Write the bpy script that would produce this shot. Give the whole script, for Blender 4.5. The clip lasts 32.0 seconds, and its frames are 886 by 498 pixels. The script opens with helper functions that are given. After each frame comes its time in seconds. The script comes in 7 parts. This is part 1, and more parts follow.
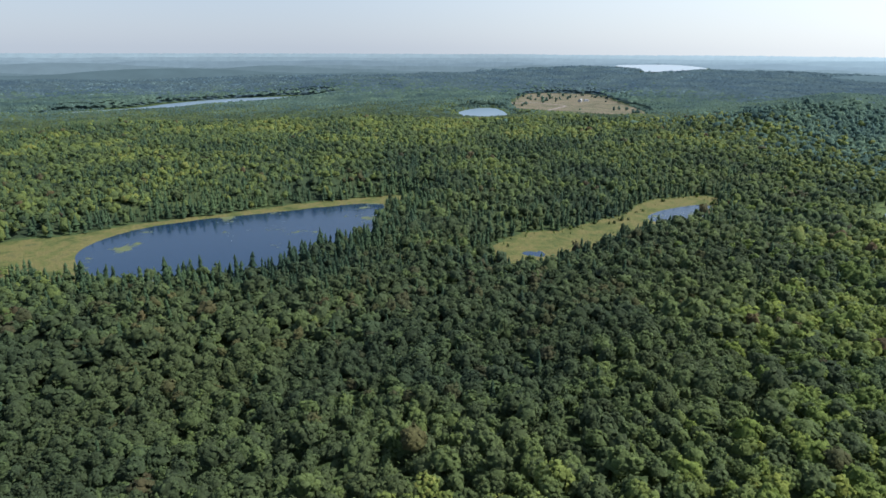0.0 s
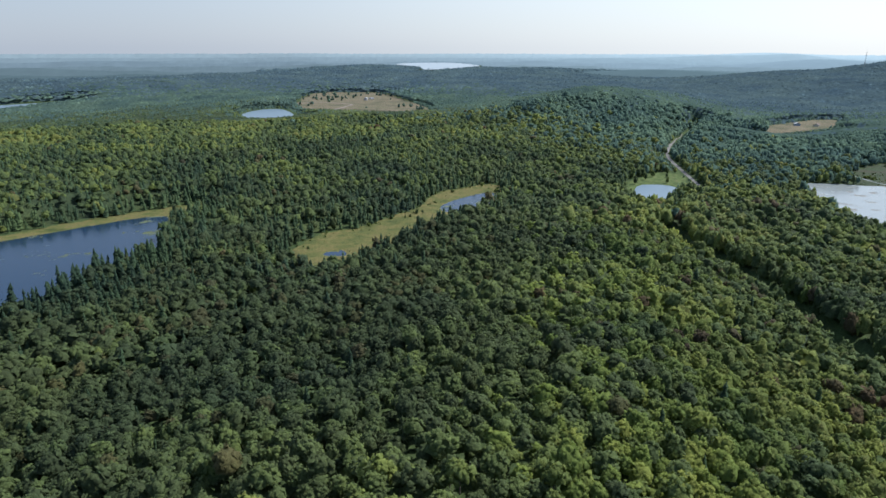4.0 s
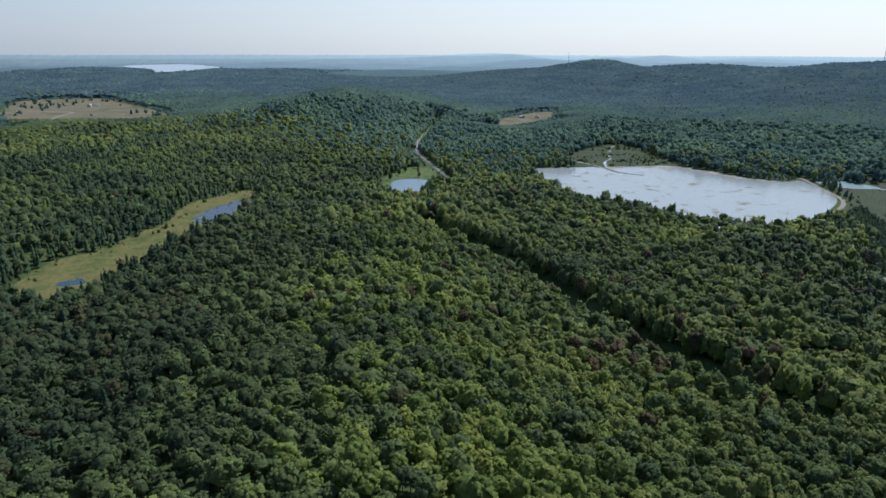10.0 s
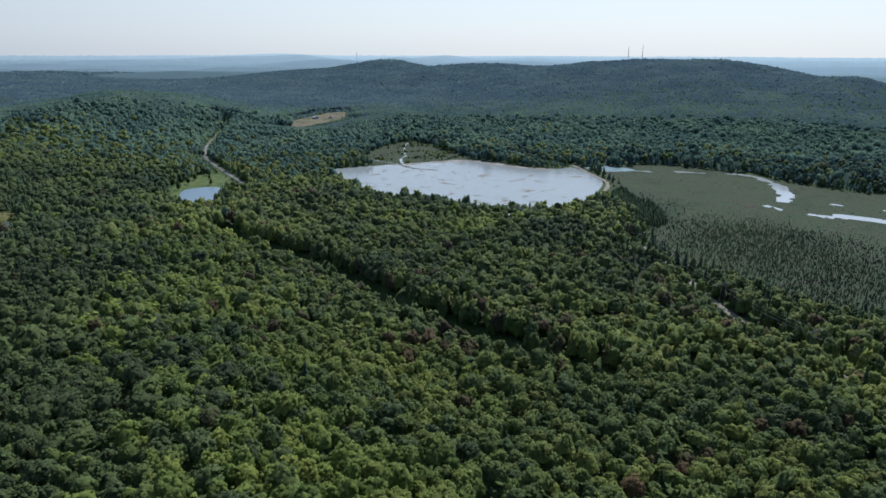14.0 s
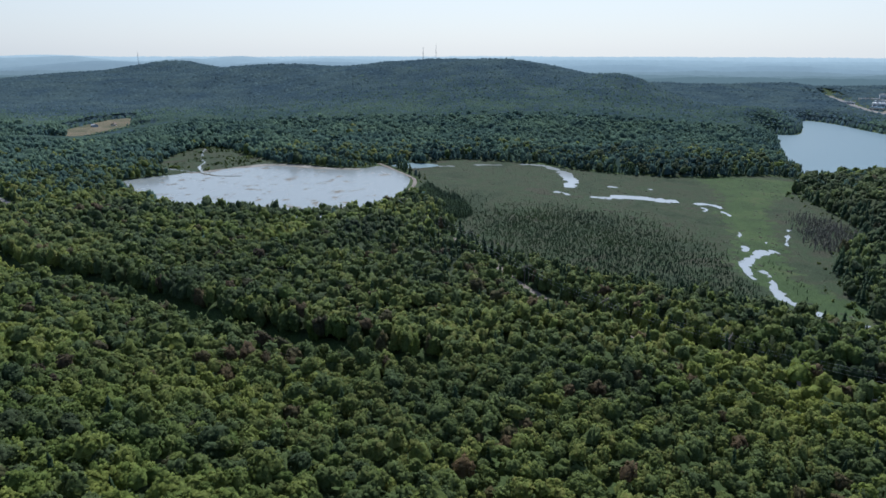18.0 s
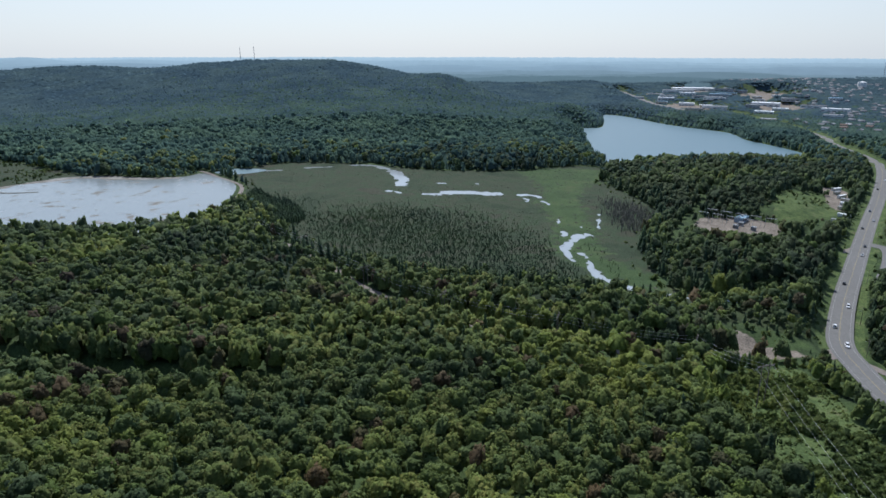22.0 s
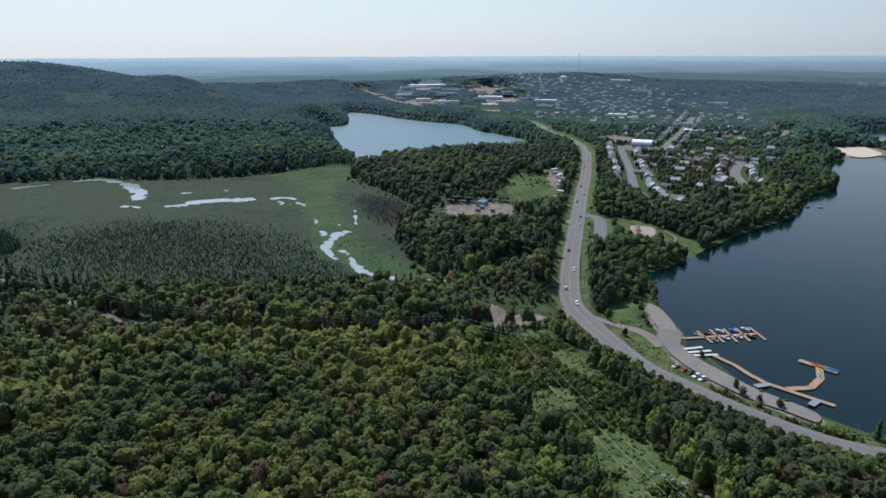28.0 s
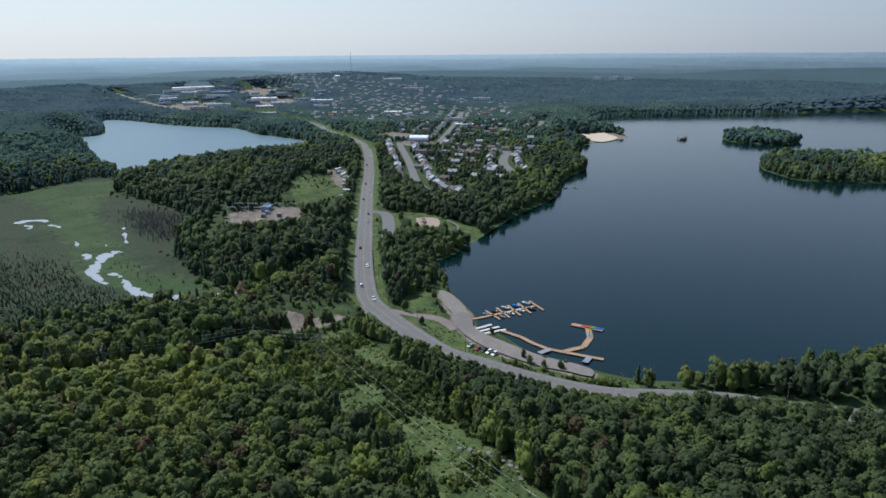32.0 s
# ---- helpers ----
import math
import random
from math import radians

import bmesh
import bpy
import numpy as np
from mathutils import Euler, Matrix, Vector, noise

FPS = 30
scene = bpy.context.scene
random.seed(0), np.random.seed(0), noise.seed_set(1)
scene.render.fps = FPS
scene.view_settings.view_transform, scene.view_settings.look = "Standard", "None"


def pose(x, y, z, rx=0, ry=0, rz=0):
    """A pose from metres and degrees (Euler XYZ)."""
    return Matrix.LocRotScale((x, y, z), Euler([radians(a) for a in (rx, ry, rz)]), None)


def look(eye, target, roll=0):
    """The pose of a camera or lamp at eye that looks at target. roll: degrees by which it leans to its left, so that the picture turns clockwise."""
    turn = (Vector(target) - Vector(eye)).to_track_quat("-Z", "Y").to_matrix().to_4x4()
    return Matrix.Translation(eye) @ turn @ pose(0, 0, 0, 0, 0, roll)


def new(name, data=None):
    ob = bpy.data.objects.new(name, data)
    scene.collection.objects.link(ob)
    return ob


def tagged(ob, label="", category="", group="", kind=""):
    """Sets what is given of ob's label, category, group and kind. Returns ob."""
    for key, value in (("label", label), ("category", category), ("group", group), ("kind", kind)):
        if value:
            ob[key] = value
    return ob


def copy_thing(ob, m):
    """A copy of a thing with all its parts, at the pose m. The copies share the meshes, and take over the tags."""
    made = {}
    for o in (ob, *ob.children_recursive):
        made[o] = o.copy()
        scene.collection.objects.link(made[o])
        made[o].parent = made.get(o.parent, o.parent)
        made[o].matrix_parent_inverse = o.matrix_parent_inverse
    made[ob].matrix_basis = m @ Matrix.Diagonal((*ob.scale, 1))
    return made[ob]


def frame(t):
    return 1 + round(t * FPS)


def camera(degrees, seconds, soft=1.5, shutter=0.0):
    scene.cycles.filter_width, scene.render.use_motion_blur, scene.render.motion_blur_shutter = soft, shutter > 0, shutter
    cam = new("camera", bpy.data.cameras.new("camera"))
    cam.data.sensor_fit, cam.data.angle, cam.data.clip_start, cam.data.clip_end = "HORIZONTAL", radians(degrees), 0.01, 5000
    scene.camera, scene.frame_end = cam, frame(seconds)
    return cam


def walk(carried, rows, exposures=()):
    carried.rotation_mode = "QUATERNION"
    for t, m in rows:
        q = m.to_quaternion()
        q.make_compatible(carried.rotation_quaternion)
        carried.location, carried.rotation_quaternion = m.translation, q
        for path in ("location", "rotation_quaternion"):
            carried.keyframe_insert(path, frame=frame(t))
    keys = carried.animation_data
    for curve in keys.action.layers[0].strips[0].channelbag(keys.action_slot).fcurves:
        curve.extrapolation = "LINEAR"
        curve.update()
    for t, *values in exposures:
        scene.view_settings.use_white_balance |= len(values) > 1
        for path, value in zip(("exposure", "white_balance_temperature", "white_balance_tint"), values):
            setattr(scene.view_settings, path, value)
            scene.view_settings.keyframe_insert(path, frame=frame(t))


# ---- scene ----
# A drone hovers 150 m over the lake and turns to its right. Metres; y is the first heading, z = 0 the lake.
EYE = 150.0
cam = camera(68.97, 32.0, 1.6)
# seconds, yaw, pitch, lean
TURNS = [
    (0.0, -0.00, -17.27, -0.27),
    (0.5, -2.49, -17.27, -0.18),
    (1.0, -5.38, -17.26, -0.12),
    (1.5, -7.76, -17.26, -0.08),
    (2.0, -10.10, -17.26, -0.07),
    (2.5, -12.07, -17.28, -0.08),
    (3.0, -14.20, -17.30, -0.10),
    (3.5, -16.28, -17.30, -0.09),
    (5.5, -24.23, -17.29, -0.15),
    (6.0, -25.79, -17.28, -0.19),
    (6.5, -26.96, -17.25, -0.22),
    (7.0, -28.05, -17.24, -0.24),
    (7.5, -30.06, -17.22, -0.25),
    (8.0, -32.19, -17.20, -0.24),
    (8.5, -33.95, -17.21, -0.21),
    (9.0, -35.73, -17.23, -0.18),
    (9.5, -37.64, -17.21, -0.14),
    (10.0, -39.94, -17.19, -0.14),
    (10.5, -41.99, -17.19, -0.16),
    (11.0, -44.04, -17.18, -0.18),
    (11.5, -46.20, -17.16, -0.18),
    (12.0, -48.75, -17.15, -0.18),
    (12.5, -51.08, -17.17, -0.17),
    (13.0, -53.47, -17.17, -0.15),
    (13.5, -55.71, -17.15, -0.15),
    (15.5, -63.93, -17.10, -0.14),
    (16.0, -65.96, -17.09, -0.13),
    (16.5, -68.28, -17.07, -0.11),
    (17.0, -70.43, -17.06, -0.09),
    (17.5, -72.76, -17.07, -0.08),
    (18.0, -74.91, -17.08, -0.07),
    (18.5, -77.09, -17.08, -0.06),
    (19.0, -79.15, -17.07, -0.07),
    (19.5, -81.34, -17.05, -0.08),
    (20.0, -83.47, -17.04, -0.07),
    (20.5, -85.48, -17.03, -0.07),
    (21.0, -86.92, -17.02, -0.07),
    (21.5, -88.48, -17.01, -0.08),
    (22.0, -89.98, -17.01, -0.07),
    (22.5, -91.64, -17.00, -0.04),
    (23.0, -93.13, -16.98, -0.01),
    (23.5, -94.66, -16.99, -0.02),
    (24.0, -96.20, -17.00, -0.01),
    (24.5, -97.88, -17.01, 0.01),
    (25.0, -99.76, -17.03, 0.02),
    (25.5, -101.76, -17.04, 0.04),
    (27.5, -109.71, -17.07, 0.16),
    (28.0, -111.92, -17.08, 0.20),
    (28.5, -113.93, -17.07, 0.19),
    (29.0, -116.12, -17.07, 0.17),
    (29.5, -118.32, -17.08, 0.17),
    (30.0, -120.72, -17.09, 0.18),
    (30.5, -123.05, -17.12, 0.20),
    (31.0, -125.93, -17.15, 0.24),
    (31.5, -128.54, -17.19, 0.32),
    (32.0, -131.09, -17.22, 0.47),
]
walk(cam, [(t, pose(0, 0, EYE, 90 + pitch, 0, yaw) @ pose(0, 0, 0, 0, 0, -lean)) for t, yaw, pitch, lean in TURNS],
     exposures=[(0.0, 0.73, 6030, 10), (3.5, 0.61, 5980, 10), (9.0, 0.36, 5750, 10), (20.0, 0.21, 5690, 10), (32.0, 0.13, 5680, 10)])

# ---- light ----
SUN_AZ, SUN_EL = 84.0, 50.0          # clockwise from +y, above the horizon
world = bpy.data.worlds.new("hazy_sky")
scene.world = world
world.use_nodes = True
wn, wl = world.node_tree.nodes, world.node_tree.links
sky = wn.new("ShaderNodeTexSky")
sky.sky_type, sky.sun_disc = "NISHITA", False
sky.sun_elevation, sky.sun_rotation = radians(SUN_EL), radians(SUN_AZ)
sky.altitude, sky.air_density, sky.dust_density, sky.ozone_density = 300.0, 1.0, 1.0, 1.5
# white haze, thick over the horizon and thin overhead
height = wn.new("ShaderNodeSeparateXYZ")
wl.new(wn.new("ShaderNodeTexCoord").outputs["Generated"], height.inputs[0])
thin = wn.new("ShaderNodeMapRange")
thin.interpolation_type = "SMOOTHSTEP"
for k, v in zip((1, 2, 3, 4), (0.0, 0.42, 0.8, 0.13)):
    thin.inputs[k].default_value = v
wl.new(height.outputs[2], thin.inputs[0])
veil = wn.new("ShaderNodeMix")
veil.data_type = "RGBA"
# the haze is whiter round the sun
glow = wn.new("ShaderNodeVectorMath")
glow.operation = "DOT_PRODUCT"
glow.inputs[1].default_value = (math.sin(radians(SUN_AZ)) * math.cos(radians(SUN_EL)), math.cos(radians(SUN_AZ)) * math.cos(radians(SUN_EL)), math.sin(radians(SUN_EL)))
wl.new(wn["Texture Coordinate"].outputs["Generated"], glow.inputs[0])
ring = wn.new("ShaderNodeMapRange")
ring.interpolation_type = "SMOOTHSTEP"
ring.inputs[1].default_value, ring.inputs[2].default_value = -0.12, 0.8
wl.new(glow.outputs["Value"], ring.inputs[0])
haze = wn.new("ShaderNodeMix")
haze.data_type = "RGBA"
haze.inputs[6].default_value, haze.inputs[7].default_value = (3.0, 3.3, 3.8, 1), (7.0, 7.08, 6.8, 1)
wl.new(ring.outputs[0], haze.inputs[0])
wl.new(haze.outputs[2], veil.inputs[7])
wl.new(thin.outputs[0], veil.inputs[0])
wl.new(sky.outputs[0], veil.inputs[6])
wl.new(veil.outputs[2], wn["Background"].inputs[0])
wn["Background"].inputs[1].default_value = 0.105
sun = new("sun", bpy.data.lights.new("sun", "SUN"))
sun.data.energy, sun.data.angle, sun.data.color = 4.3, radians(0.8), (1.0, 0.95, 0.86)
to_sun = Vector((math.sin(radians(SUN_AZ)) * math.cos(radians(SUN_EL)), math.cos(radians(SUN_AZ)) * math.cos(radians(SUN_EL)), math.sin(radians(SUN_EL))))
sun.matrix_world = look(to_sun * 600, (0, 0, 0))

# ---- materials ----
def ramp_node(nt, stops):
    node = nt.nodes.new("ShaderNodeValToRGB")
    el = node.color_ramp.elements
    while len(el) < len(stops):
        el.new(0.5)
    for e, (at, col) in zip(el, stops):
        e.position, e.color = at, (*col, 1)
    return node


def noise_node(nt, coord, scale, detail=4.0, rough=0.6):
    node = nt.nodes.new("ShaderNodeTexNoise")
    node.inputs["Scale"].default_value, node.inputs["Detail"].default_value, node.inputs["Roughness"].default_value = scale, detail, rough
    nt.links.new(coord, node.inputs["Vector"])
    return node


def mixed(nt, factor, a, b, mode="MIX"):
    node = nt.nodes.new("ShaderNodeMix")
    node.data_type, node.blend_type, node.clamp_result = "RGBA", mode, False
    for value, k in ((factor, 0), (a, 6), (b, 7)):
        if isinstance(value, (int, float)):
            node.inputs[k].default_value = value
        elif isinstance(value, tuple):
            node.inputs[k].default_value = (*value, 1)
        else:
            nt.links.new(value, node.inputs[k])
    return node.outputs[2]


def surface(name, dark, light, scale=1.0, rough=0.85, metal=0.0, bump=0.0, bump_scale=None, big=None, big_scale=0.05, per=None, per_amount=0.3, specular=0.3):
    """A surface with grain between two colours, a second colour in large patches, and a difference from piece to piece."""
    m = bpy.data.materials.new(name)
    m.use_nodes = True
    nt = m.node_tree
    bsdf = nt.nodes["Principled BSDF"]
    coord = nt.nodes.new("ShaderNodeTexCoord").outputs["Object"] if per == "object" else nt.nodes.new("ShaderNodeNewGeometry").outputs["Position"]
    grain = noise_node(nt, coord, scale)
    r = ramp_node(nt, [(0.3, dark), (0.7, light)])
    nt.links.new(grain.outputs["Fac"], r.inputs[0])
    col = r.outputs[0]
    if big:
        patch = noise_node(nt, coord, big_scale, 3.0)
        pr = ramp_node(nt, [(0.45, (0, 0, 0)), (0.65, (1, 1, 1))])
        nt.links.new(patch.outputs["Fac"], pr.inputs[0])
        col = mixed(nt, pr.outputs[0], col, big)
    if per:
        src = nt.nodes.new("ShaderNodeObjectInfo").outputs["Random"] if per == "object" else nt.nodes.new("ShaderNodeNewGeometry").outputs["Random Per Island"]
        vr = ramp_node(nt, [(0.0, (1 - per_amount,) * 3), (1.0, (1 + per_amount,) * 3)])
        nt.links.new(src, vr.inputs[0])
        col = mixed(nt, 1.0, col, vr.outputs[0], "MULTIPLY")
    nt.links.new(col, bsdf.inputs["Base Color"])
    bsdf.inputs["Roughness"].default_value, bsdf.inputs["Metallic"].default_value = rough, metal
    bsdf.inputs["Specular IOR Level"].default_value = specular
    if bump:
        bn = noise_node(nt, coord, bump_scale or scale * 2)
        b = nt.nodes.new("ShaderNodeBump")
        b.inputs["Strength"].default_value, b.inputs["Distance"].default_value = 1.0, bump
        nt.links.new(bn.outputs["Fac"], b.inputs["Height"])
        nt.links.new(b.outputs[0], bsdf.inputs["Normal"])
    return m


def foliage(name, stops, leaf=1.1, bump=0.5, through_light=0.3, contrast=1.0):
    """Leaves: a hue of its own for every tree, lighter and darker sprays, and some light let through."""
    m = bpy.data.materials.new(name)
    m.use_nodes = True
    nt = m.node_tree
    bsdf, out = nt.nodes["Principled BSDF"], nt.nodes["Material Output"]
    geo = nt.nodes.new("ShaderNodeNewGeometry")
    r = ramp_node(nt, stops)
    own = nt.nodes.new("ShaderNodeAttribute")
    own.attribute_name = "hue"
    blend = nt.nodes.new("ShaderNodeMix")
    blend.inputs[0].default_value = 0.22
    nt.links.new(own.outputs["Fac"], blend.inputs[2])
    nt.links.new(geo.outputs["Random Per Island"], blend.inputs[3])
    nt.links.new(blend.outputs[0], r.inputs[0])
    spray = noise_node(nt, geo.outputs["Position"], leaf, 3.0, 0.65)
    sr = ramp_node(nt, [(0.3, (1 - 0.4 * contrast, 1 - 0.38 * contrast, 1 - 0.4 * contrast)), (0.7, (1 + 0.35 * contrast, 1 + 0.35 * contrast, 1 + 0.25 * contrast))])
    nt.links.new(spray.outputs["Fac"], sr.inputs[0])
    col = mixed(nt, 1.0, r.outputs[0], sr.outputs[0], "MULTIPLY")
    stand = noise_node(nt, geo.outputs["Position"], 0.011, 3.0)
    tr = ramp_node(nt, [(0.36, (1 - 0.34 * contrast, 1 - 0.28 * contrast, 1 - 0.2 * contrast)), (0.64, (1 + 0.28 * contrast, 1 + 0.22 * contrast, 1 - 0.02 * contrast))])
    nt.links.new(stand.outputs["Fac"], tr.inputs[0])
    col = mixed(nt, 1.0, col, tr.outputs[0], "MULTIPLY")
    nt.links.new(col, bsdf.inputs["Base Color"])
    bsdf.inputs["Roughness"].default_value, bsdf.inputs["Specular IOR Level"].default_value = 0.75, 0.1
    bn = noise_node(nt, geo.outputs["Position"], leaf * 1.6, 3.0, 0.7)
    b = nt.nodes.new("ShaderNodeBump")
    b.inputs["Strength"].default_value, b.inputs["Distance"].default_value = 1.0, bump
    nt.links.new(bn.outputs["Fac"], b.inputs["Height"])
    nt.links.new(b.outputs[0], bsdf.inputs["Normal"])
    tl = nt.nodes.new("ShaderNodeBsdfTranslucent")
    nt.links.new(col, tl.inputs["Color"])
    mx = nt.nodes.new("ShaderNodeMixShader")
    mx.inputs[0].default_value = through_light
    nt.links.new(bsdf.outputs[0], mx.inputs[1])
    nt.links.new(tl.outputs[0], mx.inputs[2])
    nt.links.new(mx.outputs[0], out.inputs["Surface"])
    return m


def water_material(name, deep, ripple=0.02, scale=0.6, weed=None, weed_scale=0.03, weed_at=0.6, gloss=0.06):
    """Still water: dark below, a mirror at low angles; floating weed in patches."""
    m = bpy.data.materials.new(name)
    m.use_nodes = True
    nt = m.node_tree
    bsdf = nt.nodes["Principled BSDF"]
    coord = nt.nodes.new("ShaderNodeNewGeometry").outputs["Position"]
    bsdf.inputs["Roughness"].default_value, bsdf.inputs["IOR"].default_value = gloss, 1.333
    bsdf.inputs["Base Color"].default_value = (*deep, 1)
    if weed:
        n = noise_node(nt, coord, weed_scale, 6.0, 0.65)
        pr = ramp_node(nt, [(weed_at, (0, 0, 0)), (weed_at + 0.05, (1, 1, 1))])
        nt.links.new(n.outputs["Fac"], pr.inputs[0])
        nt.links.new(mixed(nt, pr.outputs[0], deep, weed), bsdf.inputs["Base Color"])
        rr = ramp_node(nt, [(0.0, (gloss,) * 3), (1.0, (0.7,) * 3)])
        nt.links.new(pr.outputs[0], rr.inputs[0])
        nt.links.new(rr.outputs[0], bsdf.inputs["Roughness"])
    n = noise_node(nt, coord, scale, 3.0)
    b = nt.nodes.new("ShaderNodeBump")
    b.inputs["Strength"].default_value, b.inputs["Distance"].default_value = 1.0, ripple
    nt.links.new(n.outputs["Fac"], b.inputs["Height"])
    nt.links.new(b.outputs[0], bsdf.inputs["Normal"])
    return m


LEAF = foliage("broadleaf_foliage", [(0.0, (0.046, 0.062, 0.036)), (0.3, (0.069, 0.096, 0.05)), (0.6, (0.095, 0.13, 0.054)), (0.85, (0.128, 0.162, 0.054)), (1.0, (0.152, 0.16, 0.058))], leaf=0.8, through_light=0.35)
RUST = foliage("turning_foliage", [(0.0, (0.062, 0.07, 0.036)), (0.5, (0.076, 0.072, 0.041)), (1.0, (0.097, 0.068, 0.046))], leaf=0.8, through_light=0.3)
NEEDLE = foliage("conifer_foliage", [(0.0, (0.031, 0.054, 0.034)), (0.6, (0.047, 0.078, 0.044)), (1.0, (0.068, 0.102, 0.051))], leaf=1.8, bump=0.35, through_light=0.15)
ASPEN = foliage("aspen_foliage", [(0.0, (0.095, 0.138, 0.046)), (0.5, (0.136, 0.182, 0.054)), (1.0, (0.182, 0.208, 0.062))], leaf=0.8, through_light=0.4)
# blue distance haze is mixed into these four leaf colours
HAZE_HILL_LEAF = foliage("hazed_hillside_foliage", [(0.0, (0.073, 0.113, 0.108)), (0.6, (0.103, 0.162, 0.141)), (1.0, (0.138, 0.208, 0.166))], leaf=0.3, bump=0.2, through_light=0.45, contrast=0.65)
HAZE_HILL_NEEDLE = foliage("hazed_hillside_spruce_foliage", [(0.0, (0.059, 0.092, 0.091)), (0.6, (0.082, 0.127, 0.119)), (1.0, (0.106, 0.161, 0.141))], leaf=0.3, bump=0.2, through_light=0.1, contrast=0.9)
HAZE_FAR_LEAF = foliage("hazed_far_hill_foliage", [(0.0, (0.078, 0.118, 0.146)), (0.6, (0.1, 0.152, 0.186)), (1.0, (0.128, 0.188, 0.22))], leaf=0.2, bump=0.15, through_light=0.45, contrast=0.5)
HAZE_FAR_NEEDLE = foliage("hazed_far_hill_spruce_foliage", [(0.0, (0.072, 0.11, 0.14)), (0.6, (0.09, 0.138, 0.174)), (1.0, (0.114, 0.168, 0.204))], leaf=0.2, bump=0.15, through_light=0.1, contrast=0.8)
for hillside in (HAZE_HILL_LEAF, HAZE_HILL_NEEDLE, HAZE_FAR_LEAF, HAZE_FAR_NEEDLE):
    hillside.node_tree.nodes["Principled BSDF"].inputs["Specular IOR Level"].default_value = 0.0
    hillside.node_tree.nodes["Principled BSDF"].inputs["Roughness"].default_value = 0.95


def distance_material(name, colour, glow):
    """Far wooded hills with miles of hazy air painted in as colour and glow."""
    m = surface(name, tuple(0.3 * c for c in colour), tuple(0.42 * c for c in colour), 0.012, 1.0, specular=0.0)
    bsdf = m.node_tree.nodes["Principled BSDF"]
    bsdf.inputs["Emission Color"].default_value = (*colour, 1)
    # the glow that stands for haze is stronger towards the sun
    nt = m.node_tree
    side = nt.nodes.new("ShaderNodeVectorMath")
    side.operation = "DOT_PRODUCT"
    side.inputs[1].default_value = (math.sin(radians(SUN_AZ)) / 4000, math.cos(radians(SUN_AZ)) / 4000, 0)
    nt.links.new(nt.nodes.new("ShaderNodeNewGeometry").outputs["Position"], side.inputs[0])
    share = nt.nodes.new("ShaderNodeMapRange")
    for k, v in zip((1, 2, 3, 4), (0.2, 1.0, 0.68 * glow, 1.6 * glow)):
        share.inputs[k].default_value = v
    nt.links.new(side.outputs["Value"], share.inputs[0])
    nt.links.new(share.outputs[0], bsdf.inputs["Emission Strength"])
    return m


BRUSH = foliage("brush_foliage", [(0.0, (0.06, 0.088, 0.036)), (0.5, (0.1, 0.135, 0.048)), (1.0, (0.14, 0.165, 0.058))], leaf=1.2, through_light=0.35)
BARK = surface("bark", (0.06, 0.05, 0.04), (0.16, 0.14, 0.12), 3.0, 0.95, bump=0.03)
ASPHALT = surface("worn_asphalt", (0.112, 0.109, 0.104), (0.172, 0.166, 0.157), 0.8, 0.9, bump=0.01, big=(0.135, 0.13, 0.123), big_scale=0.06)
GRAVEL = surface("gravel", (0.15, 0.125, 0.108), (0.23, 0.2, 0.175), 1.2, 0.95, bump=0.03, big=(0.17, 0.145, 0.125), big_scale=0.06)
SAND = surface("beach_sand", (0.42, 0.34, 0.25), (0.56, 0.47, 0.36), 0.6, 0.95, bump=0.03)
PAINT = surface("road_paint", (0.22, 0.22, 0.215), (0.42, 0.42, 0.4), 3.0, 0.7)
YELLOW = surface("yellow_road_paint", (0.22, 0.19, 0.11), (0.36, 0.28, 0.12), 3.0, 0.7)
LAKE = water_material("lake_water", (0.002, 0.013, 0.013), 0.01, 0.5, gloss=0.12)
# sky glare is put into the base colour of the next four waters
SKY_GLARE_LAKE = water_material("sky_glare_lake_water", (0.28, 0.33, 0.36), 0.05, 0.25, gloss=0.5)
BLUE_POND = water_material("blue_pond_water", (0.13, 0.18, 0.22), 0.03, 0.25, gloss=0.35)
BREEZY_LAKE = water_material("breezy_lake_water", (0.10, 0.165, 0.19), 0.05, 0.25, gloss=0.38)
WEEDY = water_material("weedy_pond_water", (0.22, 0.245, 0.245), 0.006, 0.4, (0.11, 0.1, 0.08), 0.06, 0.575, 0.2)
LILY = water_material("lily_lake_water", (0.010, 0.026, 0.052), 0.035, 0.4, (0.10, 0.12, 0.05), 0.022, 0.585, 0.15)

# ---- plan ----
def smooth(points, steps=6, closed=True):
    """A rounded line through the corners of an outline."""
    p = np.array(points, float)
    n = len(p)
    out = []
    for i in range(n if closed else n - 1):
        if closed:
            a, b, c, d = p[(i - 1) % n], p[i], p[(i + 1) % n], p[(i + 2) % n]
        else:
            a, b, c, d = p[max(i - 1, 0)], p[i], p[i + 1], p[min(i + 2, n - 1)]
        for k in range(steps):
            t = k / steps
            out.append(0.5 * (2 * b + (c - a) * t + (2 * a - 5 * b + 4 * c - d) * t * t + (3 * b - a - 3 * c + d) * t ** 3))
    if not closed:
        out.append(p[-1])
    return np.array(out)


def lattice(ix, iy, seed):
    h = (ix.astype(np.int64) * 374761393 + iy.astype(np.int64) * 668265263 + seed * 974711) & 0x7FFFFFFF
    h = ((h ^ (h >> 13)) * 1274126177) & 0x7FFFFFFF
    return ((h ^ (h >> 16)) & 0xFFFF) / 65535.0


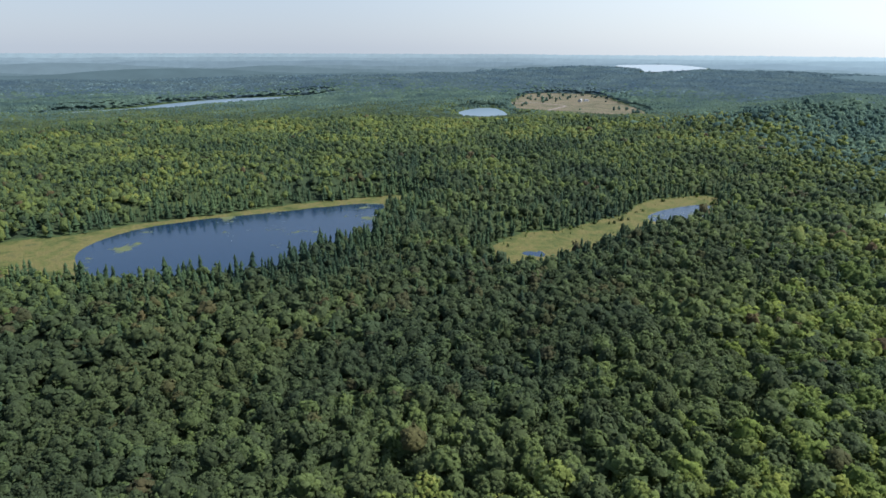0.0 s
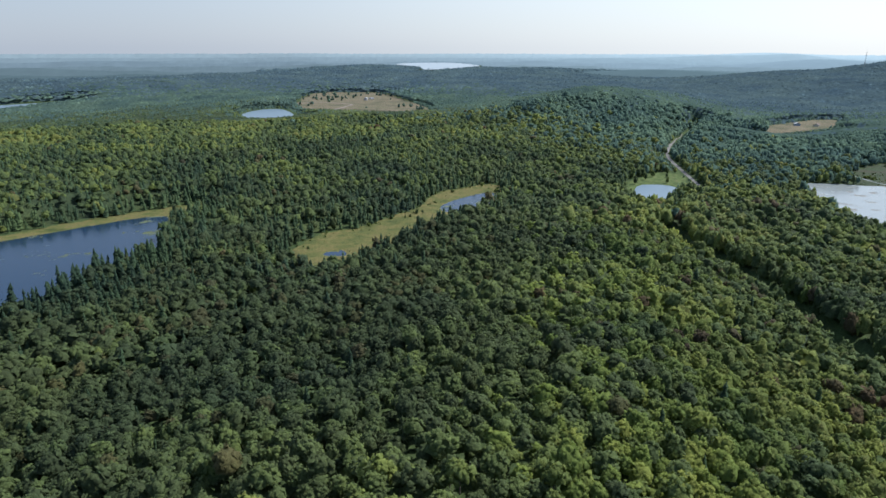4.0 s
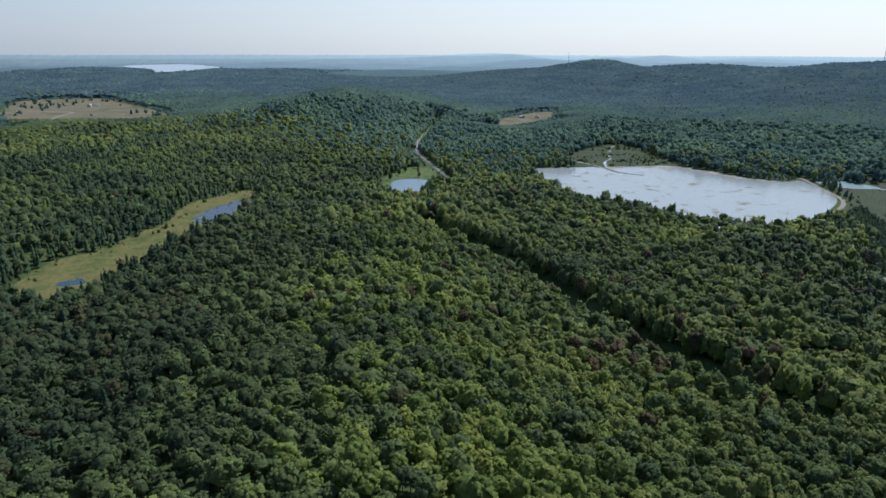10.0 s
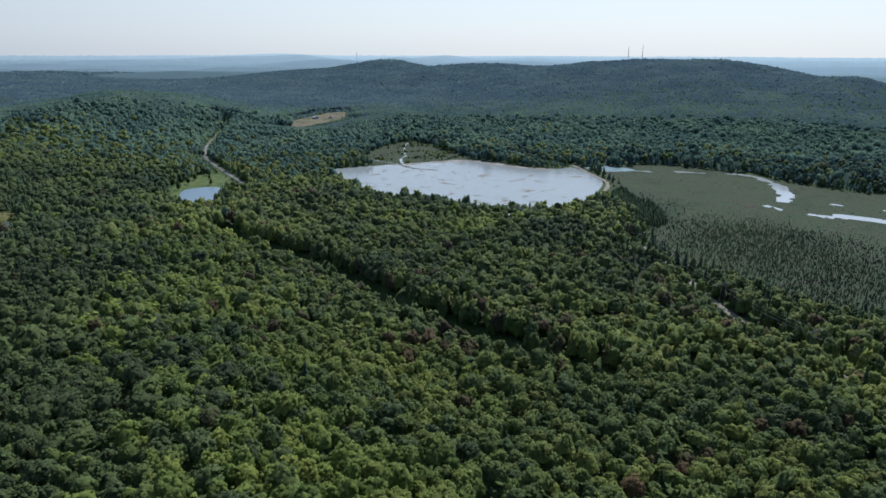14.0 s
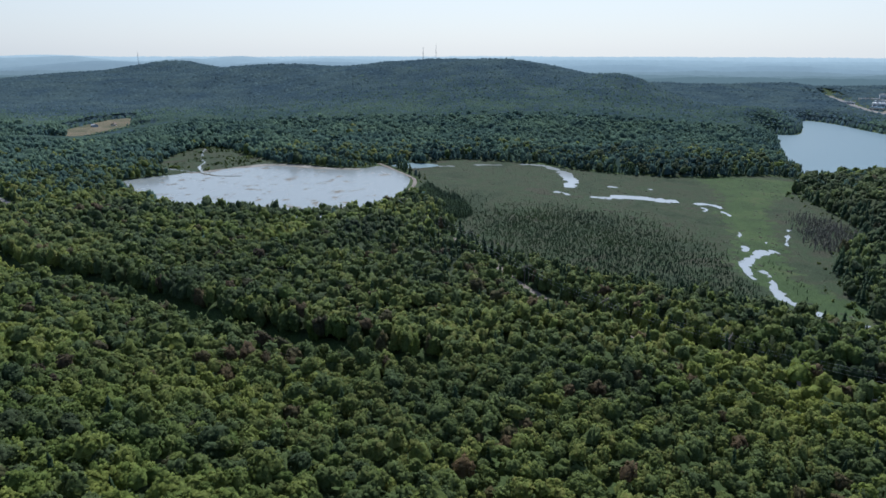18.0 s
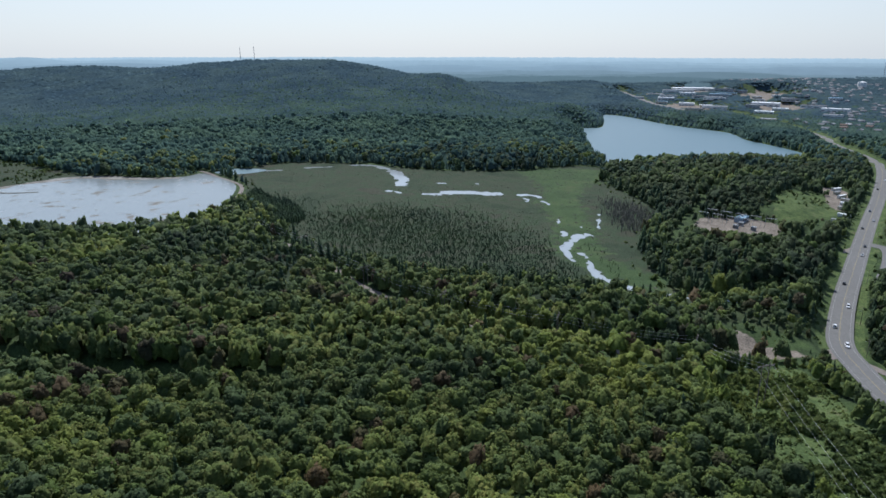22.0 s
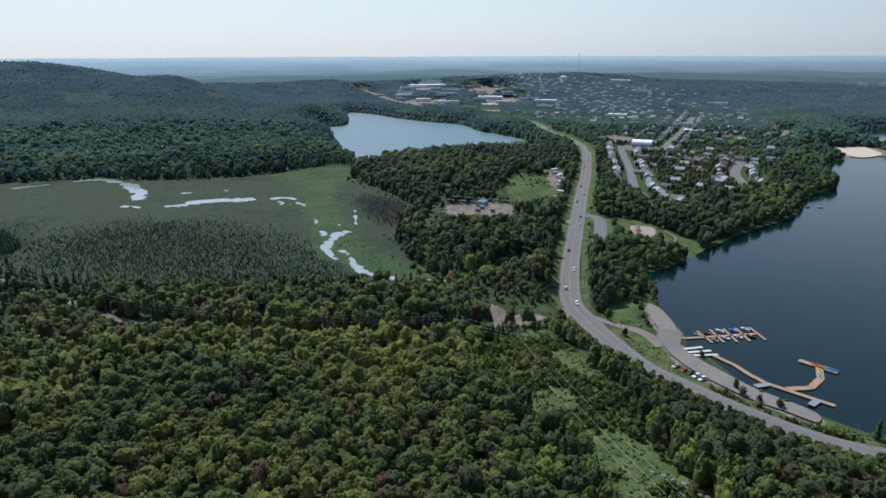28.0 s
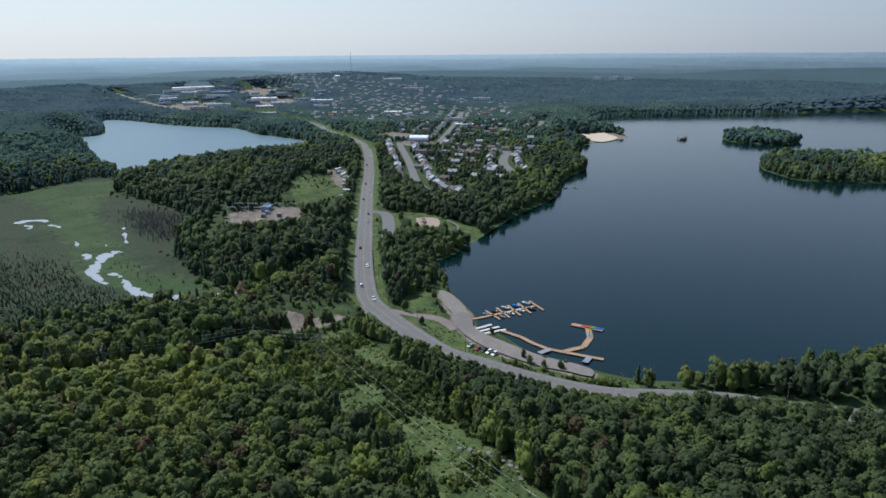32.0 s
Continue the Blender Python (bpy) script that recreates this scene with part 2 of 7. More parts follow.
def vnoise(x, y, size, seed=0, octaves=3):
    """Smooth noise from -1 to 1 with bumps about size metres wide."""
    total, amp, norm = 0.0, 1.0, 0.0
    for o in range(octaves):
        u, v = x / size * 2 ** o, y / size * 2 ** o
        iu, iv = np.floor(u), np.floor(v)
        fu, fv = u - iu, v - iv
        fu, fv = fu * fu * (3 - 2 * fu), fv * fv * (3 - 2 * fv)
        s = seed + 17 * o
        low = lattice(iu, iv, s) * (1 - fu) + lattice(iu + 1, iv, s) * fu
        high = lattice(iu, iv + 1, s) * (1 - fu) + lattice(iu + 1, iv + 1, s) * fu
        total = total + amp * (low * (1 - fv) + high * fv)
        norm, amp = norm + amp, amp * 0.5
    return 2 * total / norm - 1


def to_line(line, x, y, closed=False, reach=80.0):
    """Distance to a line; for a closed one, minus inside."""
    x, y = np.asarray(x, float), np.asarray(y, float)
    out = np.full(x.shape, 1e4)
    lo, hi = line.min(0) - reach, line.max(0) + reach
    near = (x > lo[0]) & (x < hi[0]) & (y > lo[1]) & (y < hi[1])
    px, py = x[near], y[near]
    best, inside = np.full(px.shape, 1e8), np.zeros(px.shape, bool)
    ends = np.roll(line, -1, 0) if closed else line[1:]
    for (ax, ay), (bx, by) in zip(line, ends):
        dx, dy = bx - ax, by - ay
        t = np.clip(((px - ax) * dx + (py - ay) * dy) / (dx * dx + dy * dy + 1e-9), 0, 1)
        best = np.minimum(best, (px - ax - t * dx) ** 2 + (py - ay - t * dy) ** 2)
        if closed and abs(dy) > 1e-9:
            inside ^= ((ay > py) != (by > py)) & (px < dx * (py - ay) / dy + ax)
    best = np.sqrt(best)
    out[near] = np.where(inside, -best, best) if closed else best
    return out


# name: level, outline
WATERS = {
    "lake": (0.0, [(348, -293), (346, -308), (367, -361), (391, -421), (406, -469), (425, -531), (477, -610), (510, -699), (593, -780), (648, -905), (640, -990), (788, -1110), (850, -1190), (860, -1290), (777, -1400), (614, -1620), (480, -1830), (200, -2000), (-200, -1900), (-300, -1400), (-160, -800), (-60, -520), (20, -410), (74, -356), (100, -309), (116, -283), (128, -265), (145, -249), (165, -241), (180, -238), (200, -233), (226, -237), (236, -232), (253, -245), (288, -259), (306, -270), (340, -286)]),
    "second_lake": (0.0, [(938, -539), (998, -558), (1097, -550), (1154, -540), (1266, -552), (1355, -507), (1443, -475), (1579, -446), (1637, -403), (1481, -363), (1363, -330), (1342, -300), (1337, -277), (1221, -264), (1061, -240), (976, -235), (924, -233), (862, -222), (905, -296), (918, -383), (915, -500), (957, -552)]),
    "weedy_pond": (3.0, [(612, 555), (678, 525), (725, 493), (774, 460), (786, 413), (774, 357), (785, 315), (805, 302), (756, 254), (710, 232), (630, 222), (565, 230), (530, 255), (520, 296), (528, 344), (512, 387), (534, 445)]),
    "marsh_pool": (3.0, [(816, 290), (840, 268), (829, 231), (806, 248), (798, 268)]),
    "lily_lake": (5.0, [(-270, 455), (-258, 511), (-216, 548), (-163, 574), (-120, 596), (-80, 614), (-58, 612), (-57, 561), (-60, 500), (-75, 470), (-105, 440), (-112, 410), (-134, 396), (-181, 392), (-235, 405)]),
    "narrow_lake": (8.0, [(-860, 1470), (-754, 1600), (-720, 1735), (-649, 1875), (-582, 1945), (-412, 2050), (-430, 1990), (-540, 1850), (-630, 1670), (-655, 1580), (-727, 1510), (-800, 1440)]),
    "farm_pond": (11.5, [(36, 1500), (75, 1592), (116, 1611), (132, 1572), (140, 1483), (137, 1407), (100, 1365), (50, 1400)]),
    "marsh_pond": (6.0, [(189, 572), (217, 596), (258, 613), (242, 572), (198, 546), (182, 552)]),
    "marsh_puddle": (6.0, [(58, 455), (63, 459), (68, 457), (73, 459), (76, 452), (72, 449), (74, 445), (68, 446), (64, 448), (61, 446)]),
    "small_pond": (5.0, [(418, 591), (443, 600), (461, 578), (425, 543), (390, 510), (386, 541)]),
    "far_lake": (70.0, [(863, 3363), (991, 3623), (1252, 3677), (1186, 3026), (974, 2656), (832, 2531), (761, 2521), (794, 2679), (842, 2895)]),
}
OUTLINES = {name: (level, smooth(points)) for name, (level, points) in WATERS.items()}
ISLANDS = [smooth(p) for p in (
    [(380, -925), (350, -850), (327, -828), (283, -803), (244, -825), (205, -870), (170, -960), (200, -1020), (290, -1030), (350, -985)],
    [(530, -1109), (486, -1058), (422, -1075), (415, -1130), (429, -1175), (485, -1195), (533, -1165)],
)]
# streams of the marsh: half-width, line
UPPER_STREAMS = [
    (3.6, [(807, 279), (825, 240), (838, 205), (851, 176), (860, 151), (872, 126), (873, 105)]),
    (6.5, [(873, 105), (860, 88), (834, 70), (800, 56), (764, 49), (731, 46)]),
    (3.2, [(706, 63), (692, 43), (688, 24), (684, 8)]),
    (7.5, [(684, 8), (694, -9), (696, -25), (691, -41), (688, -58)]),
    (4.0, [(688, -58), (687, -72), (684, -86), (679, -96), (668, -104)]),
    (1.8, [(655, -100), (644, -107), (634, -104)]),
    (1.6, [(668, -84), (656, -90), (650, -84)]),
    (2.0, [(748, 8), (742, -20), (744, -42)]),
]
LOWER_STREAMS = [
    (5.0, [(525, -125), (521, -116), (511, -108), (500, -101), (490, -97)]),
    (3.6, [(490, -97), (480, -95), (470, -95), (462, -95), (452, -98)]),
    (2.6, [(474, -105), (464, -108), (454, -107), (443, -107), (434, -106)]),
    (4.4, [(434, -106), (422, -107), (411, -112), (402, -117), (394, -123)]),
    (2.6, [(394, -123), (390, -130), (386, -137), (381, -148), (377, -158), (373, -170), (374, -190), (382, -215)]),
    (1.3, [(598, -149), (583, -144), (566, -141), (555, -137), (543, -135)]),
    (1.8, [(582, -104), (572, -106), (562, -102)]),
    (1.5, [(552, -121), (544, -119), (538, -112)]),
    (1.8, [(536, -102), (528, -104), (520, -99)]),
]
STREAMS = [(2.2, w, smooth(p, 10, False)) for w, p in UPPER_STREAMS + LOWER_STREAMS]
# roads: half-width, height, line
ROADS = {
    "highway": (6.6, 4.0, [(2200, -700), (1500, -720), (1200, -690), (1061, -643), (935, -614), (837, -573), (678, -467), (566, -386), (485, -328), (423, -284), (375, -250), (334, -223), (306, -207), (281, -201), (256, -197), (224, -194), (201, -199), (175, -206), (145, -219), (124, -238), (105, -255), (90, -264), (70, -277), (40, -300), (-40, -360)]),
    "valley_road": (2.3, 6.0, [(478, 556), (494, 587), (530, 659), (581, 754), (650, 841), (713, 905), (796, 984), (836, 1003)]),
    "bog_road": (2.8, 4.8, [(520, 160), (460, 99), (400, 59), (378, 41), (357, 19), (340, -4), (325, -25), (314, -50), (303, -76), (294, -98), (290, -130), (291, -150)]),
    "town_street": (5.0, 4.0, [(835, -640), (824, -629), (675, -531), (564, -455), (503, -433), (480, -432)]),
    "hill_street": (6.0, 7.0, [(760, -652), (772, -664), (856, -757), (963, -874), (1145, -1062)]),
    "beach_street": (6.0, 6.0, [(778, -892), (825, -970), (887, -1051)]),
    "shore_street": (6.0, 5.0, [(525, -572), (533, -579), (589, -621), (649, -691)]),
    "cross_street": (4.0, 6.0, [(840, -640), (790, -655), (730, -660), (649, -691), (620, -705)]),
    "mill_road": (11.0, 12.0, [(2471, -657), (2130, -615), (1823, -585), (1640, -600)]),
    "market_road": (8.0, 10.0, [(1330, -640), (1459, -714), (1600, -800), (1728, -937)]),
    "quarry_road": (10.0, 14.0, [(2300, -1060), (2000, -960), (1800, -860), (1700, -800)]),
    "trailer_lane": (3.2, 5.0, [(700, -440), (688, -424), (639, -400), (585, -365), (551, -340), (510, -305), (478, -270), (470, -300), (481, -322)]),
    "park_drive": (5.5, 3.4, [(490, -338), (480, -344), (463, -337), (430, -314), (404, -293)]),
    "farm_track": (4.0, 12.4, [(199, 1444), (245, 1541), (285, 1619), (308, 1669), (280, 1720), (227, 1772), (178, 1732)]),
    "launch_drive": (3.4, 1.5, [(290, -203), (278, -213), (262, -224), (244, -222)]),
    "sandlot_drive": (5.0, 4.3, [(308, -152), (300, -160), (293, -174), (294, -188), (298, -203)]),
}
DIRT = ("bog_road", "farm_track", "trailer_lane", "launch_drive", "sandlot_drive", "quarry_road")
ROADS = {name: (w, z, smooth(p, 6, False)) for name, (w, z, p) in ROADS.items()}
CUT = smooth([(335, 426), (317, 376), (303, 306), (293, 254), (280, 221), (268, 195), (266, 169), (258, 140), (251, 111), (248, 77)], 6, False)
BERM = smooth([(820, 312), (784, 278), (746, 245), (712, 226), (655, 216), (591, 218), (550, 224)], 6, False)
RIDES = [smooth([(474, -174), (556, -217), (615, -254), (686, -298), (833, -408)], 6, False), smooth([(568, -291), (595, -317), (666, -369), (732, -427)], 6, False)]
BOG = smooth([(584, 116), (480, 106), (420, 45), (402, -10), (389, -82), (420, -98), (472, -93), (540, -62), (582, -21), (618, 31), (619, 85)])
BOG_CLUMP = smooth([(690, 205), (652, 180), (633, 157), (595, 137), (568, 132), (566, 152), (608, 187), (650, 208)])
# open ground: outlines
MARSH = smooth([(802, 262), (876, 236), (892, 158), (832, 1), (832, -97), (870, -206), (760, -190), (650, -205), (575, -200), (525, -168), (470, -152), (405, -150), (372, -160), (366, -135), (392, -85), (420, -4), (440, 50), (473, 101), (574, 156), (652, 205), (730, 225)])
REEDS = smooth([(831, -104), (843, -158), (834, -204), (785, -195), (688, -145), (584, -132), (513, -126), (463, -120), (422, -142), (400, -159), (386, -192), (371, -189), (387, -137), (409, -113), (455, -100), (494, -92), (563, -106), (632, -102), (720, -115)])
DEAD_STAND = smooth([(655, -172), (600, -200), (560, -192), (530, -165), (560, -158), (610, -160)])
GREEN_MARSH = smooth([(32, 451), (62, 504), (97, 517), (137, 547), (169, 576), (194, 617), (226, 638), (275, 648), (265, 604), (240, 560), (191, 525), (156, 500), (132, 478), (90, 440), (69, 412), (45, 412)])
SHORE_FEN = smooth([(-345, 468), (-306, 492), (-286, 506), (-261, 532), (-197, 571), (-134, 613), (-82, 636), (-25, 657), (-44, 605), (-54, 571), (-79, 467), (-176, 385), (-255, 391), (-310, 405)])
FLATS = smooth([(699, 572), (777, 613), (869, 630), (887, 595), (835, 521), (791, 452), (745, 463), (675, 465), (661, 503)])
FARM = smooth([(172, 1640), (228, 1983), (301, 2140), (474, 2099), (476, 1825), (460, 1496), (399, 1375), (308, 1392), (235, 1480)])
FIELD = smooth([(901, 913), (1000, 956), (1131, 980), (1029, 886), (908, 853), (858, 855)])
POND_LAWN = smooth([(410, 600), (481, 652), (512, 640), (480, 585), (433, 545), (390, 506), (378, 536)])
LAUNCH = smooth([(296, -254), (288, -257), (272, -252), (250, -241), (236, -231), (210, -231), (190, -233), (172, -239), (163, -239), (160, -232), (172, -227), (186, -221), (213, -217), (234, -219), (252, -226), (262, -234), (278, -241)])
LAUNCH_LAWN = smooth([(300, -222), (284, -214), (256, -208), (228, -205), (196, -212), (170, -222), (140, -236), (150, -244), (184, -228), (230, -220), (280, -234), (300, -250)])
CORRIDOR = smooth([(265, -136), (270, -162), (245, -162), (221, -160), (176, -151), (144, -140), (110, -133), (70, -125), (70, -105), (110, -98), (133, -105), (155, -113), (178, -113), (196, -112), (214, -111), (235, -111), (249, -124)])
SANDLOT = smooth([(313, -147), (308, -160), (300, -161), (288, -173), (281, -173), (286, -162), (296, -147), (305, -143)])
SUBSTATION = smooth([(571, -236), (547, -293), (498, -261), (516, -217)], 2)
SUBFIELD = smooth([(649, -346), (671, -400), (583, -365), (545, -298), (590, -310)])
PARK = smooth([(476, -350), (462, -372), (415, -375), (378, -374), (359, -347), (396, -331), (411, -307), (450, -325)])
BEACH = smooth([(720, -950), (707, -1010), (640, -995), (640, -900), (680, -900)])
LOTS = {
    "arena_lot": (5.0, [(815, -628), (850, -655), (800, -676), (770, -650)]),
    "arena_yard": (5.0, [(905, -640), (960, -690), (930, -725), (860, -690)]),
    "school_lot": (6.0, [(858, -800), (880, -830), (850, -845), (820, -815)]),
    "market_lot": (10.0, [(1660, -800), (1790, -830), (1840, -930), (1740, -960), (1650, -880)]),
    "depot_lot": (11.0, [(1700, -600), (1820, -620), (1850, -720), (1720, -740), (1660, -660)]),
    "quarry": (14.0, [(1950, -900), (2200, -980), (2300, -1120), (2080, -1120), (1930, -1010)]),
    "mill_lot": (13.0, [(2150, -800), (2500, -870), (2560, -1010), (2250, -940)]),
    "trailer_lot": (5.0, [(700, -436), (672, -432), (600, -390), (612, -378), (670, -404), (706, -420)]),
}
LOTS = {name: (level, smooth(p, 3)) for name, (level, p) in LOTS.items()}
COMMERCE = smooth([(1728, -519), (2213, -597), (2573, -895), (2448, -1042), (1984, -1139), (1571, -985), (1462, -824), (1339, -624), (1434, -566)])
SCHOOL_FIELD = smooth([(800, -800), (850, -870), (870, -930), (800, -850), (765, -790)], 3)
TOWN = smooth([(720, -520), (560, -440), (480, -425), (470, -470), (505, -560), (560, -660), (660, -790), (760, -920), (1000, -1150), (1500, -1500), (2400, -1600), (2900, -1000), (2700, -620), (2000, -560), (1650, -560), (1300, -640), (1000, -640)])


def step(a, b, v):
    t = np.clip((v - a) / (b - a), 0, 1)
    return t * t * (3 - 2 * t)


def hill(x, y, cx, cy, height, rx, ry=None, turn=0.0):
    c, s = math.cos(radians(turn)), math.sin(radians(turn))
    u, v = ((x - cx) * c + (y - cy) * s) / rx, (-(x - cx) * s + (y - cy) * c) / (ry or rx)
    return height * np.exp(-u * u - v * v)


def land(x, y):
    """Height of the ground."""
    x, y = np.asarray(x, float), np.asarray(y, float)
    d = np.hypot(x, y)
    # the wooded ridge under the drone runs off along a bearing of 30 degrees
    along, across = x * 0.5 + y * 0.866, x * 0.866 - y * 0.5
    ridge = 31 * np.exp(-np.square(across / np.where(across > 0, 95, 125))) * np.exp(-np.square(np.maximum(along, 0) / 430)) * np.exp(-np.square(np.minimum(along, 0) / 160))
    near = 7 + 20 * np.exp(-np.square(d / 260)) + ridge + vnoise(x, y, 130, 3) * 5 * np.exp(-np.square(d / 900))
    far = 26 * step(2300, 4700, d)
    far = far + (vnoise(x, y, 700, 5) * 26 + 10) * step(900, 2400, d) * (1 - 0.75 * step(2500, 3100, d))
    hills = (hill(x, y, 2080, 1555, 48, 210, 170, 36) + hill(x, y, 1990, 1160, 42, 340, 260) + hill(x, y, 1900, 1780, 48, 420, 330) + hill(x, y, 1870, 500, 62, 420, 330) + hill(x, y, 1790, 190, 52, 380, 260)
             + hill(x, y, 1640, -10, 50, 210, 120) + hill(x, y, 2000, 800, 34, 420) + hill(x, y, 1425, -262, 20, 110, 80) + hill(x, y, 730, 1170, 50, 260, 200, 30)
             + hill(x, y, 850, -60, 6, 120) + hill(x, y, -150, 900, 14, 300) + hill(x, y, 640, -300, 7, 120)
             + hill(x, y, -330, 2350, 30, 420, 260) + hill(x, y, 2500, -1500, 24, 700) + hill(x, y, 2050, -1290, 30, 520, 380) + hill(x, y, 870, 2780, 60, 800, 780))
    hills = hills + 12 * vnoise(x, y, 280, 77) * step(850, 1150, d) * (1 - step(2300, 2700, d))
    z = near + far + hills - 60 * step(3000, 3500, d) * step(1250, 1600, np.hypot(x - 930, y - 2950))
    # flat ground and roads
    for line, level, soft in ((FARM, 12.3, 110.0), (MARSH, 2.3, 60.0), (FLATS, 3.4, 40.0), (GREEN_MARSH, 6.4, 40.0), (SHORE_FEN, 5.4, 40.0), (LAUNCH_LAWN, 1.7, 14.0), (LAUNCH, 1.25, 12.0), (SUBSTATION, 6.0, 40.0), (PARK, 3.0, 30.0), (BEACH, 0.8, 25.0), (POND_LAWN, 5.8, 25.0), (SCHOOL_FIELD, 6.0, 30.0), *((line, level, 40.0) for level, line in LOTS.values())):
        w = 1 - step(0, soft, to_line(line, x, y, True))
        z = z * (1 - w) + level * w
    for name in [*list(ROADS)[1:], "highway"]:
        half, level, line = ROADS[name]
        if name in ("launch_drive", "sandlot_drive"):
            continue
        w = 1 - step(half + 1.5, half + (14 if name == "highway" else 28), to_line(line, x, y))
        z = z * (1 - w) + level * w
    z = z - 8 * (1 - step(4, 13, to_line(CUT, x, y)))
    w = 1 - step(2, 10, to_line(BERM, x, y))
    z = z * (1 - w) + 4.2 * w
    depth, wet = {}, np.full(x.shape, 1e4)
    for name, (level, line) in OUTLINES.items():
        s = to_line(line, x, y, True, 320.0)
        if name == "lake":
            for island in ISLANDS:
                s = np.maximum(s, -to_line(island, x, y, True, 1500.0))
        depth[name] = s
        wet = np.minimum(wet, s)
        w = step(0, 70 if level < 50 else 300, s)
        z = np.where((s > 0) & (s < 300), np.minimum(z, level + np.clip(s * 0.12, 0, 0.5) + np.maximum(z - level - 0.5, 0) * w), z)
    for name, (level, line) in OUTLINES.items():
        s = depth[name]
        z = np.where((s > 0) & (s < 12) & (wet > 0), np.maximum(z, level + np.clip(s * 0.12, 0, 0.5)), z)
        z = np.where(s <= 0, level + np.maximum(s * 0.12, -2.5), z)
    for level, half, line in STREAMS:
        s = to_line(line, x, y) + vnoise(x, y, 24, 9) * half * 0.7 - half
        z = np.where(s < 12, np.minimum(z, level + np.clip(s * 0.12, -1.0, 0.8)), z)
    return z


def mesh_from(name, verts, faces, material=None, smooth_faces=False, hue=None):
    """A mesh from numpy arrays; all faces have the same number of corners."""
    me = bpy.data.meshes.new(name)
    verts, faces = np.asarray(verts, np.float32), np.asarray(faces, np.int32)
    n = faces.shape[1]
    me.vertices.add(len(verts))
    me.vertices.foreach_set("co", verts.ravel())
    me.loops.add(faces.size)
    me.loops.foreach_set("vertex_index", faces.ravel())
    me.polygons.add(len(faces))
    me.polygons.foreach_set("loop_start", np.arange(0, faces.size, n, dtype=np.int32))
    me.polygons.foreach_set("loop_total", np.full(len(faces), n, np.int32))
    me.update(calc_edges=True)
    if smooth_faces:
        me.polygons.foreach_set("use_smooth", np.ones(len(faces), bool))
    if hue is not None:
        me.attributes.new("hue", "FLOAT", "POINT").data.foreach_set("value", np.asarray(hue, np.float32))
    if material:
        me.materials.append(material)
    return me


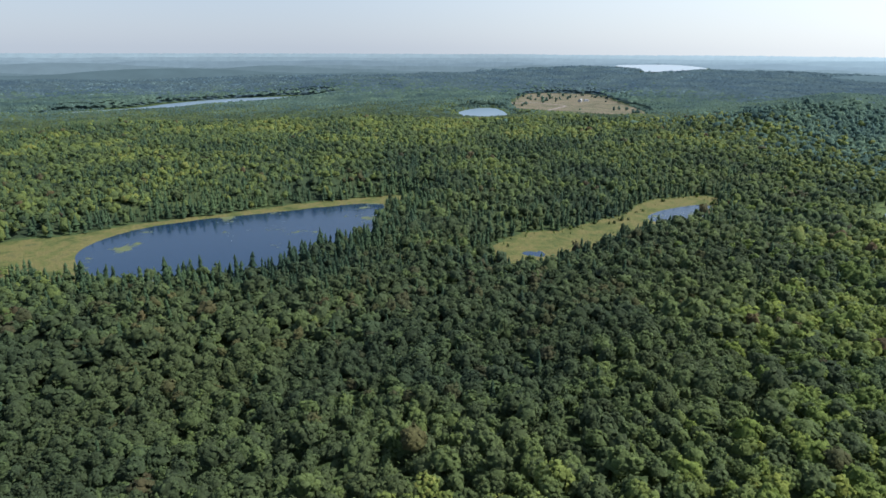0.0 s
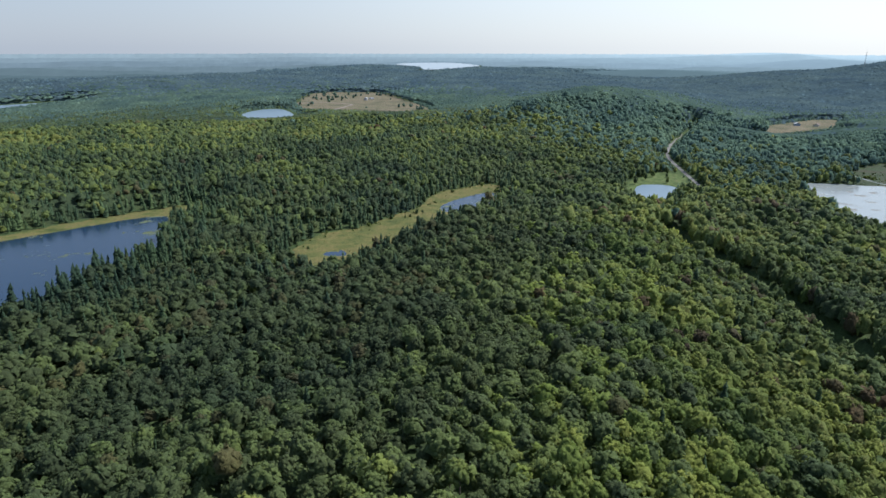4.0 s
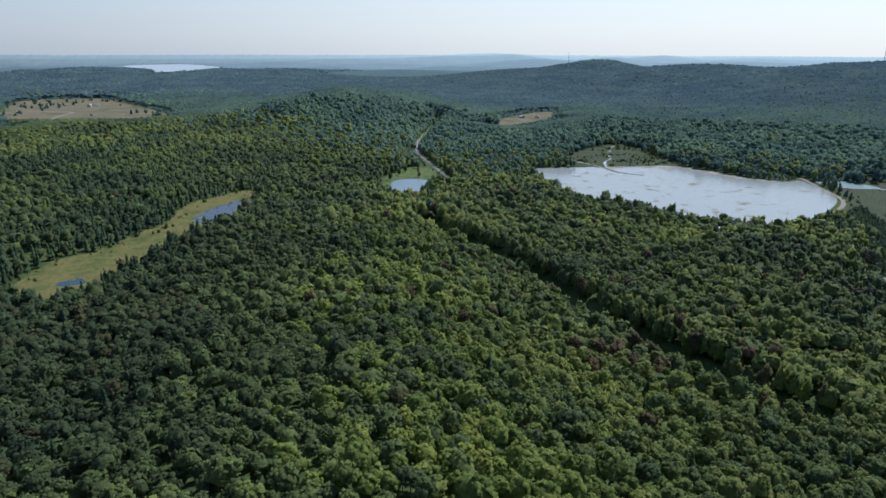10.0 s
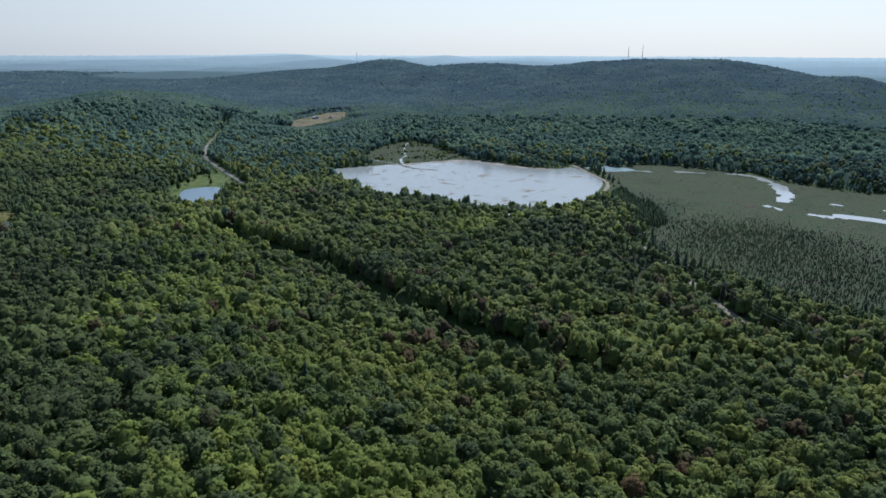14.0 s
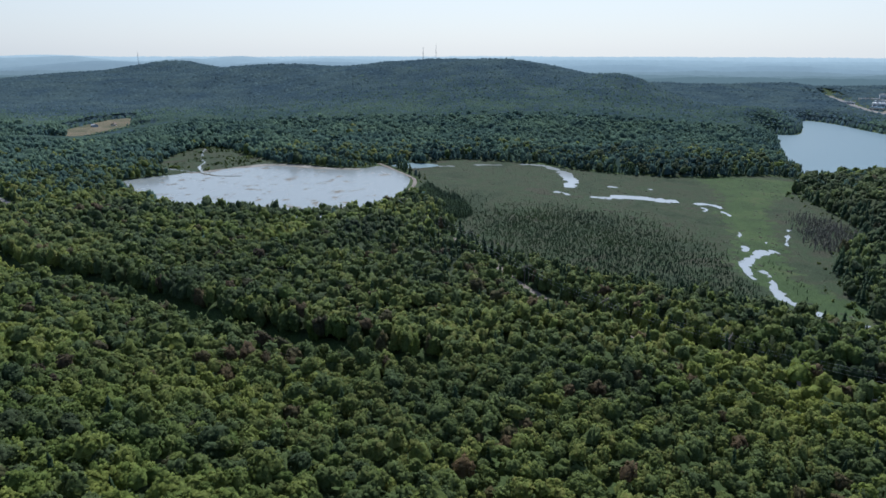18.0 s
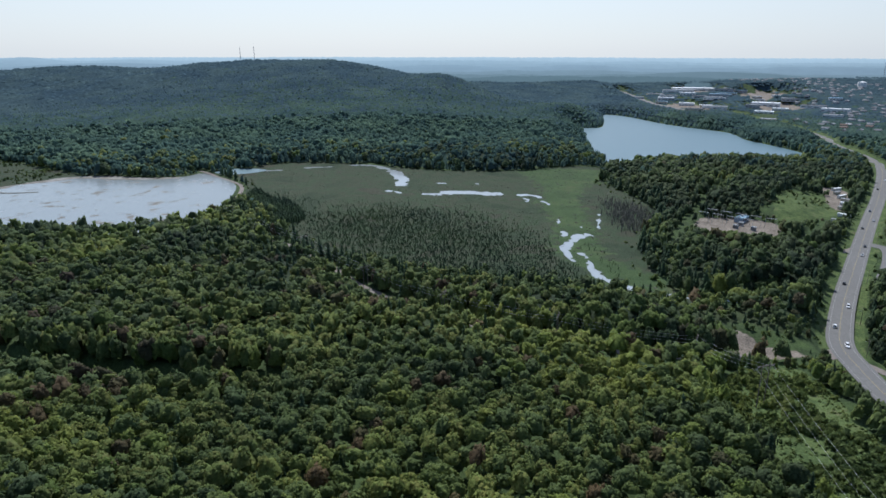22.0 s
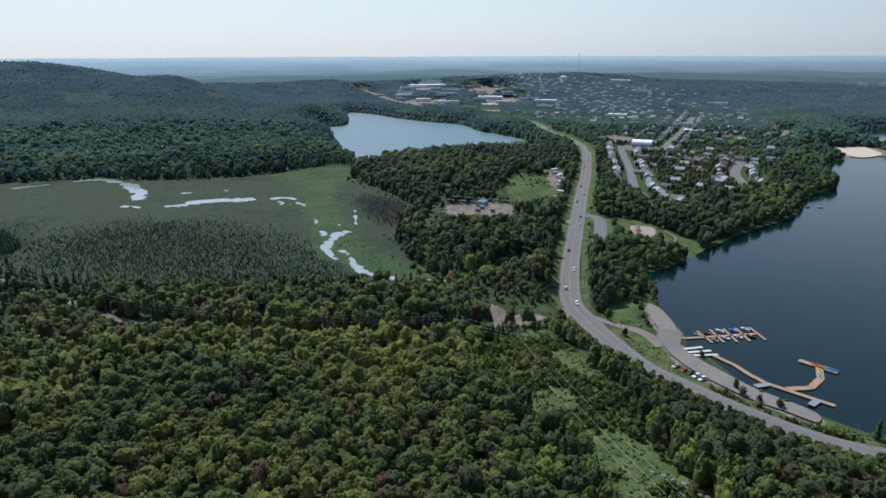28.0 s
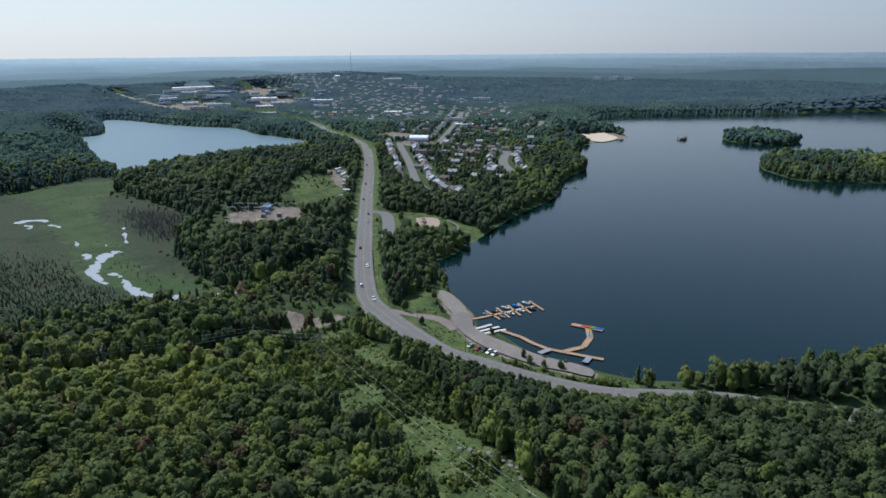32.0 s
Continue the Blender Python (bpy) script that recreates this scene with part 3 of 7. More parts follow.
# ---- ground ----
def build_ground():
    bearing = np.radians(np.r_[np.arange(-44, 176, 0.5), np.arange(176, 316, 4.0)])
    radius = np.r_[0.02, 30, 60, np.geomspace(85, 2600, 245), np.geomspace(2680, 4990, 46)]
    b, r = np.meshgrid(bearing, radius)
    x, y = r * np.sin(b) + 4.0 * (r < 1), r * np.cos(b) + 4.0 * (r < 1)
    z = land(x.ravel(), y.ravel()).reshape(x.shape)
    verts = np.stack([x, y, z], -1).reshape(-1, 3)
    n, m = len(bearing), len(radius)
    i, j = np.meshgrid(np.arange(m - 1), np.arange(n), indexing="ij")
    a, c = i * n + j, i * n + (j + 1) % n
    faces = np.stack([a, c, c + n, a + n], -1).reshape(-1, 4)[:, ::-1]
    me = mesh_from("ground", verts, faces, None, True)
    x, y = verts[:, 0], verts[:, 1]
    marsh = np.minimum(to_line(MARSH, x, y, True), to_line(FLATS, x, y, True))
    fen = np.minimum(to_line(GREEN_MARSH, x, y, True), to_line(SHORE_FEN, x, y, True))
    green = np.minimum(to_line(SUBFIELD, x, y, True), np.minimum(to_line(CORRIDOR, x, y, True), np.minimum(to_line(POND_LAWN, x, y, True), to_line(PARK, x, y, True))))
    green = np.minimum(np.minimum(green, to_line(LAUNCH_LAWN, x, y, True)), to_line(SCHOOL_FIELD, x, y, True))
    green = np.minimum(green, to_line(ROADS["highway"][2], x, y) - 11)
    dry = np.minimum(to_line(FARM, x, y, True), to_line(FIELD, x, y, True))
    bare = np.minimum(np.minimum(to_line(LAUNCH, x, y, True), to_line(SANDLOT, x, y, True)), np.minimum(to_line(BEACH, x, y, True), to_line(SUBSTATION, x, y, True)))
    for level, line in LOTS.values():
        bare = np.minimum(bare, to_line(line, x, y, True))
    reeds = to_line(REEDS, x, y, True)
    for key, v in (("marsh", marsh), ("reeds", reeds), ("green", green), ("fen", fen), ("dry", dry), ("bare", bare)):
        at = me.attributes.new(key, "FLOAT", "POINT")
        at.data.foreach_set("value", np.clip(0.5 - v / (60.0 if key == "reeds" else 8.0), 0, 1).astype(np.float32))
    m = bpy.data.materials.new("ground_cover")
    m.use_nodes = True
    nt = m.node_tree
    bsdf = nt.nodes["Principled BSDF"]
    pos = nt.nodes.new("ShaderNodeNewGeometry").outputs["Position"]

    def cover(stops, scale):
        nn = noise_node(nt, pos, scale, 6.0, 0.65)
        rr = ramp_node(nt, stops)
        nt.links.new(nn.outputs["Fac"], rr.inputs[0])
        return rr.outputs[0]
    col = cover([(0.3, (0.03, 0.044, 0.02)), (0.5, (0.044, 0.066, 0.026)), (0.7, (0.06, 0.09, 0.032))], 0.09)
    for key, tint in (("marsh", cover([(0.34, (0.026, 0.038, 0.022)), (0.44, (0.036, 0.052, 0.029)), (0.5, (0.046, 0.053, 0.033)), (0.56, (0.036, 0.056, 0.029)), (0.64, (0.048, 0.05, 0.034))], 0.018)),
                      ("reeds", cover([(0.32, (0.034, 0.052, 0.024)), (0.48, (0.046, 0.074, 0.03)), (0.6, (0.056, 0.084, 0.034)), (0.7, (0.07, 0.08, 0.04))], 0.03)),
                      ("green", cover([(0.3, (0.036, 0.056, 0.022)), (0.45, (0.062, 0.09, 0.032)), (0.58, (0.088, 0.118, 0.042)), (0.7, (0.11, 0.105, 0.058))], 0.11)),
                      ("fen", cover([(0.3, (0.045, 0.06, 0.022)), (0.46, (0.085, 0.094, 0.032)), (0.58, (0.125, 0.11, 0.045)), (0.7, (0.07, 0.08, 0.032))], 0.08)),
                      ("dry", cover([(0.3, (0.055, 0.066, 0.038)), (0.44, (0.10, 0.094, 0.06)), (0.56, (0.14, 0.118, 0.082)), (0.68, (0.085, 0.092, 0.05))], 0.02)),
                      ("bare", cover([(0.3, (0.12, 0.102, 0.086)), (0.5, (0.185, 0.157, 0.132)), (0.7, (0.23, 0.197, 0.165))], 0.1))):
        at = nt.nodes.new("ShaderNodeAttribute")
        at.attribute_name = key
        edge = noise_node(nt, pos, 0.12, 4.0)
        add = nt.nodes.new("ShaderNodeMath")
        add.operation = "ADD"
        nt.links.new(at.outputs["Fac"], add.inputs[0])
        nt.links.new(edge.outputs["Fac"], add.inputs[1])
        er = ramp_node(nt, [(0.88, (0, 0, 0)), (1.0, (1, 1, 1))])
        nt.links.new(add.outputs[0], er.inputs[0])
        col = mixed(nt, er.outputs[0], col, tint)
    tuft = noise_node(nt, pos, 0.9, 4.0, 0.7)
    tr = ramp_node(nt, [(0.3, (0.55, 0.58, 0.55)), (0.7, (1.45, 1.42, 1.4))])
    nt.links.new(tuft.outputs["Fac"], tr.inputs[0])
    col = mixed(nt, 1.0, col, tr.outputs[0], "MULTIPLY")
    nt.links.new(col, bsdf.inputs["Base Color"])
    bsdf.inputs["Roughness"].default_value, bsdf.inputs["Specular IOR Level"].default_value = 0.95, 0.1
    bn = noise_node(nt, pos, 0.5, 5.0, 0.7)
    bp = nt.nodes.new("ShaderNodeBump")
    bp.inputs["Distance"].default_value = 0.5
    nt.links.new(bn.outputs["Fac"], bp.inputs["Height"])
    nt.links.new(bp.outputs[0], bsdf.inputs["Normal"])
    me.materials.append(m)
    return tagged(new("ground", me), "rolling wooded ground with marsh, fen and dry fields", "ground", kind="structure")


ground = build_ground()


def flat_fill(name, outline, level, material, label, category="water"):
    bm = bmesh.new()
    bm.faces.new([bm.verts.new((x, y, level)) for x, y in outline])
    bmesh.ops.recalc_face_normals(bm, faces=bm.faces)
    bm.faces.ensure_lookup_table()
    if bm.faces[0].normal.z < 0:
        bmesh.ops.reverse_faces(bm, faces=bm.faces)
    bmesh.ops.triangulate(bm, faces=bm.faces)
    me = bpy.data.meshes.new(name)
    bm.to_mesh(me)
    bm.free()
    me.materials.append(material)
    return tagged(new(name, me), label, category, kind="structure")


def grown(outline, by):
    """The outline moved outwards."""
    a, b = np.roll(outline, 1, 0), np.roll(outline, -1, 0)
    t = b - a
    n = np.stack([t[:, 1], -t[:, 0]], 1) / (np.linalg.norm(t, axis=1)[:, None] + 1e-9)
    area = np.sum(outline[:, 0] * np.roll(outline[:, 1], -1) - np.roll(outline[:, 0], -1) * outline[:, 1])
    return outline + n * by * (1 if area > 0 else -1)


WATER_LOOK = {"far_lake": (SKY_GLARE_LAKE, "pale bright lake on the far horizon"), "farm_pond": (BLUE_POND, "blue pond beside the farm field"), "narrow_lake": (BLUE_POND, "narrow blue lake in the woods"), "small_pond": (BLUE_POND, "small pond beside a lawn"),
              "lake": (LAKE, "dark blue open lake water with faint ripples"), "second_lake": (BREEZY_LAKE, "pale blue lake beside the town"), "weedy_pond": (WEEDY, "shallow bright pond with floating brown weed"),
              "lily_lake": (LILY, "dark forest lake with lily patches"), "marsh_pond": (LILY, "shallow weedy water in the green marsh"), "marsh_puddle": (LILY, "small dark puddle in the green marsh")}
# the streams' reflected sky is painted in as a pale base colour
STILL = water_material("stream_water", (0.3, 0.325, 0.33), 0.004, 0.5, gloss=0.12)
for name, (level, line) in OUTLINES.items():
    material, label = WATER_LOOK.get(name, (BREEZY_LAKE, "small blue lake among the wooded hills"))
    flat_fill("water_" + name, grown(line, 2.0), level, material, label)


def ribbon(line, half, dz=0.0, level=None, side=0.0):
    """A strip along a line: vertices and quads."""
    t = np.gradient(line, axis=0)
    t /= np.linalg.norm(t, axis=1)[:, None] + 1e-9
    n = np.stack([t[:, 1], -t[:, 0]], 1)
    left, right = line + n * (side - half), line + n * (side + half)
    z = np.full(len(line), level) if level is not None else land(line[:, 0], line[:, 1])
    v = np.concatenate([np.c_[left, z + dz], np.c_[right, z + dz]])
    k = np.arange(len(line) - 1)
    m = len(line)
    return v, np.stack([k, k + m, k + m + 1, k + 1], 1)


for level, half, line in STREAMS:
    v, f = ribbon(line, half * 1.4, 0, level)
    # ragged banks
    n = len(line)
    middle = np.r_[line, line]
    ragged = np.clip(0.8 + 1.1 * vnoise(v[:, 0], v[:, 1], 16, 57, 3) + 0.5 * vnoise(v[:, 0], v[:, 1], 4, 58, 2), 0.12, 1.7)
    v[:, :2] = middle + (v[:, :2] - middle) * ragged[:, None]
    tagged(new("water_stream", mesh_from("water_stream", v, f, STILL)), "narrow winding stream through the marsh", "water", kind="structure")
for name, (half, level, line) in ROADS.items():
    v, f = ribbon(line, half, 0.12, level)
    if name != "highway":
        v[:, 2] = np.minimum(land(v[:, 0], v[:, 1]) + 0.25, 4.08 if to_line(ROADS["highway"][2], v[:, 0], v[:, 1]).min() < 8 and name != "hill_street" else 1e3)
    tagged(new("road_" + name, mesh_from("road_" + name, v, f, GRAVEL if name in DIRT else ASPHALT)), "pale gravel road between the trees" if name in DIRT else "worn grey paved road", "road", kind="structure")

for name, half, line, dz, material, label in (("road_berm", 2.2, BERM, 0.15, GRAVEL, "narrow gravel causeway along the pond"),):
    v, f = ribbon(line, half, dz)
    tagged(new(name, mesh_from(name, v, f, material)), label, "road", kind="structure")
# paint on the highway
hw_half, hw_z, hw_line = ROADS["highway"]
hw = bpy.data.objects["road_highway"]
for side, width, material, word in ((-0.18, 0.06, YELLOW, "centre_line"), (0.18, 0.06, YELLOW, "centre_line"), (-4.9, 0.06, PAINT, "edge_line"), (4.9, 0.06, PAINT, "edge_line")):
    v, f = ribbon(hw_line, width, 0.15, hw_z, side)
    line_ob = new(word, mesh_from(word, v, f, material))
    line_ob.parent = hw

# low spits and channels at the head of the weedy pond
MUD = surface("peat_mud", (0.05, 0.05, 0.035), (0.11, 0.10, 0.07), 0.3, 0.95, bump=0.1)
for points, half in (([(700, 510), (690, 490), (684, 470), (690, 442)], 1.8),):
    v, f = ribbon(smooth(points, 5, False), half, 0.0, 3.18)
    tagged(new("spit", mesh_from("spit", v, f, MUD)), "low muddy spit across the weedy pond", "mud", kind="structure")
for points, half in (([(712, 580), (708, 562), (702, 540), (700, 524), (698, 511)], 1.5), ([(889, 624), (846, 604), (810, 580), (786, 566), (766, 545), (738, 534), (714, 516), (696, 500)], 1.7)):
    line = smooth(points, 7, False)
    v, f = ribbon(line, half, 0.0, 3.62)
    v[:, :2] = np.r_[line, line] + (v[:, :2] - np.r_[line, line]) * np.clip(0.8 + 1.3 * vnoise(v[:, 0], v[:, 1], 11, 83, 2), 0.1, 2.0)[:, None]
    tagged(new("water_channel", mesh_from("water_channel", v, f, STILL)), "bright narrow channel through the flats", "water", kind="structure")

# brown weed matted along the pond's far bank
line = smooth([(690, 516), (735, 486), (770, 450), (778, 410), (768, 365), (778, 322)], 9, False)
v, f = ribbon(line, 8.0, 0.0, 3.04)
v[:, :2] = np.r_[line, line] + (v[:, :2] - np.r_[line, line]) * np.clip(0.8 + 1.2 * vnoise(v[:, 0], v[:, 1], 22, 85, 3), 0.1, 1.9)[:, None]
WEED = surface("matted_weed", (0.10, 0.09, 0.07), (0.19, 0.17, 0.145), 0.25, 0.9, bump=0.05, big=(0.24, 0.23, 0.21), big_scale=0.06)
tagged(new("weed_mat", mesh_from("weed_mat", v, f, WEED)), "pale brown weed matted along the pond bank", "weed", kind="structure")

# ---- house lots ----
lot_rng = np.random.default_rng(11)
HOUSES = []          # x, y, turn


def along(name, spacing, offset, jitter=3.0):
    half, z, line = ROADS[name]
    seg = np.r_[0, np.cumsum(np.linalg.norm(np.diff(line, axis=0), axis=1))]
    for s in np.arange(spacing * 0.7, seg[-1] - 8, spacing):
        i = min(np.searchsorted(seg, s), len(line) - 1)
        p, q = line[i - 1], line[i]
        t = (q - p) / np.linalg.norm(q - p)
        for side in (-1, 1):
            n = np.array([t[1], -t[0]]) * side
            c = p + t * (s - seg[i - 1]) + n * (offset + lot_rng.uniform(0, jitter))
            HOUSES.append((c[0], c[1], math.degrees(math.atan2(t[1], t[0])) + lot_rng.uniform(-6, 6)))


along("town_street", 15, 17)
along("hill_street", 20, 18)
along("beach_street", 20, 18)
along("shore_street", 20, 17)
along("cross_street", 22, 16)
HOUSES += [(x, y, turn) for x, y, turn in ((518, -415, 30), (500, -455, 60), (545, -480, 20), (560, -505, 30), (520, -505, 10), (590, -540, 35), (560, -560, 30), (620, -590, 40), (600, -655, 30), (640, -735, 30), (690, -560, 35), (640, -520, 35), (655, -555, 30), (690, -720, 30), (720, -760, 35), (690, -790, 30), (560, -600, 20), (535, -545, 20), (505, -530, 15))]
for cx, cy, rx, ry, n in ((640, -600, 90, 70, 14), (720, -660, 100, 60, 14), (900, -770, 110, 70, 18), (840, -900, 90, 60, 12), (1060, -860, 130, 120, 26), (1250, -980, 160, 130, 30), (1480, -1180, 210, 150, 40), (1120, -1180, 150, 110, 22), (1750, -1350, 260, 150, 36), (1300, -780, 130, 60, 14), (2150, -1300, 250, 150, 30), (2350, -1650, 260, 160, 24), (1000, -1010, 100, 70, 14), (1900, -1700, 300, 150, 24), (1700, -1080, 240, 130, 44), (1420, -960, 150, 90, 24), (2050, -1130, 220, 120, 36), (2500, -1250, 300, 150, 40), (2300, -900, 160, 90, 16)):
    for _ in range(n):
        for attempt in range(12):
            a, r = lot_rng.uniform(0, 6.283), math.sqrt(lot_rng.uniform(0, 1))
            x, y = cx + rx * r * math.cos(a), cy + ry * r * math.sin(a)
            if all((x - h[0]) ** 2 + (y - h[1]) ** 2 > 21 ** 2 for h in HOUSES):
                HOUSES.append((x, y, 40 + 90 * lot_rng.integers(0, 2) + lot_rng.uniform(-8, 8)))
                break
HOUSE_PLACES = np.array([h[:2] for h in HOUSES])

# ---- trees ----
rng = np.random.default_rng(7)


def ball(level):
    bm = bmesh.new()
    bmesh.ops.create_icosphere(bm, subdivisions=level, radius=1.0)
    v = np.array([p.co[:] for p in bm.verts])
    f = np.array([[q.index for q in p.verts] for p in bm.faces])
    bm.free()
    return v, f


BALLS = {1: ball(1)}


def leafy_crown(seed, level, lobes=11, cards=0, card=0.09):
    """A crown one metre wide and high: limbs of leaves that bulge from a dome, each covered with loose sprays."""
    r = np.random.default_rng(seed)
    v, f = BALLS[level]
    turn, up = r.uniform(0, 2 * np.pi, lobes), np.radians(r.uniform(-8, 85, lobes))
    c = np.stack([np.cos(turn) * np.cos(up), np.sin(turn) * np.cos(up), np.sin(up)], -1)
    c *= r.uniform(0.22, 0.36, (lobes, 1))
    rad = r.uniform(0.13, 0.22, lobes)
    dots = v @ c.T
    under = rad ** 2 - (c ** 2).sum(1) + dots ** 2
    reach = np.where(under > 0, dots + np.sqrt(np.maximum(under, 0)), 0).max(1)
    p = v * (np.maximum(reach, 0.28) * r.uniform(0.88, 1.04, len(v)) * (0.95 if cards > 50 else 1.0))[:, None]
    p[:, 2] = np.maximum(p[:, 2], -0.16)
    if cards:
        which = r.choice(lobes, cards * 6, p=rad ** 2 / (rad ** 2).sum())
        way = r.normal(size=(cards * 6, 3)) + 1.1 * c[which] / np.linalg.norm(c[which], axis=1)[:, None] + (0, 0, 0.3)
        way /= np.linalg.norm(way, axis=1)[:, None]
        mid = c[which] + way * (rad[which] * r.uniform(0.9, 1.1, cards * 6))[:, None]
        gap = (np.linalg.norm(mid[:, None] - c[None], axis=2) / rad).min(1)
        keep = np.nonzero((gap > 0.88) & (mid[:, 2] > -0.2))[0][:cards]
        mid, way, cards = mid[keep], way[keep], len(keep)
        a = np.cross(way + 0.38 * r.normal(size=(cards, 3)), r.normal(size=(cards, 3)))
        a /= np.linalg.norm(a, axis=1)[:, None]
        b = np.cross(way + 0.38 * r.normal(size=(cards, 3)), a)
        b /= np.linalg.norm(b, axis=1)[:, None]
        s = r.uniform(0.6, 1.35, (cards, 1)) * card
        tri = np.stack([mid + a * s, mid - a * s * 0.5 + b * s * 0.8, mid - a * s * 0.5 - b * s * 0.8], 1).reshape(-1, 3)
        f = np.concatenate([f, np.arange(cards * 3).reshape(-1, 3) + len(p)])
        p = np.concatenate([p, tri])
    p[:, 2] = (p[:, 2] + 0.16) / (p[:, 2].max() + 0.16)
    return p, f


def tufted_crown(seed, tufts, sides=6, level=1, lobes=9, cards=0, card=0.05):
    """A crown one metre wide and high: a dark heart inside a dome of leaf tufts, with loose sprays between them."""
    r = np.random.default_rng(seed + 300)
    turn, up = r.uniform(0, 2 * np.pi, lobes), np.radians(r.uniform(-5, 80, lobes))
    c = np.stack([np.cos(turn) * np.cos(up), np.sin(turn) * np.cos(up), np.sin(up)], -1) * r.uniform(0.2, 0.34, (lobes, 1))
    rad = r.uniform(0.13, 0.24, lobes)

    def reach(way):
        dots = way @ c.T
        under = rad ** 2 - (c ** 2).sum(1) + dots ** 2
        return np.maximum(np.where(under > 0, dots + np.sqrt(np.maximum(under, 0)), 0).max(1), 0.27)
    if level:
        v, f = BALLS[level]
        p = v * (reach(v) * 0.8)[:, None]
        p[:, 2] = np.maximum(p[:, 2], -0.2)
    else:
        v, f = far_crown(seed)
        p = v * (0.8, 0.8, 0.5) - (0, 0, 0.14)
    vs, fs, n = [p], [f], len(p)
    # tufts spread evenly over the dome
    k = np.arange(tufts) + r.uniform(-0.3, 0.3, tufts)
    rise = 1 - 1.3 * (k + 0.5) / tufts
    ang = k * 2.39996 + r.uniform(-0.25, 0.25, tufts)
    flat = np.sqrt(np.maximum(1 - rise ** 2, 0))
    way = np.stack([flat * np.cos(ang), flat * np.sin(ang), rise], -1)
    mid = way * (reach(way) * r.uniform(0.88, 1.08, tufts))[:, None]
    out = way + (0, 0, 0.35) + 0.3 * r.normal(size=(tufts, 3))
    out /= np.linalg.norm(out, axis=1)[:, None]
    a = np.cross(out, r.normal(size=(tufts, 3)))
    a /= np.linalg.norm(a, axis=1)[:, None]
    b = np.cross(out, a)
    s = 0.74 / math.sqrt(tufts) * r.uniform(0.75, 1.3, tufts)
    for i in range(tufts):
        w = np.linspace(0, 2 * np.pi, sides, endpoint=False) + r.uniform(0, 6)
        ring = mid[i] + s[i] * r.uniform(0.7, 1.25, (sides, 1)) * (np.cos(w)[:, None] * a[i] + np.sin(w)[:, None] * b[i]) - out[i] * s[i] * r.uniform(0.35, 0.75, (sides, 1))
        vs.append(np.concatenate([[mid[i] + out[i] * s[i] * r.uniform(0.25, 0.5)], ring]))
        j = np.arange(sides)
        fs.append(np.stack([np.full(sides, n), n + 1 + j, n + 1 + (j + 1) % sides], 1))
        n += sides + 1
    if cards:
        pick = r.integers(0, tufts, cards)
        spot = mid[pick] + s[pick][:, None] * (0.35 * out[pick] + 0.7 * r.normal(size=(cards, 3)) * 0.6)
        e, g = r.normal(size=(cards, 3)), r.normal(size=(cards, 3))
        e /= np.linalg.norm(e, axis=1)[:, None]
        g = np.cross(e, g)
        g /= np.linalg.norm(g, axis=1)[:, None]
        z = r.uniform(0.6, 1.3, (cards, 1)) * card
        vs.append(np.stack([spot + e * z, spot - e * z * 0.5 + g * z * 0.8, spot - e * z * 0.5 - g * z * 0.8], 1).reshape(-1, 3))
        fs.append(np.arange(cards * 3).reshape(-1, 3) + n)
    p, f = np.concatenate(vs), np.concatenate(fs)
    low = p[:, 2].min()
    p[:, 2] = (p[:, 2] - low) / (p[:, 2].max() - low)
    return p, f


def spire(seed, tiers, sides):
    """A conifer: drooping, ragged tiers of boughs that narrow to a tip; one metre wide and high."""
    r = np.random.default_rng(seed)
    vs, fs, n = [], [], 0
    for k in range(tiers):
        low = 0.12 + 0.78 * k / tiers
        top = min(low + 1.5 * 0.86 / tiers, 1.0) if k < tiers - 1 else 1.0
        rad = 0.5 * (1 - low) ** 0.8 * r.uniform(0.85, 1.1) + 0.03
        ang = np.linspace(0, 2 * np.pi, sides, endpoint=False) + r.uniform(0, 6)
        rr = rad * r.uniform(0.5, 1.2, sides)
        vs.append(np.concatenate([[[0, 0, top]], np.c_[rr * np.cos(ang), rr * np.sin(ang), low + r.uniform(-0.03, 0.02, sides)]]))
        i = np.arange(sides)
        fs.append(np.stack([np.full(sides, n), n + 1 + i, n + 1 + (i + 1) % sides], 1))
        n += sides + 1
    return np.concatenate(vs), np.concatenate(fs)


def far_crown(seed):
    r = np.random.default_rng(seed)
    ang = np.linspace(0, 2 * np.pi, 5, endpoint=False)
    a = np.c_[0.3 * np.cos(ang), 0.3 * np.sin(ang), np.full(5, 0.8)] * r.uniform(0.85, 1.15, (5, 1))
    b = np.c_[0.52 * np.cos(ang + 0.6), 0.52 * np.sin(ang + 0.6), np.full(5, 0.1)] * r.uniform(0.85, 1.15, (5, 1))
    v = np.concatenate([[[0, 0, 1.0]], a, b])
    i = np.arange(5)
    j = (i + 1) % 5
    f = np.concatenate([np.stack([0 * i, 1 + i, 1 + j], 1), np.stack([1 + i, 6 + i, 1 + j], 1), np.stack([6 + i, 6 + j, 1 + j], 1)])
    return v, f


def dome(seed):
    """The top of one crown in a closed canopy."""
    r = np.random.default_rng(seed)
    ang = np.linspace(0, 2 * np.pi, 6, endpoint=False) + r.uniform(-0.2, 0.2, 6)
    rim = np.c_[0.5 * np.cos(ang), 0.5 * np.sin(ang), np.zeros(6)] * r.uniform(0.8, 1.2, (6, 1))
    i = np.arange(6)
    return np.concatenate([[[r.uniform(-0.12, 0.12), r.uniform(-0.12, 0.12), 1.0]], rim]), np.stack([0 * i, 1 + i, 1 + (i + 1) % 6], 1)


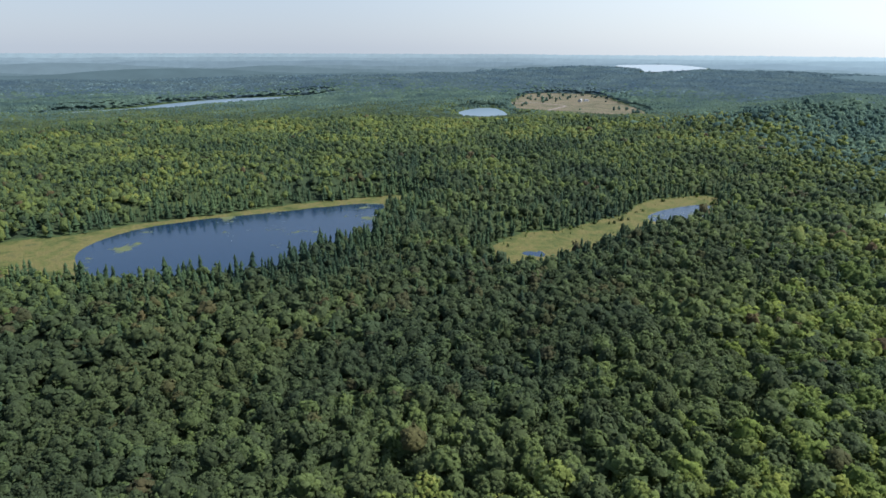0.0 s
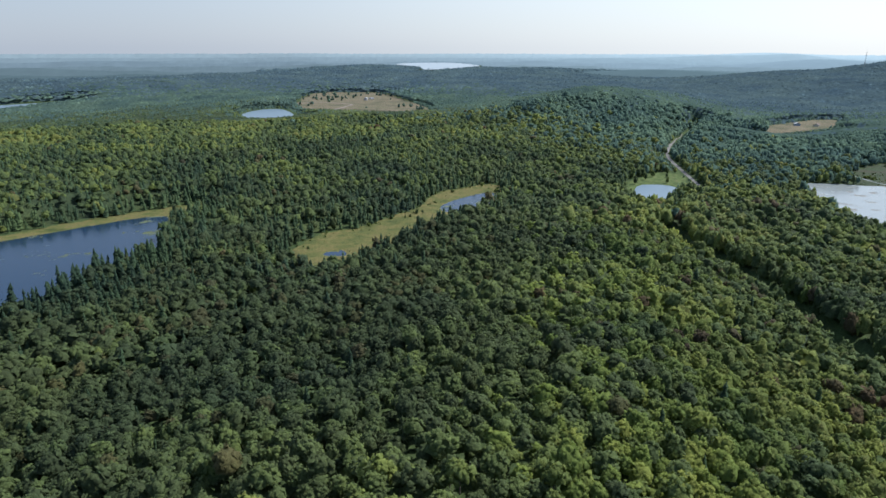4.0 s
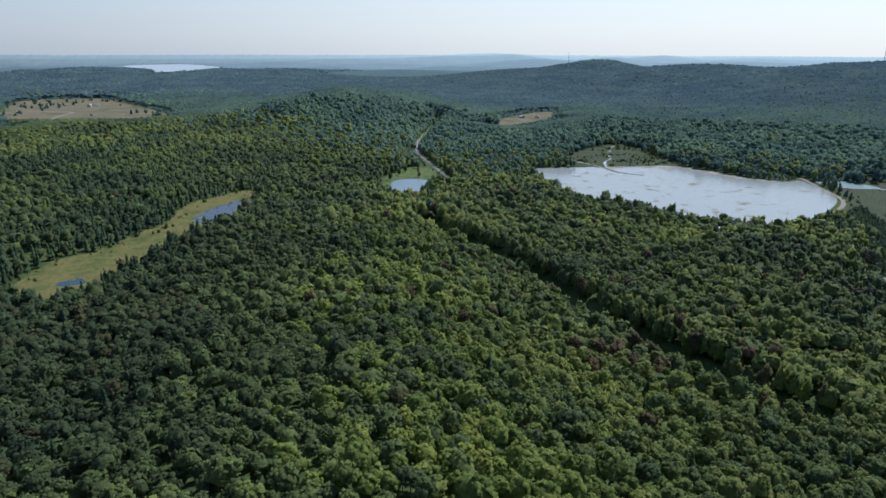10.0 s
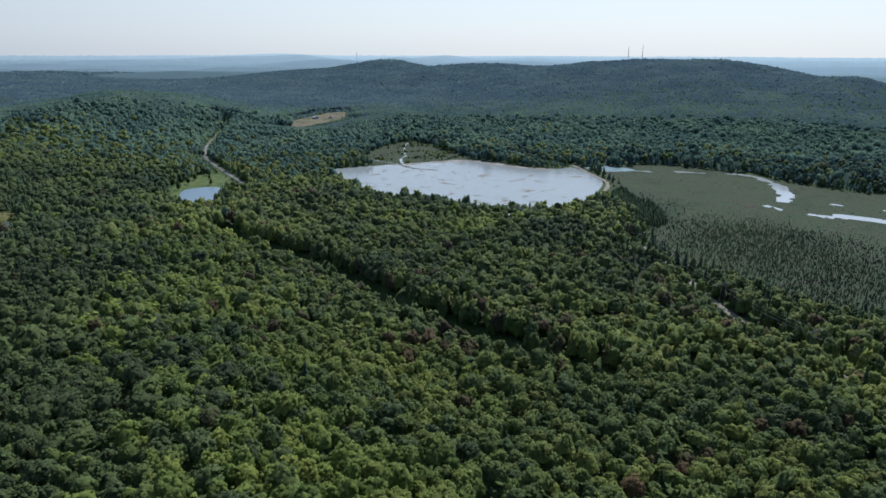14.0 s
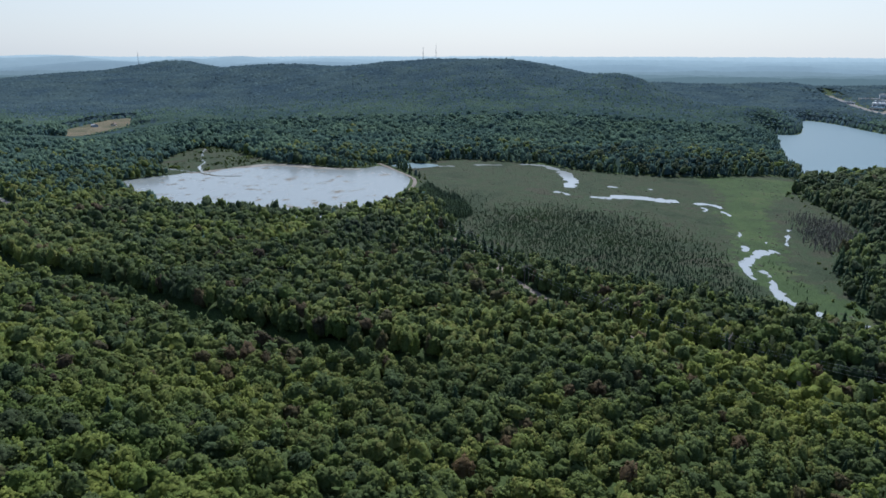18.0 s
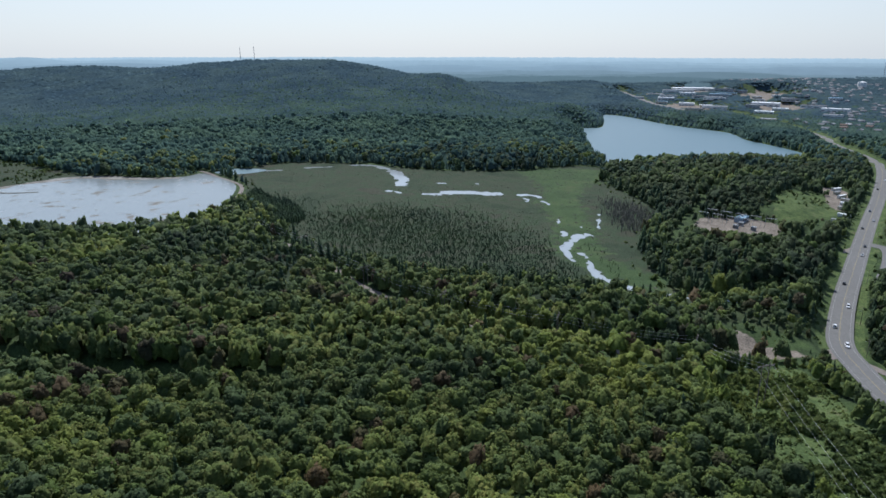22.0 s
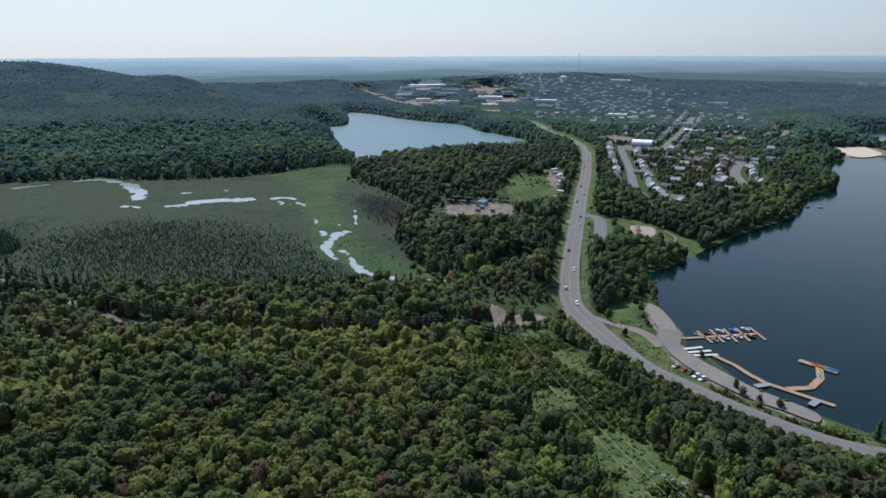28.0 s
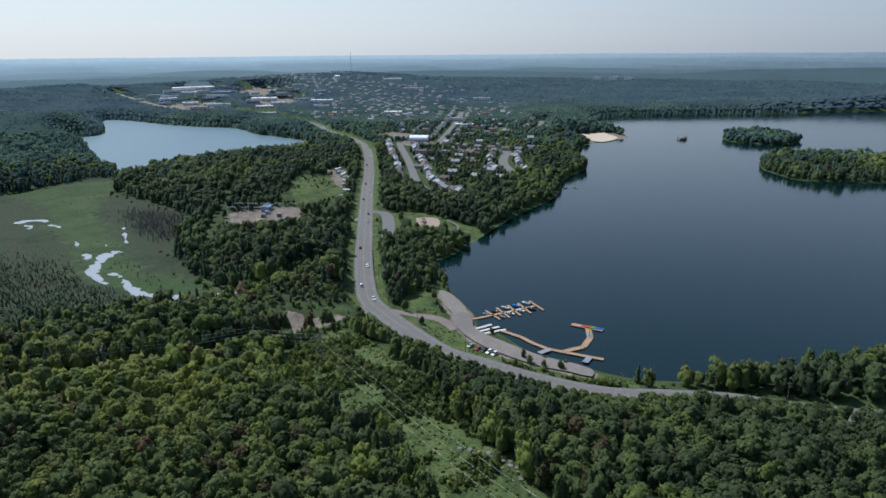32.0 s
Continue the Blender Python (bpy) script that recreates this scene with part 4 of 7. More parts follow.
def scatter(templates, x, y, z, wide, high, deep):
    """All the trees of one kind as one set of vertices and faces."""
    pick = rng.integers(0, len(templates), len(x))
    turn = rng.uniform(0, 2 * np.pi, len(x))
    vs, fs, hs, n = [], [], [], 0
    for k, (tv, tf) in enumerate(templates):
        s = np.nonzero(pick == k)[0]
        if not len(s):
            continue
        c, sn = np.cos(turn[s])[:, None], np.sin(turn[s])[:, None]
        long, lean = rng.uniform(-0.2, 0.2, (len(s), 1)), rng.uniform(-0.2, 0.2, (len(s), 2))
        px = ((tv[:, 0] * c - tv[:, 1] * sn) * (1 + long) + lean[:, :1] * (tv[:, 2] - 0.5)) * wide[s][:, None] + x[s][:, None]
        py = ((tv[:, 0] * sn + tv[:, 1] * c) * (1 - long) + lean[:, 1:] * (tv[:, 2] - 0.5)) * wide[s][:, None] + y[s][:, None]
        pz = z[s][:, None] + high[s][:, None] + (tv[:, 2] - 1) * deep[s][:, None]
        vs.append(np.stack([px, py, pz], -1).reshape(-1, 3))
        fs.append((tf[None] + (np.arange(len(s)) * len(tv))[:, None, None] + n).reshape(-1, 3))
        # stands of one kind share a hue
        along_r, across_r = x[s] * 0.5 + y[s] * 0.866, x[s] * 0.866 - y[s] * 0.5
        # duller leaves and slope shade, both put into the west flank's hue
        flank_shade = step(-22, 40, -across_r) * (1 - step(260, 420, -across_r)) * step(-60, 40, along_r) * (1 - step(500, 700, along_r))
        # sunlight on the east flank is painted in as a lighter hue
        own = 0.5 + 0.5 * vnoise(x[s], y[s], 60, 88, 2) + rng.uniform(-0.42, 0.42, len(s)) - 0.5 * flank_shade + 0.24 * step(10, 55, across_r) * (1 - step(300, 420, across_r)) * step(0, 80, along_r) - 0.22 * step(390, 480, np.hypot(x[s], y[s])) * step(88, 100, np.degrees(np.arctan2(x[s], y[s]))) - 0.3 * np.exp(-np.square((x[s] - 180) / 130) - np.square((y[s] + 200) / 60))
        hs.append(np.repeat(np.clip(own, 0, 1), len(tv)))
        n += len(s) * len(tv)
    return np.concatenate(vs), np.concatenate(fs), np.concatenate(hs)


def open_ground(x, y, margin=0.0):
    """True where no trees stand."""
    free = np.zeros(x.shape, bool)
    for name, (level, line) in OUTLINES.items():
        s = to_line(line, x, y, True)
        if name == "lake":
            for island in ISLANDS:
                s = np.maximum(s, -to_line(island, x, y, True, 1500.0))
        free |= s < 2 + margin + (6 if name in ("farm_pond", "narrow_lake", "far_lake") else 0)
    for level, half, line in STREAMS:
        free |= to_line(line, x, y) < half + 6
    for name, (half, level, line) in ROADS.items():
        free |= to_line(line, x, y) < half + {"highway": 7, "bog_road": 1.5, "town_street": 5, "valley_road": 2.5}.get(name, 3)
    free |= to_line(CUT, x, y) < 9.8
    free |= to_line(BERM, x, y) < 6.0
    for line in RIDES:
        free |= to_line(line, x, y) < 5.0
    town = np.nonzero((to_line(TOWN, x, y, True, 10.0) < 5) & (np.hypot(x, y) < 1250))[0]
    for hx, hy in HOUSE_PLACES[np.hypot(HOUSE_PLACES[:, 0], HOUSE_PLACES[:, 1]) < 1260]:
        free[town] |= np.hypot(x[town] - hx, (y[town] - hy)) < 9.0
    for line in (MARSH, GREEN_MARSH, SHORE_FEN, FARM, FIELD, POND_LAWN, LAUNCH, LAUNCH_LAWN, CORRIDOR, SANDLOT, SUBSTATION, SUBFIELD, PARK, BEACH, SCHOOL_FIELD, FLATS, *(line for level, line in LOTS.values())):
        free |= to_line(line, x, y, True) < vnoise(x, y, 18, 4) * 5
    return free


def stand(d0, d1, each, b0=-42, b1=172):
    """Points in a ring of the woods, one to each so many square metres."""
    size = math.sqrt(each)
    n = int(d1 / size) + 1
    gx, gy = np.meshgrid(np.arange(-n, n + 1) * size, np.arange(-n, n + 1) * size)
    gx, gy = (gx + rng.uniform(-0.42, 0.42, gx.shape) * size).ravel(), (gy + rng.uniform(-0.42, 0.42, gy.shape) * size).ravel()
    d, b = np.hypot(gx, gy), (np.degrees(np.arctan2(gx, gy)) + 90) % 360 - 90
    keep = (d >= d0) & (d < d1) & (b > b0) & (b < b1)
    gx, gy = gx[keep], gy[keep]
    keep = ~open_ground(gx, gy)
    inside = (to_line(TOWN, gx, gy, True, 10.0) < 0) & (np.hypot(gx, gy) < 1250)
    keep &= ~(inside & (rng.uniform(size=len(gx)) < 0.25))
    return gx[keep], gy[keep]


def kinds(x, y):
    """0 broadleaf, 1 conifer, 2 turning: conifers crowd round water and bog and on the low ground."""
    wet = np.full(x.shape, 1e4)
    for name in ("lily_lake", "small_pond", "second_lake"):
        wet = np.minimum(wet, np.abs(to_line(OUTLINES[name][1], x, y, True, 160)))
    for line in (MARSH, GREEN_MARSH, SHORE_FEN):
        wet = np.minimum(wet, np.abs(to_line(line, x, y, True, 160)))
    p = 0.03 + 0.6 * np.exp(-wet / 32) + (0.05 + 0.3 * step(250, 520, np.hypot(x, y))) * step(0.1, 0.5, vnoise(x, y, 220, 21))
    west = 1 - step(12, 40, np.degrees(np.arctan2(x, y)))
    p = p + west * step(420, 560, np.hypot(x, y)) * (0.3 + 0.3 * vnoise(x, y, 130, 23))
    lily = to_line(OUTLINES["lily_lake"][1], x, y, True, 160.0)
    p = np.maximum(p, 0.7 * (1 - step(30, 110, lily)))
    p = p * (0.3 + 0.7 * step(180, 330, np.hypot(x, y)))
    u = rng.uniform(size=len(x))
    red = 0.012 + 0.15 * step(0.1, 0.5, vnoise(x, y, 45, 33)) * (np.hypot(x, y) < 700)
    # aspens beside the cleared line and on the ridge flank, painting in its sunlight
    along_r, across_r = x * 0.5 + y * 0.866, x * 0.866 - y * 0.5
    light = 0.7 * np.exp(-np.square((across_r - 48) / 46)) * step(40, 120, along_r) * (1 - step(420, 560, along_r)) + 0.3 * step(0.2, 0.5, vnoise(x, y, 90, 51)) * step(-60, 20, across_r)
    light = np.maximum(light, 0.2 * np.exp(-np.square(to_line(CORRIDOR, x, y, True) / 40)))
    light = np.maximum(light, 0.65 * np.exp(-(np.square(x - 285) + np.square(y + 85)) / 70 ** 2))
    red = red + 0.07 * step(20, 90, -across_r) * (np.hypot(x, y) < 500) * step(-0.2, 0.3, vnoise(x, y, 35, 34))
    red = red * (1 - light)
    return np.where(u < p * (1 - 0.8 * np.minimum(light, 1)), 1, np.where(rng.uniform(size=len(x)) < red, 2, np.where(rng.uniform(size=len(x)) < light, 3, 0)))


RINGS = [
    ("near", 92, 260, 21, [tufted_crown(s, 54, 5, 0, 10, 34, 0.045) for s in range(14)], [spire(s, 12, 11) for s in range(5)]),
    ("middle", 260, 480, 31, [tufted_crown(s + 20, 20, 5, 0, 8, 14, 0.06) for s in range(8)], [spire(s + 9, 8, 7) for s in range(4)]),
    ("distant", 480, 960, 40, [tufted_crown(s + 40, 8, 5, 0, 6) for s in range(7)], [spire(s + 20, 5, 5) for s in range(4)]),
    ("slope", 960, 1300, 56, [tufted_crown(s + 120, 4, 4, 0, 5) for s in range(6)], [spire(s + 25, 3, 5) for s in range(4)]),
    ("hillside", 1300, 1750, 58, [dome(s) for s in range(8)], [dome(s + 30) for s in range(4)]),
    ("horizon", 1750, 2950, 240, [dome(s + 10) for s in range(6)], [dome(s + 40) for s in range(4)]),
    ("lakeside", 2950, 4100, 600, [far_crown(s + 8) for s in range(4)], [spire(s + 40, 2, 5) for s in range(3)]),
    ("rear", 0, 900, 170, [far_crown(s + 12) for s in range(4)], [spire(s + 60, 3, 5) for s in range(3)]),
]
SINGLES = 240


def low_beside(x, y, high):
    """Trees stay low beside roads, the boat launch and the cleared line."""
    for line, half, slope in ((ROADS["highway"][2], 12.0, 0.45), (ROADS["bog_road"][2][12:], 3.0, 0.5), (ROADS["valley_road"][2], 4.0, 0.35), (BERM[:22], 4.0, 0.16)):
        away = to_line(line, x, y)
        near = to_line(line, x * 1.02, y * 1.02) < away
        rise = np.where(near, slope, 8.0)
        if line is ROADS["highway"][2]:
            rise = np.where(near & (x < 195) & (x > 118), 0.25, rise)
        clumps = (3.0 + 7.0 * vnoise(x, y, 40, 67)) * (half == 3.0) * near
        high = np.minimum(high, 3.0 + rise * np.maximum(away - half, 0) + clumps)
    # young growth on the near banks of the open water and the field
    for line in (OUTLINES["farm_pond"][1], OUTLINES["narrow_lake"][1], FARM, FIELD):
        away = to_line(line, x, y, True, 260.0)
        near = to_line(line, x * 1.012, y * 1.012, True, 260.0) < away - 5
        high = np.where(near, np.minimum(high, 1.2 + 150 / np.hypot(x, y) * 0.85 * np.maximum(away, 0)), high)
    away = to_line(OUTLINES["far_lake"][1], x, y, True, 260.0)
    high = np.minimum(high, 2 + 0.03 * np.maximum(away, 0))
    high = np.where(to_line(TOWN, x, y, True, 5.0) < 0, high * 0.7, high)
    high = np.minimum(high, 2.5 + 0.32 * np.maximum(to_line(SANDLOT, x, y, True) - 2, 0))
    for line in (SUBSTATION, SUBFIELD):
        away = to_line(line, x, y, True)
        near = to_line(line, x * 1.02, y * 1.02, True) < away
        high = np.where(near, np.minimum(high, 3.0 + 0.3 * np.maximum(away, 0)), high)
    return np.minimum(high, 2.5 + 0.5 * np.maximum(to_line(LAUNCH, x, y, True), 0))


def tall_beside(x, y, high):
    """Old tall trees stand behind the sunk way and the gravel road, and on the forest lake's bank."""
    for line, half in ((CUT, 9.0), (ROADS["bog_road"][2][12:], 3.0)):
        away = to_line(line, x, y)
        behind = (to_line(line, x * 1.02, y * 1.02) > away) & (away < half + 16)
        high = np.where(behind, np.maximum(high, 14.0 + 2.5 * vnoise(x, y, 9, 66)), high)
        high = np.where(~behind & (away < half + 9), high * 0.8, high)
    return high


def canopy_height(x, y):
    """Height of the closed roof of leaves over the ground."""
    town = 1 - 0.62 * step(0, 70, -to_line(TOWN, x, y, True, 10.0))
    town = town * (1 - 0.8 * step(0, 50, -to_line(COMMERCE, x, y, True, 10.0)))
    return town * low_beside(x, y, 5.2 + 1.3 * step(520, 800, np.hypot(x, y)) + 5.0 * step(1240, 1330, np.hypot(x, y)) + 2.0 * vnoise(x, y, 90, 91) + 1.3 * vnoise(x, y, 24, 92, 2))


FRINGE = [tufted_crown(s + 70, 9, 5, 0, 6) for s in range(5)]
for ring, d0, d1, each, leafy, pointed in RINGS:
    x, y = stand(d0, d1, each, *{"rear": (172, 269), "lakeside": (3, 33)}.get(ring, ()))
    if ring == "rear":
        more = stand(d0, d1, each, -90, -42)
        x, y = np.r_[x, more[0]], np.r_[y, more[1]]
    z = land(x, y) - 0.3
    edge = np.zeros(len(x), bool)
    if d1 < 1800 and ring != "rear":
        by = 8 if d1 < 1000 else 13
        for ox, oy in ((by, 0), (-by, 0), (0, by), (0, -by)):
            edge |= open_ground(x + ox, y + oy)
    roof = d0 >= 1300 and ring != "lakeside"
    under = canopy_height(x, y) if roof else None
    fringe = (to_line(TOWN, x, y, True, 40.0) < 25) & (np.hypot(x, y) < 1280)
    k = kinds(x, y)
    if roof:
        k = np.where((k == 1) & (rng.uniform(size=len(k)) < 0.6), 0, k)
    grow = (math.sqrt(each / 36) if each > 40 else 1.0) * (1.15 if d0 > 400 else 1.0)
    # distance haze is painted in by swapping leaf colours towards the hills
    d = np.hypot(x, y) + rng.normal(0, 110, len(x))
    # the painted haze starts farther out on the sides away from the sun
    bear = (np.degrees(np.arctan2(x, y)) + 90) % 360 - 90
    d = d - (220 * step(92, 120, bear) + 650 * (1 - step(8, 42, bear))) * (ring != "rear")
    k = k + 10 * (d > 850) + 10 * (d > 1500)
    for kind, material, word in ((0, LEAF, "broadleaf"), (1, NEEDLE, "conifer"), (2, RUST, "turning"), (3, ASPEN, "aspen"), (10, HAZE_HILL_LEAF, "hill_broadleaf"), (11, HAZE_HILL_NEEDLE, "hill_conifer"), (12, HAZE_HILL_LEAF, "hill_oak"), (13, HAZE_HILL_LEAF, "hill_aspen"),
                                 (20, HAZE_FAR_LEAF, "far_broadleaf"), (21, HAZE_FAR_NEEDLE, "far_conifer"), (22, HAZE_FAR_LEAF, "far_oak"), (23, HAZE_FAR_LEAF, "far_aspen")):
        s = k == kind
        n = int(s.sum())
        if not n:
            continue
        if kind % 10 == 1:
            high = low_beside(x[s], y[s], 6 + np.minimum(rng.gamma(3.0, 2.1, n), 8.5) + 3 * vnoise(x[s], y[s], 40, 62))
            bank = to_line(OUTLINES["lily_lake"][1], x[s], y[s], True, 60.0)
            bank = (bank < 34) & (to_line(OUTLINES["lily_lake"][1], x[s] * 1.03, y[s] * 1.03, True, 60.0) < bank)
            high = np.where(bank, high + rng.uniform(1, 6, n), high)
            wide = high * rng.uniform(0.34, 0.6, n) * grow * (0.66 if d1 < 300 else 0.9)
            deep = high
            t = pointed
        else:
            size = np.clip(rng.gamma(2.0, 0.22, n), 0, 1.4) + 0.25 * vnoise(x[s], y[s], 26, 61)
            full = 9.5 + 4.5 * size + rng.normal(0, 1.3, n)
            high = tall_beside(x[s], y[s], low_beside(x[s], y[s], full))
            wide = (6.2 + 5.0 * size) * grow * (1.2 if d0 > 1200 else {"near": 0.71, "middle": 0.84, "distant": 0.8, "slope": 0.82}.get(ring, 1.0)) * np.maximum(high / full, 0.45)
            deep = np.minimum(wide * rng.uniform(0.68, 0.95, n) * (0.42 if d0 > 1200 else 1.0), high)
            deep = np.where(edge[s], 0.95 * high, deep)
            t = leafy
        px, py, pz = x[s], y[s], z[s]
        if roof:
            # only the tops stand clear of the roof; whole trees along its edges and in the town
            out = fringe[s]
            tall = np.minimum(high[out], 0.65 * under[s][out] + 1.5)
            whole = (px[out], py[out], pz[out], np.minimum(wide[out], 11.0) * 0.9, tall, tall * 0.95)
            n_in = int((~out).sum())
            rim = edge[s][~out]
            px, py, pz, lift = px[~out], py[~out], pz[~out], under[s][~out]
            pz = pz + np.where(rim, -1.0, lift - 1.2)
            if kind % 10 == 1:
                high, wide = rng.uniform(2.5, 5.5, n_in), math.sqrt(each) * rng.uniform(0.75, 1.1, n_in)
            else:
                high, wide = rng.uniform(1.6, 4.6, n_in) * (1.2 if d0 > 1600 else 1.0), math.sqrt(each) * rng.uniform(0.8, 1.35, n_in)
            high = np.where(rim, np.where(py > 300, 0.55, 0.9) * lift + 1.2, high)
            deep = high
            if len(whole[0]):
                v, f, hue = scatter(FRINGE if kind % 10 != 1 else [spire(s + 20, 4, 5) for s in range(3)], *whole)
                tagged(new("edge_" + word + "_trees", mesh_from("edge_" + word, v, f, material, False, hue)), "haze-tinted blue-green trees along the edge of distant woods", "forest", kind="stuff")
            if not n_in:
                continue
        if ring == "near" and kind == 0:
            # the nearest trees stand singly, in the stretch that the view passes
            order = np.argsort(np.hypot(px, py) + 1e4 * ((np.degrees(np.arctan2(px, py)) < -38) | (np.hypot(px, py) < 105)))
            own, rest = order[:SINGLES], order[SINGLES:]
            singles = [(px[i], py[i], pz[i], wide[i], high[i], deep[i]) for i in own]
            px, py, pz, wide, high, deep = px[rest], py[rest], pz[rest], wide[rest], high[rest], deep[rest]
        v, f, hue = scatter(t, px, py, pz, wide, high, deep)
        # roof crowns darkened for missing self-shade, slope crowns lightened as painted haze
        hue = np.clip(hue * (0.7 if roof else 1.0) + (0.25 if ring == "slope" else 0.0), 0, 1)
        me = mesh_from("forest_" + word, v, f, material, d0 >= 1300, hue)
        label = ("dense green broadleaf woodland crowns", "dark green pointed spruces and pines", "broadleaf trees turning rusty red", "light yellow-green aspen crowns")[kind] if kind < 4 else "haze-tinted blue-green woods on distant hills"
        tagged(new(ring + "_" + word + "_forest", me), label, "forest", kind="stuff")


# ---- closed canopy of the hills ----
def closed_canopy():
    """Beyond the single crowns the woods close into one rolling roof of leaves."""
    bearing = np.radians(np.arange(-42, 172, 0.42))
    radius = np.r_[np.arange(300, 1500, 8.5), np.geomspace(1500, 2940, 105)]
    b, r = np.meshgrid(bearing, radius)
    x, y = (r + rng.uniform(-2.5, 2.5, r.shape)) * np.sin(b), (r + rng.uniform(-2.5, 2.5, r.shape)) * np.cos(b)
    wood = ~(open_ground(x.ravel(), y.ravel()) | ((to_line(TOWN, x.ravel(), y.ravel(), True, 10.0) < 12) & (r.ravel() < 1240))).reshape(x.shape)
    full = wood.astype(float)
    border = np.zeros(wood.shape, bool)
    for across in (-1, 0, 1):
        for along in (-1, 0, 1):
            border |= ~np.roll(np.roll(wood, across, 0), along, 1)
    for axis in (0, 1) * 5:
        full = np.minimum(full, np.minimum(np.roll(full, 1, axis), np.roll(full, -1, axis)) * 0.45 + full * 0.55)
    high = canopy_height(x.ravel(), y.ravel()).reshape(x.shape) + rng.normal(0, 0.5, x.shape)
    z = land(x.ravel(), y.ravel()).reshape(x.shape) + np.where(border, -0.5, np.where(wood, high * full, -1.5))
    n, m = len(bearing), len(radius)
    i, j = np.meshgrid(np.arange(m - 1), np.arange(n - 1), indexing="ij")
    a = i * n + j
    keep = (wood[:-1, :-1] & wood[1:, :-1] & wood[:-1, 1:] & wood[1:, 1:]).ravel()
    faces = np.stack([a, a + 1, a + n + 1, a + n], -1).reshape(-1, 4)[:, ::-1]
    # the canopy takes its painted haze by distance, later away from the sun
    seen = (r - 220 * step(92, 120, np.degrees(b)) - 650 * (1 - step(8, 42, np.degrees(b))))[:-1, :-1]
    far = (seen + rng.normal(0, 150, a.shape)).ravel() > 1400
    # low hue paints in the shade between crowns that the smooth sheet lacks
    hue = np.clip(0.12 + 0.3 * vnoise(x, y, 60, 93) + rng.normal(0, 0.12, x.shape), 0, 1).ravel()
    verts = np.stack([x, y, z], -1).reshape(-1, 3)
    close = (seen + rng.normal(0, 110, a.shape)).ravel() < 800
    for pick, material, word in ((keep & close, LEAF, "deep green"), (keep & ~far & ~close, HAZE_HILL_LEAF, "green"), (keep & far & ~close, HAZE_FAR_LEAF, "blue-green")):
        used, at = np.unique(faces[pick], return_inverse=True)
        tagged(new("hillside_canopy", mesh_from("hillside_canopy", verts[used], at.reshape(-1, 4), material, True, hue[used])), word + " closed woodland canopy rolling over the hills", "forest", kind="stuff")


closed_canopy()


# ---- stunted spruces in the bog ----
def bog_spruces():
    n = 44000
    lo, hi = BOG.min(0), BOG.max(0)
    x, y = rng.uniform(lo[0] - 10, hi[0] + 90, n), rng.uniform(lo[1] - 30, hi[1] + 90, n)
    s = np.minimum(to_line(BOG, x, y, True), to_line(BOG_CLUMP, x, y, True) - 4)
    keep = s < rng.normal(-4, 20, n) + vnoise(x, y, 60, 6) * 26
    keep &= to_line(MARSH, x, y, True) < 4
    for level, half, line in STREAMS:
        keep &= to_line(line, x, y) > half + 6
    x, y, s = x[keep], y[keep], s[keep]
    high = rng.uniform(0.9, 3.0, len(x)) + 5 * (to_line(BOG_CLUMP, x, y, True) < 4)
    v, f, hue = scatter([spire(s + 50, 3, 5) for s in range(4)], x, y, land(x, y) - 0.2, high * rng.uniform(0.32, 0.5, len(x)), high, high)
    tagged(new("bog_spruces", mesh_from("bog_spruces", v, f, NEEDLE, False, hue)), "stunted dark spruces scattered over the bog", "trees", kind="stuff")
    # a stand of bare dead saplings where the marsh has risen
    m = 1900
    x, y = rng.uniform(520, 670, m), rng.uniform(-205, -150, m)
    keep = to_line(DEAD_STAND, x, y, True) < rng.normal(0, 6, m)
    x, y = x[keep], y[keep]
    high = rng.uniform(2.5, 7.0, len(x))
    v, f, hue = scatter([spire(s + 80, 3, 4) for s in range(4)], x, y, land(x, y) - 0.2, high * rng.uniform(0.14, 0.3, len(x)), high, high)
    grey = surface("bare_twigs", (0.06, 0.064, 0.05), (0.1, 0.1, 0.085), 0.8, 0.95, per="island", per_amount=0.25)
    tagged(new("dead_saplings", mesh_from("dead_saplings", v, f, grey)), "grey bare dead saplings at the marsh edge", "trees", kind="stuff")


bog_spruces()


# ---- far hills ----
def distant_hills(d, base, wobble, seed, humps, colour, glow, dips=()):
    """A wooded rise on the horizon: a long bank with an uneven crest."""
    b = np.radians(np.arange(-60, 190, 0.12))
    deg = np.degrees(b)
    crest = base + wobble * vnoise(deg * 10, deg * 0 + 3.0, 60, seed, 4) + 0.03 * vnoise(deg * 100, deg * 0, 14, seed + 5, 2)
    for at, up, wide in humps:
        crest = np.maximum(crest, crest + (up - crest) * np.exp(-np.square((deg - at) / wide)))
    for at, down, wide in dips:
        crest = crest + (down - crest) * np.exp(-np.square((deg - at) / wide) ** 2)
    top = EYE + d * np.tan(np.radians(crest))
    rows = []
    for back, share in ((-260, 0.0), (-150, 0.45), (-60, 0.85), (0, 1.0), (50, 0.9), (90, 0.4)):
        foot = land((d + back) * np.sin(b), (d + back) * np.cos(b)) - 4
        h = foot + (top - foot) * share if share else foot
        rows.append(np.stack([(d + back) * np.sin(b), (d + back) * np.cos(b), h], -1))
    n, m = len(b), len(rows)
    i, j = np.meshgrid(np.arange(m - 1), np.arange(n - 1), indexing="ij")
    a = (i * n + j).ravel()
    me = mesh_from("backdrop_hills", np.concatenate(rows), np.stack([a, a + 1, a + n + 1, a + n], 1)[:, ::-1], distance_material("haze_glow_hills", colour, glow), True)
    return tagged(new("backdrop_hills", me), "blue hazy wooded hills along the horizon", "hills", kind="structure")


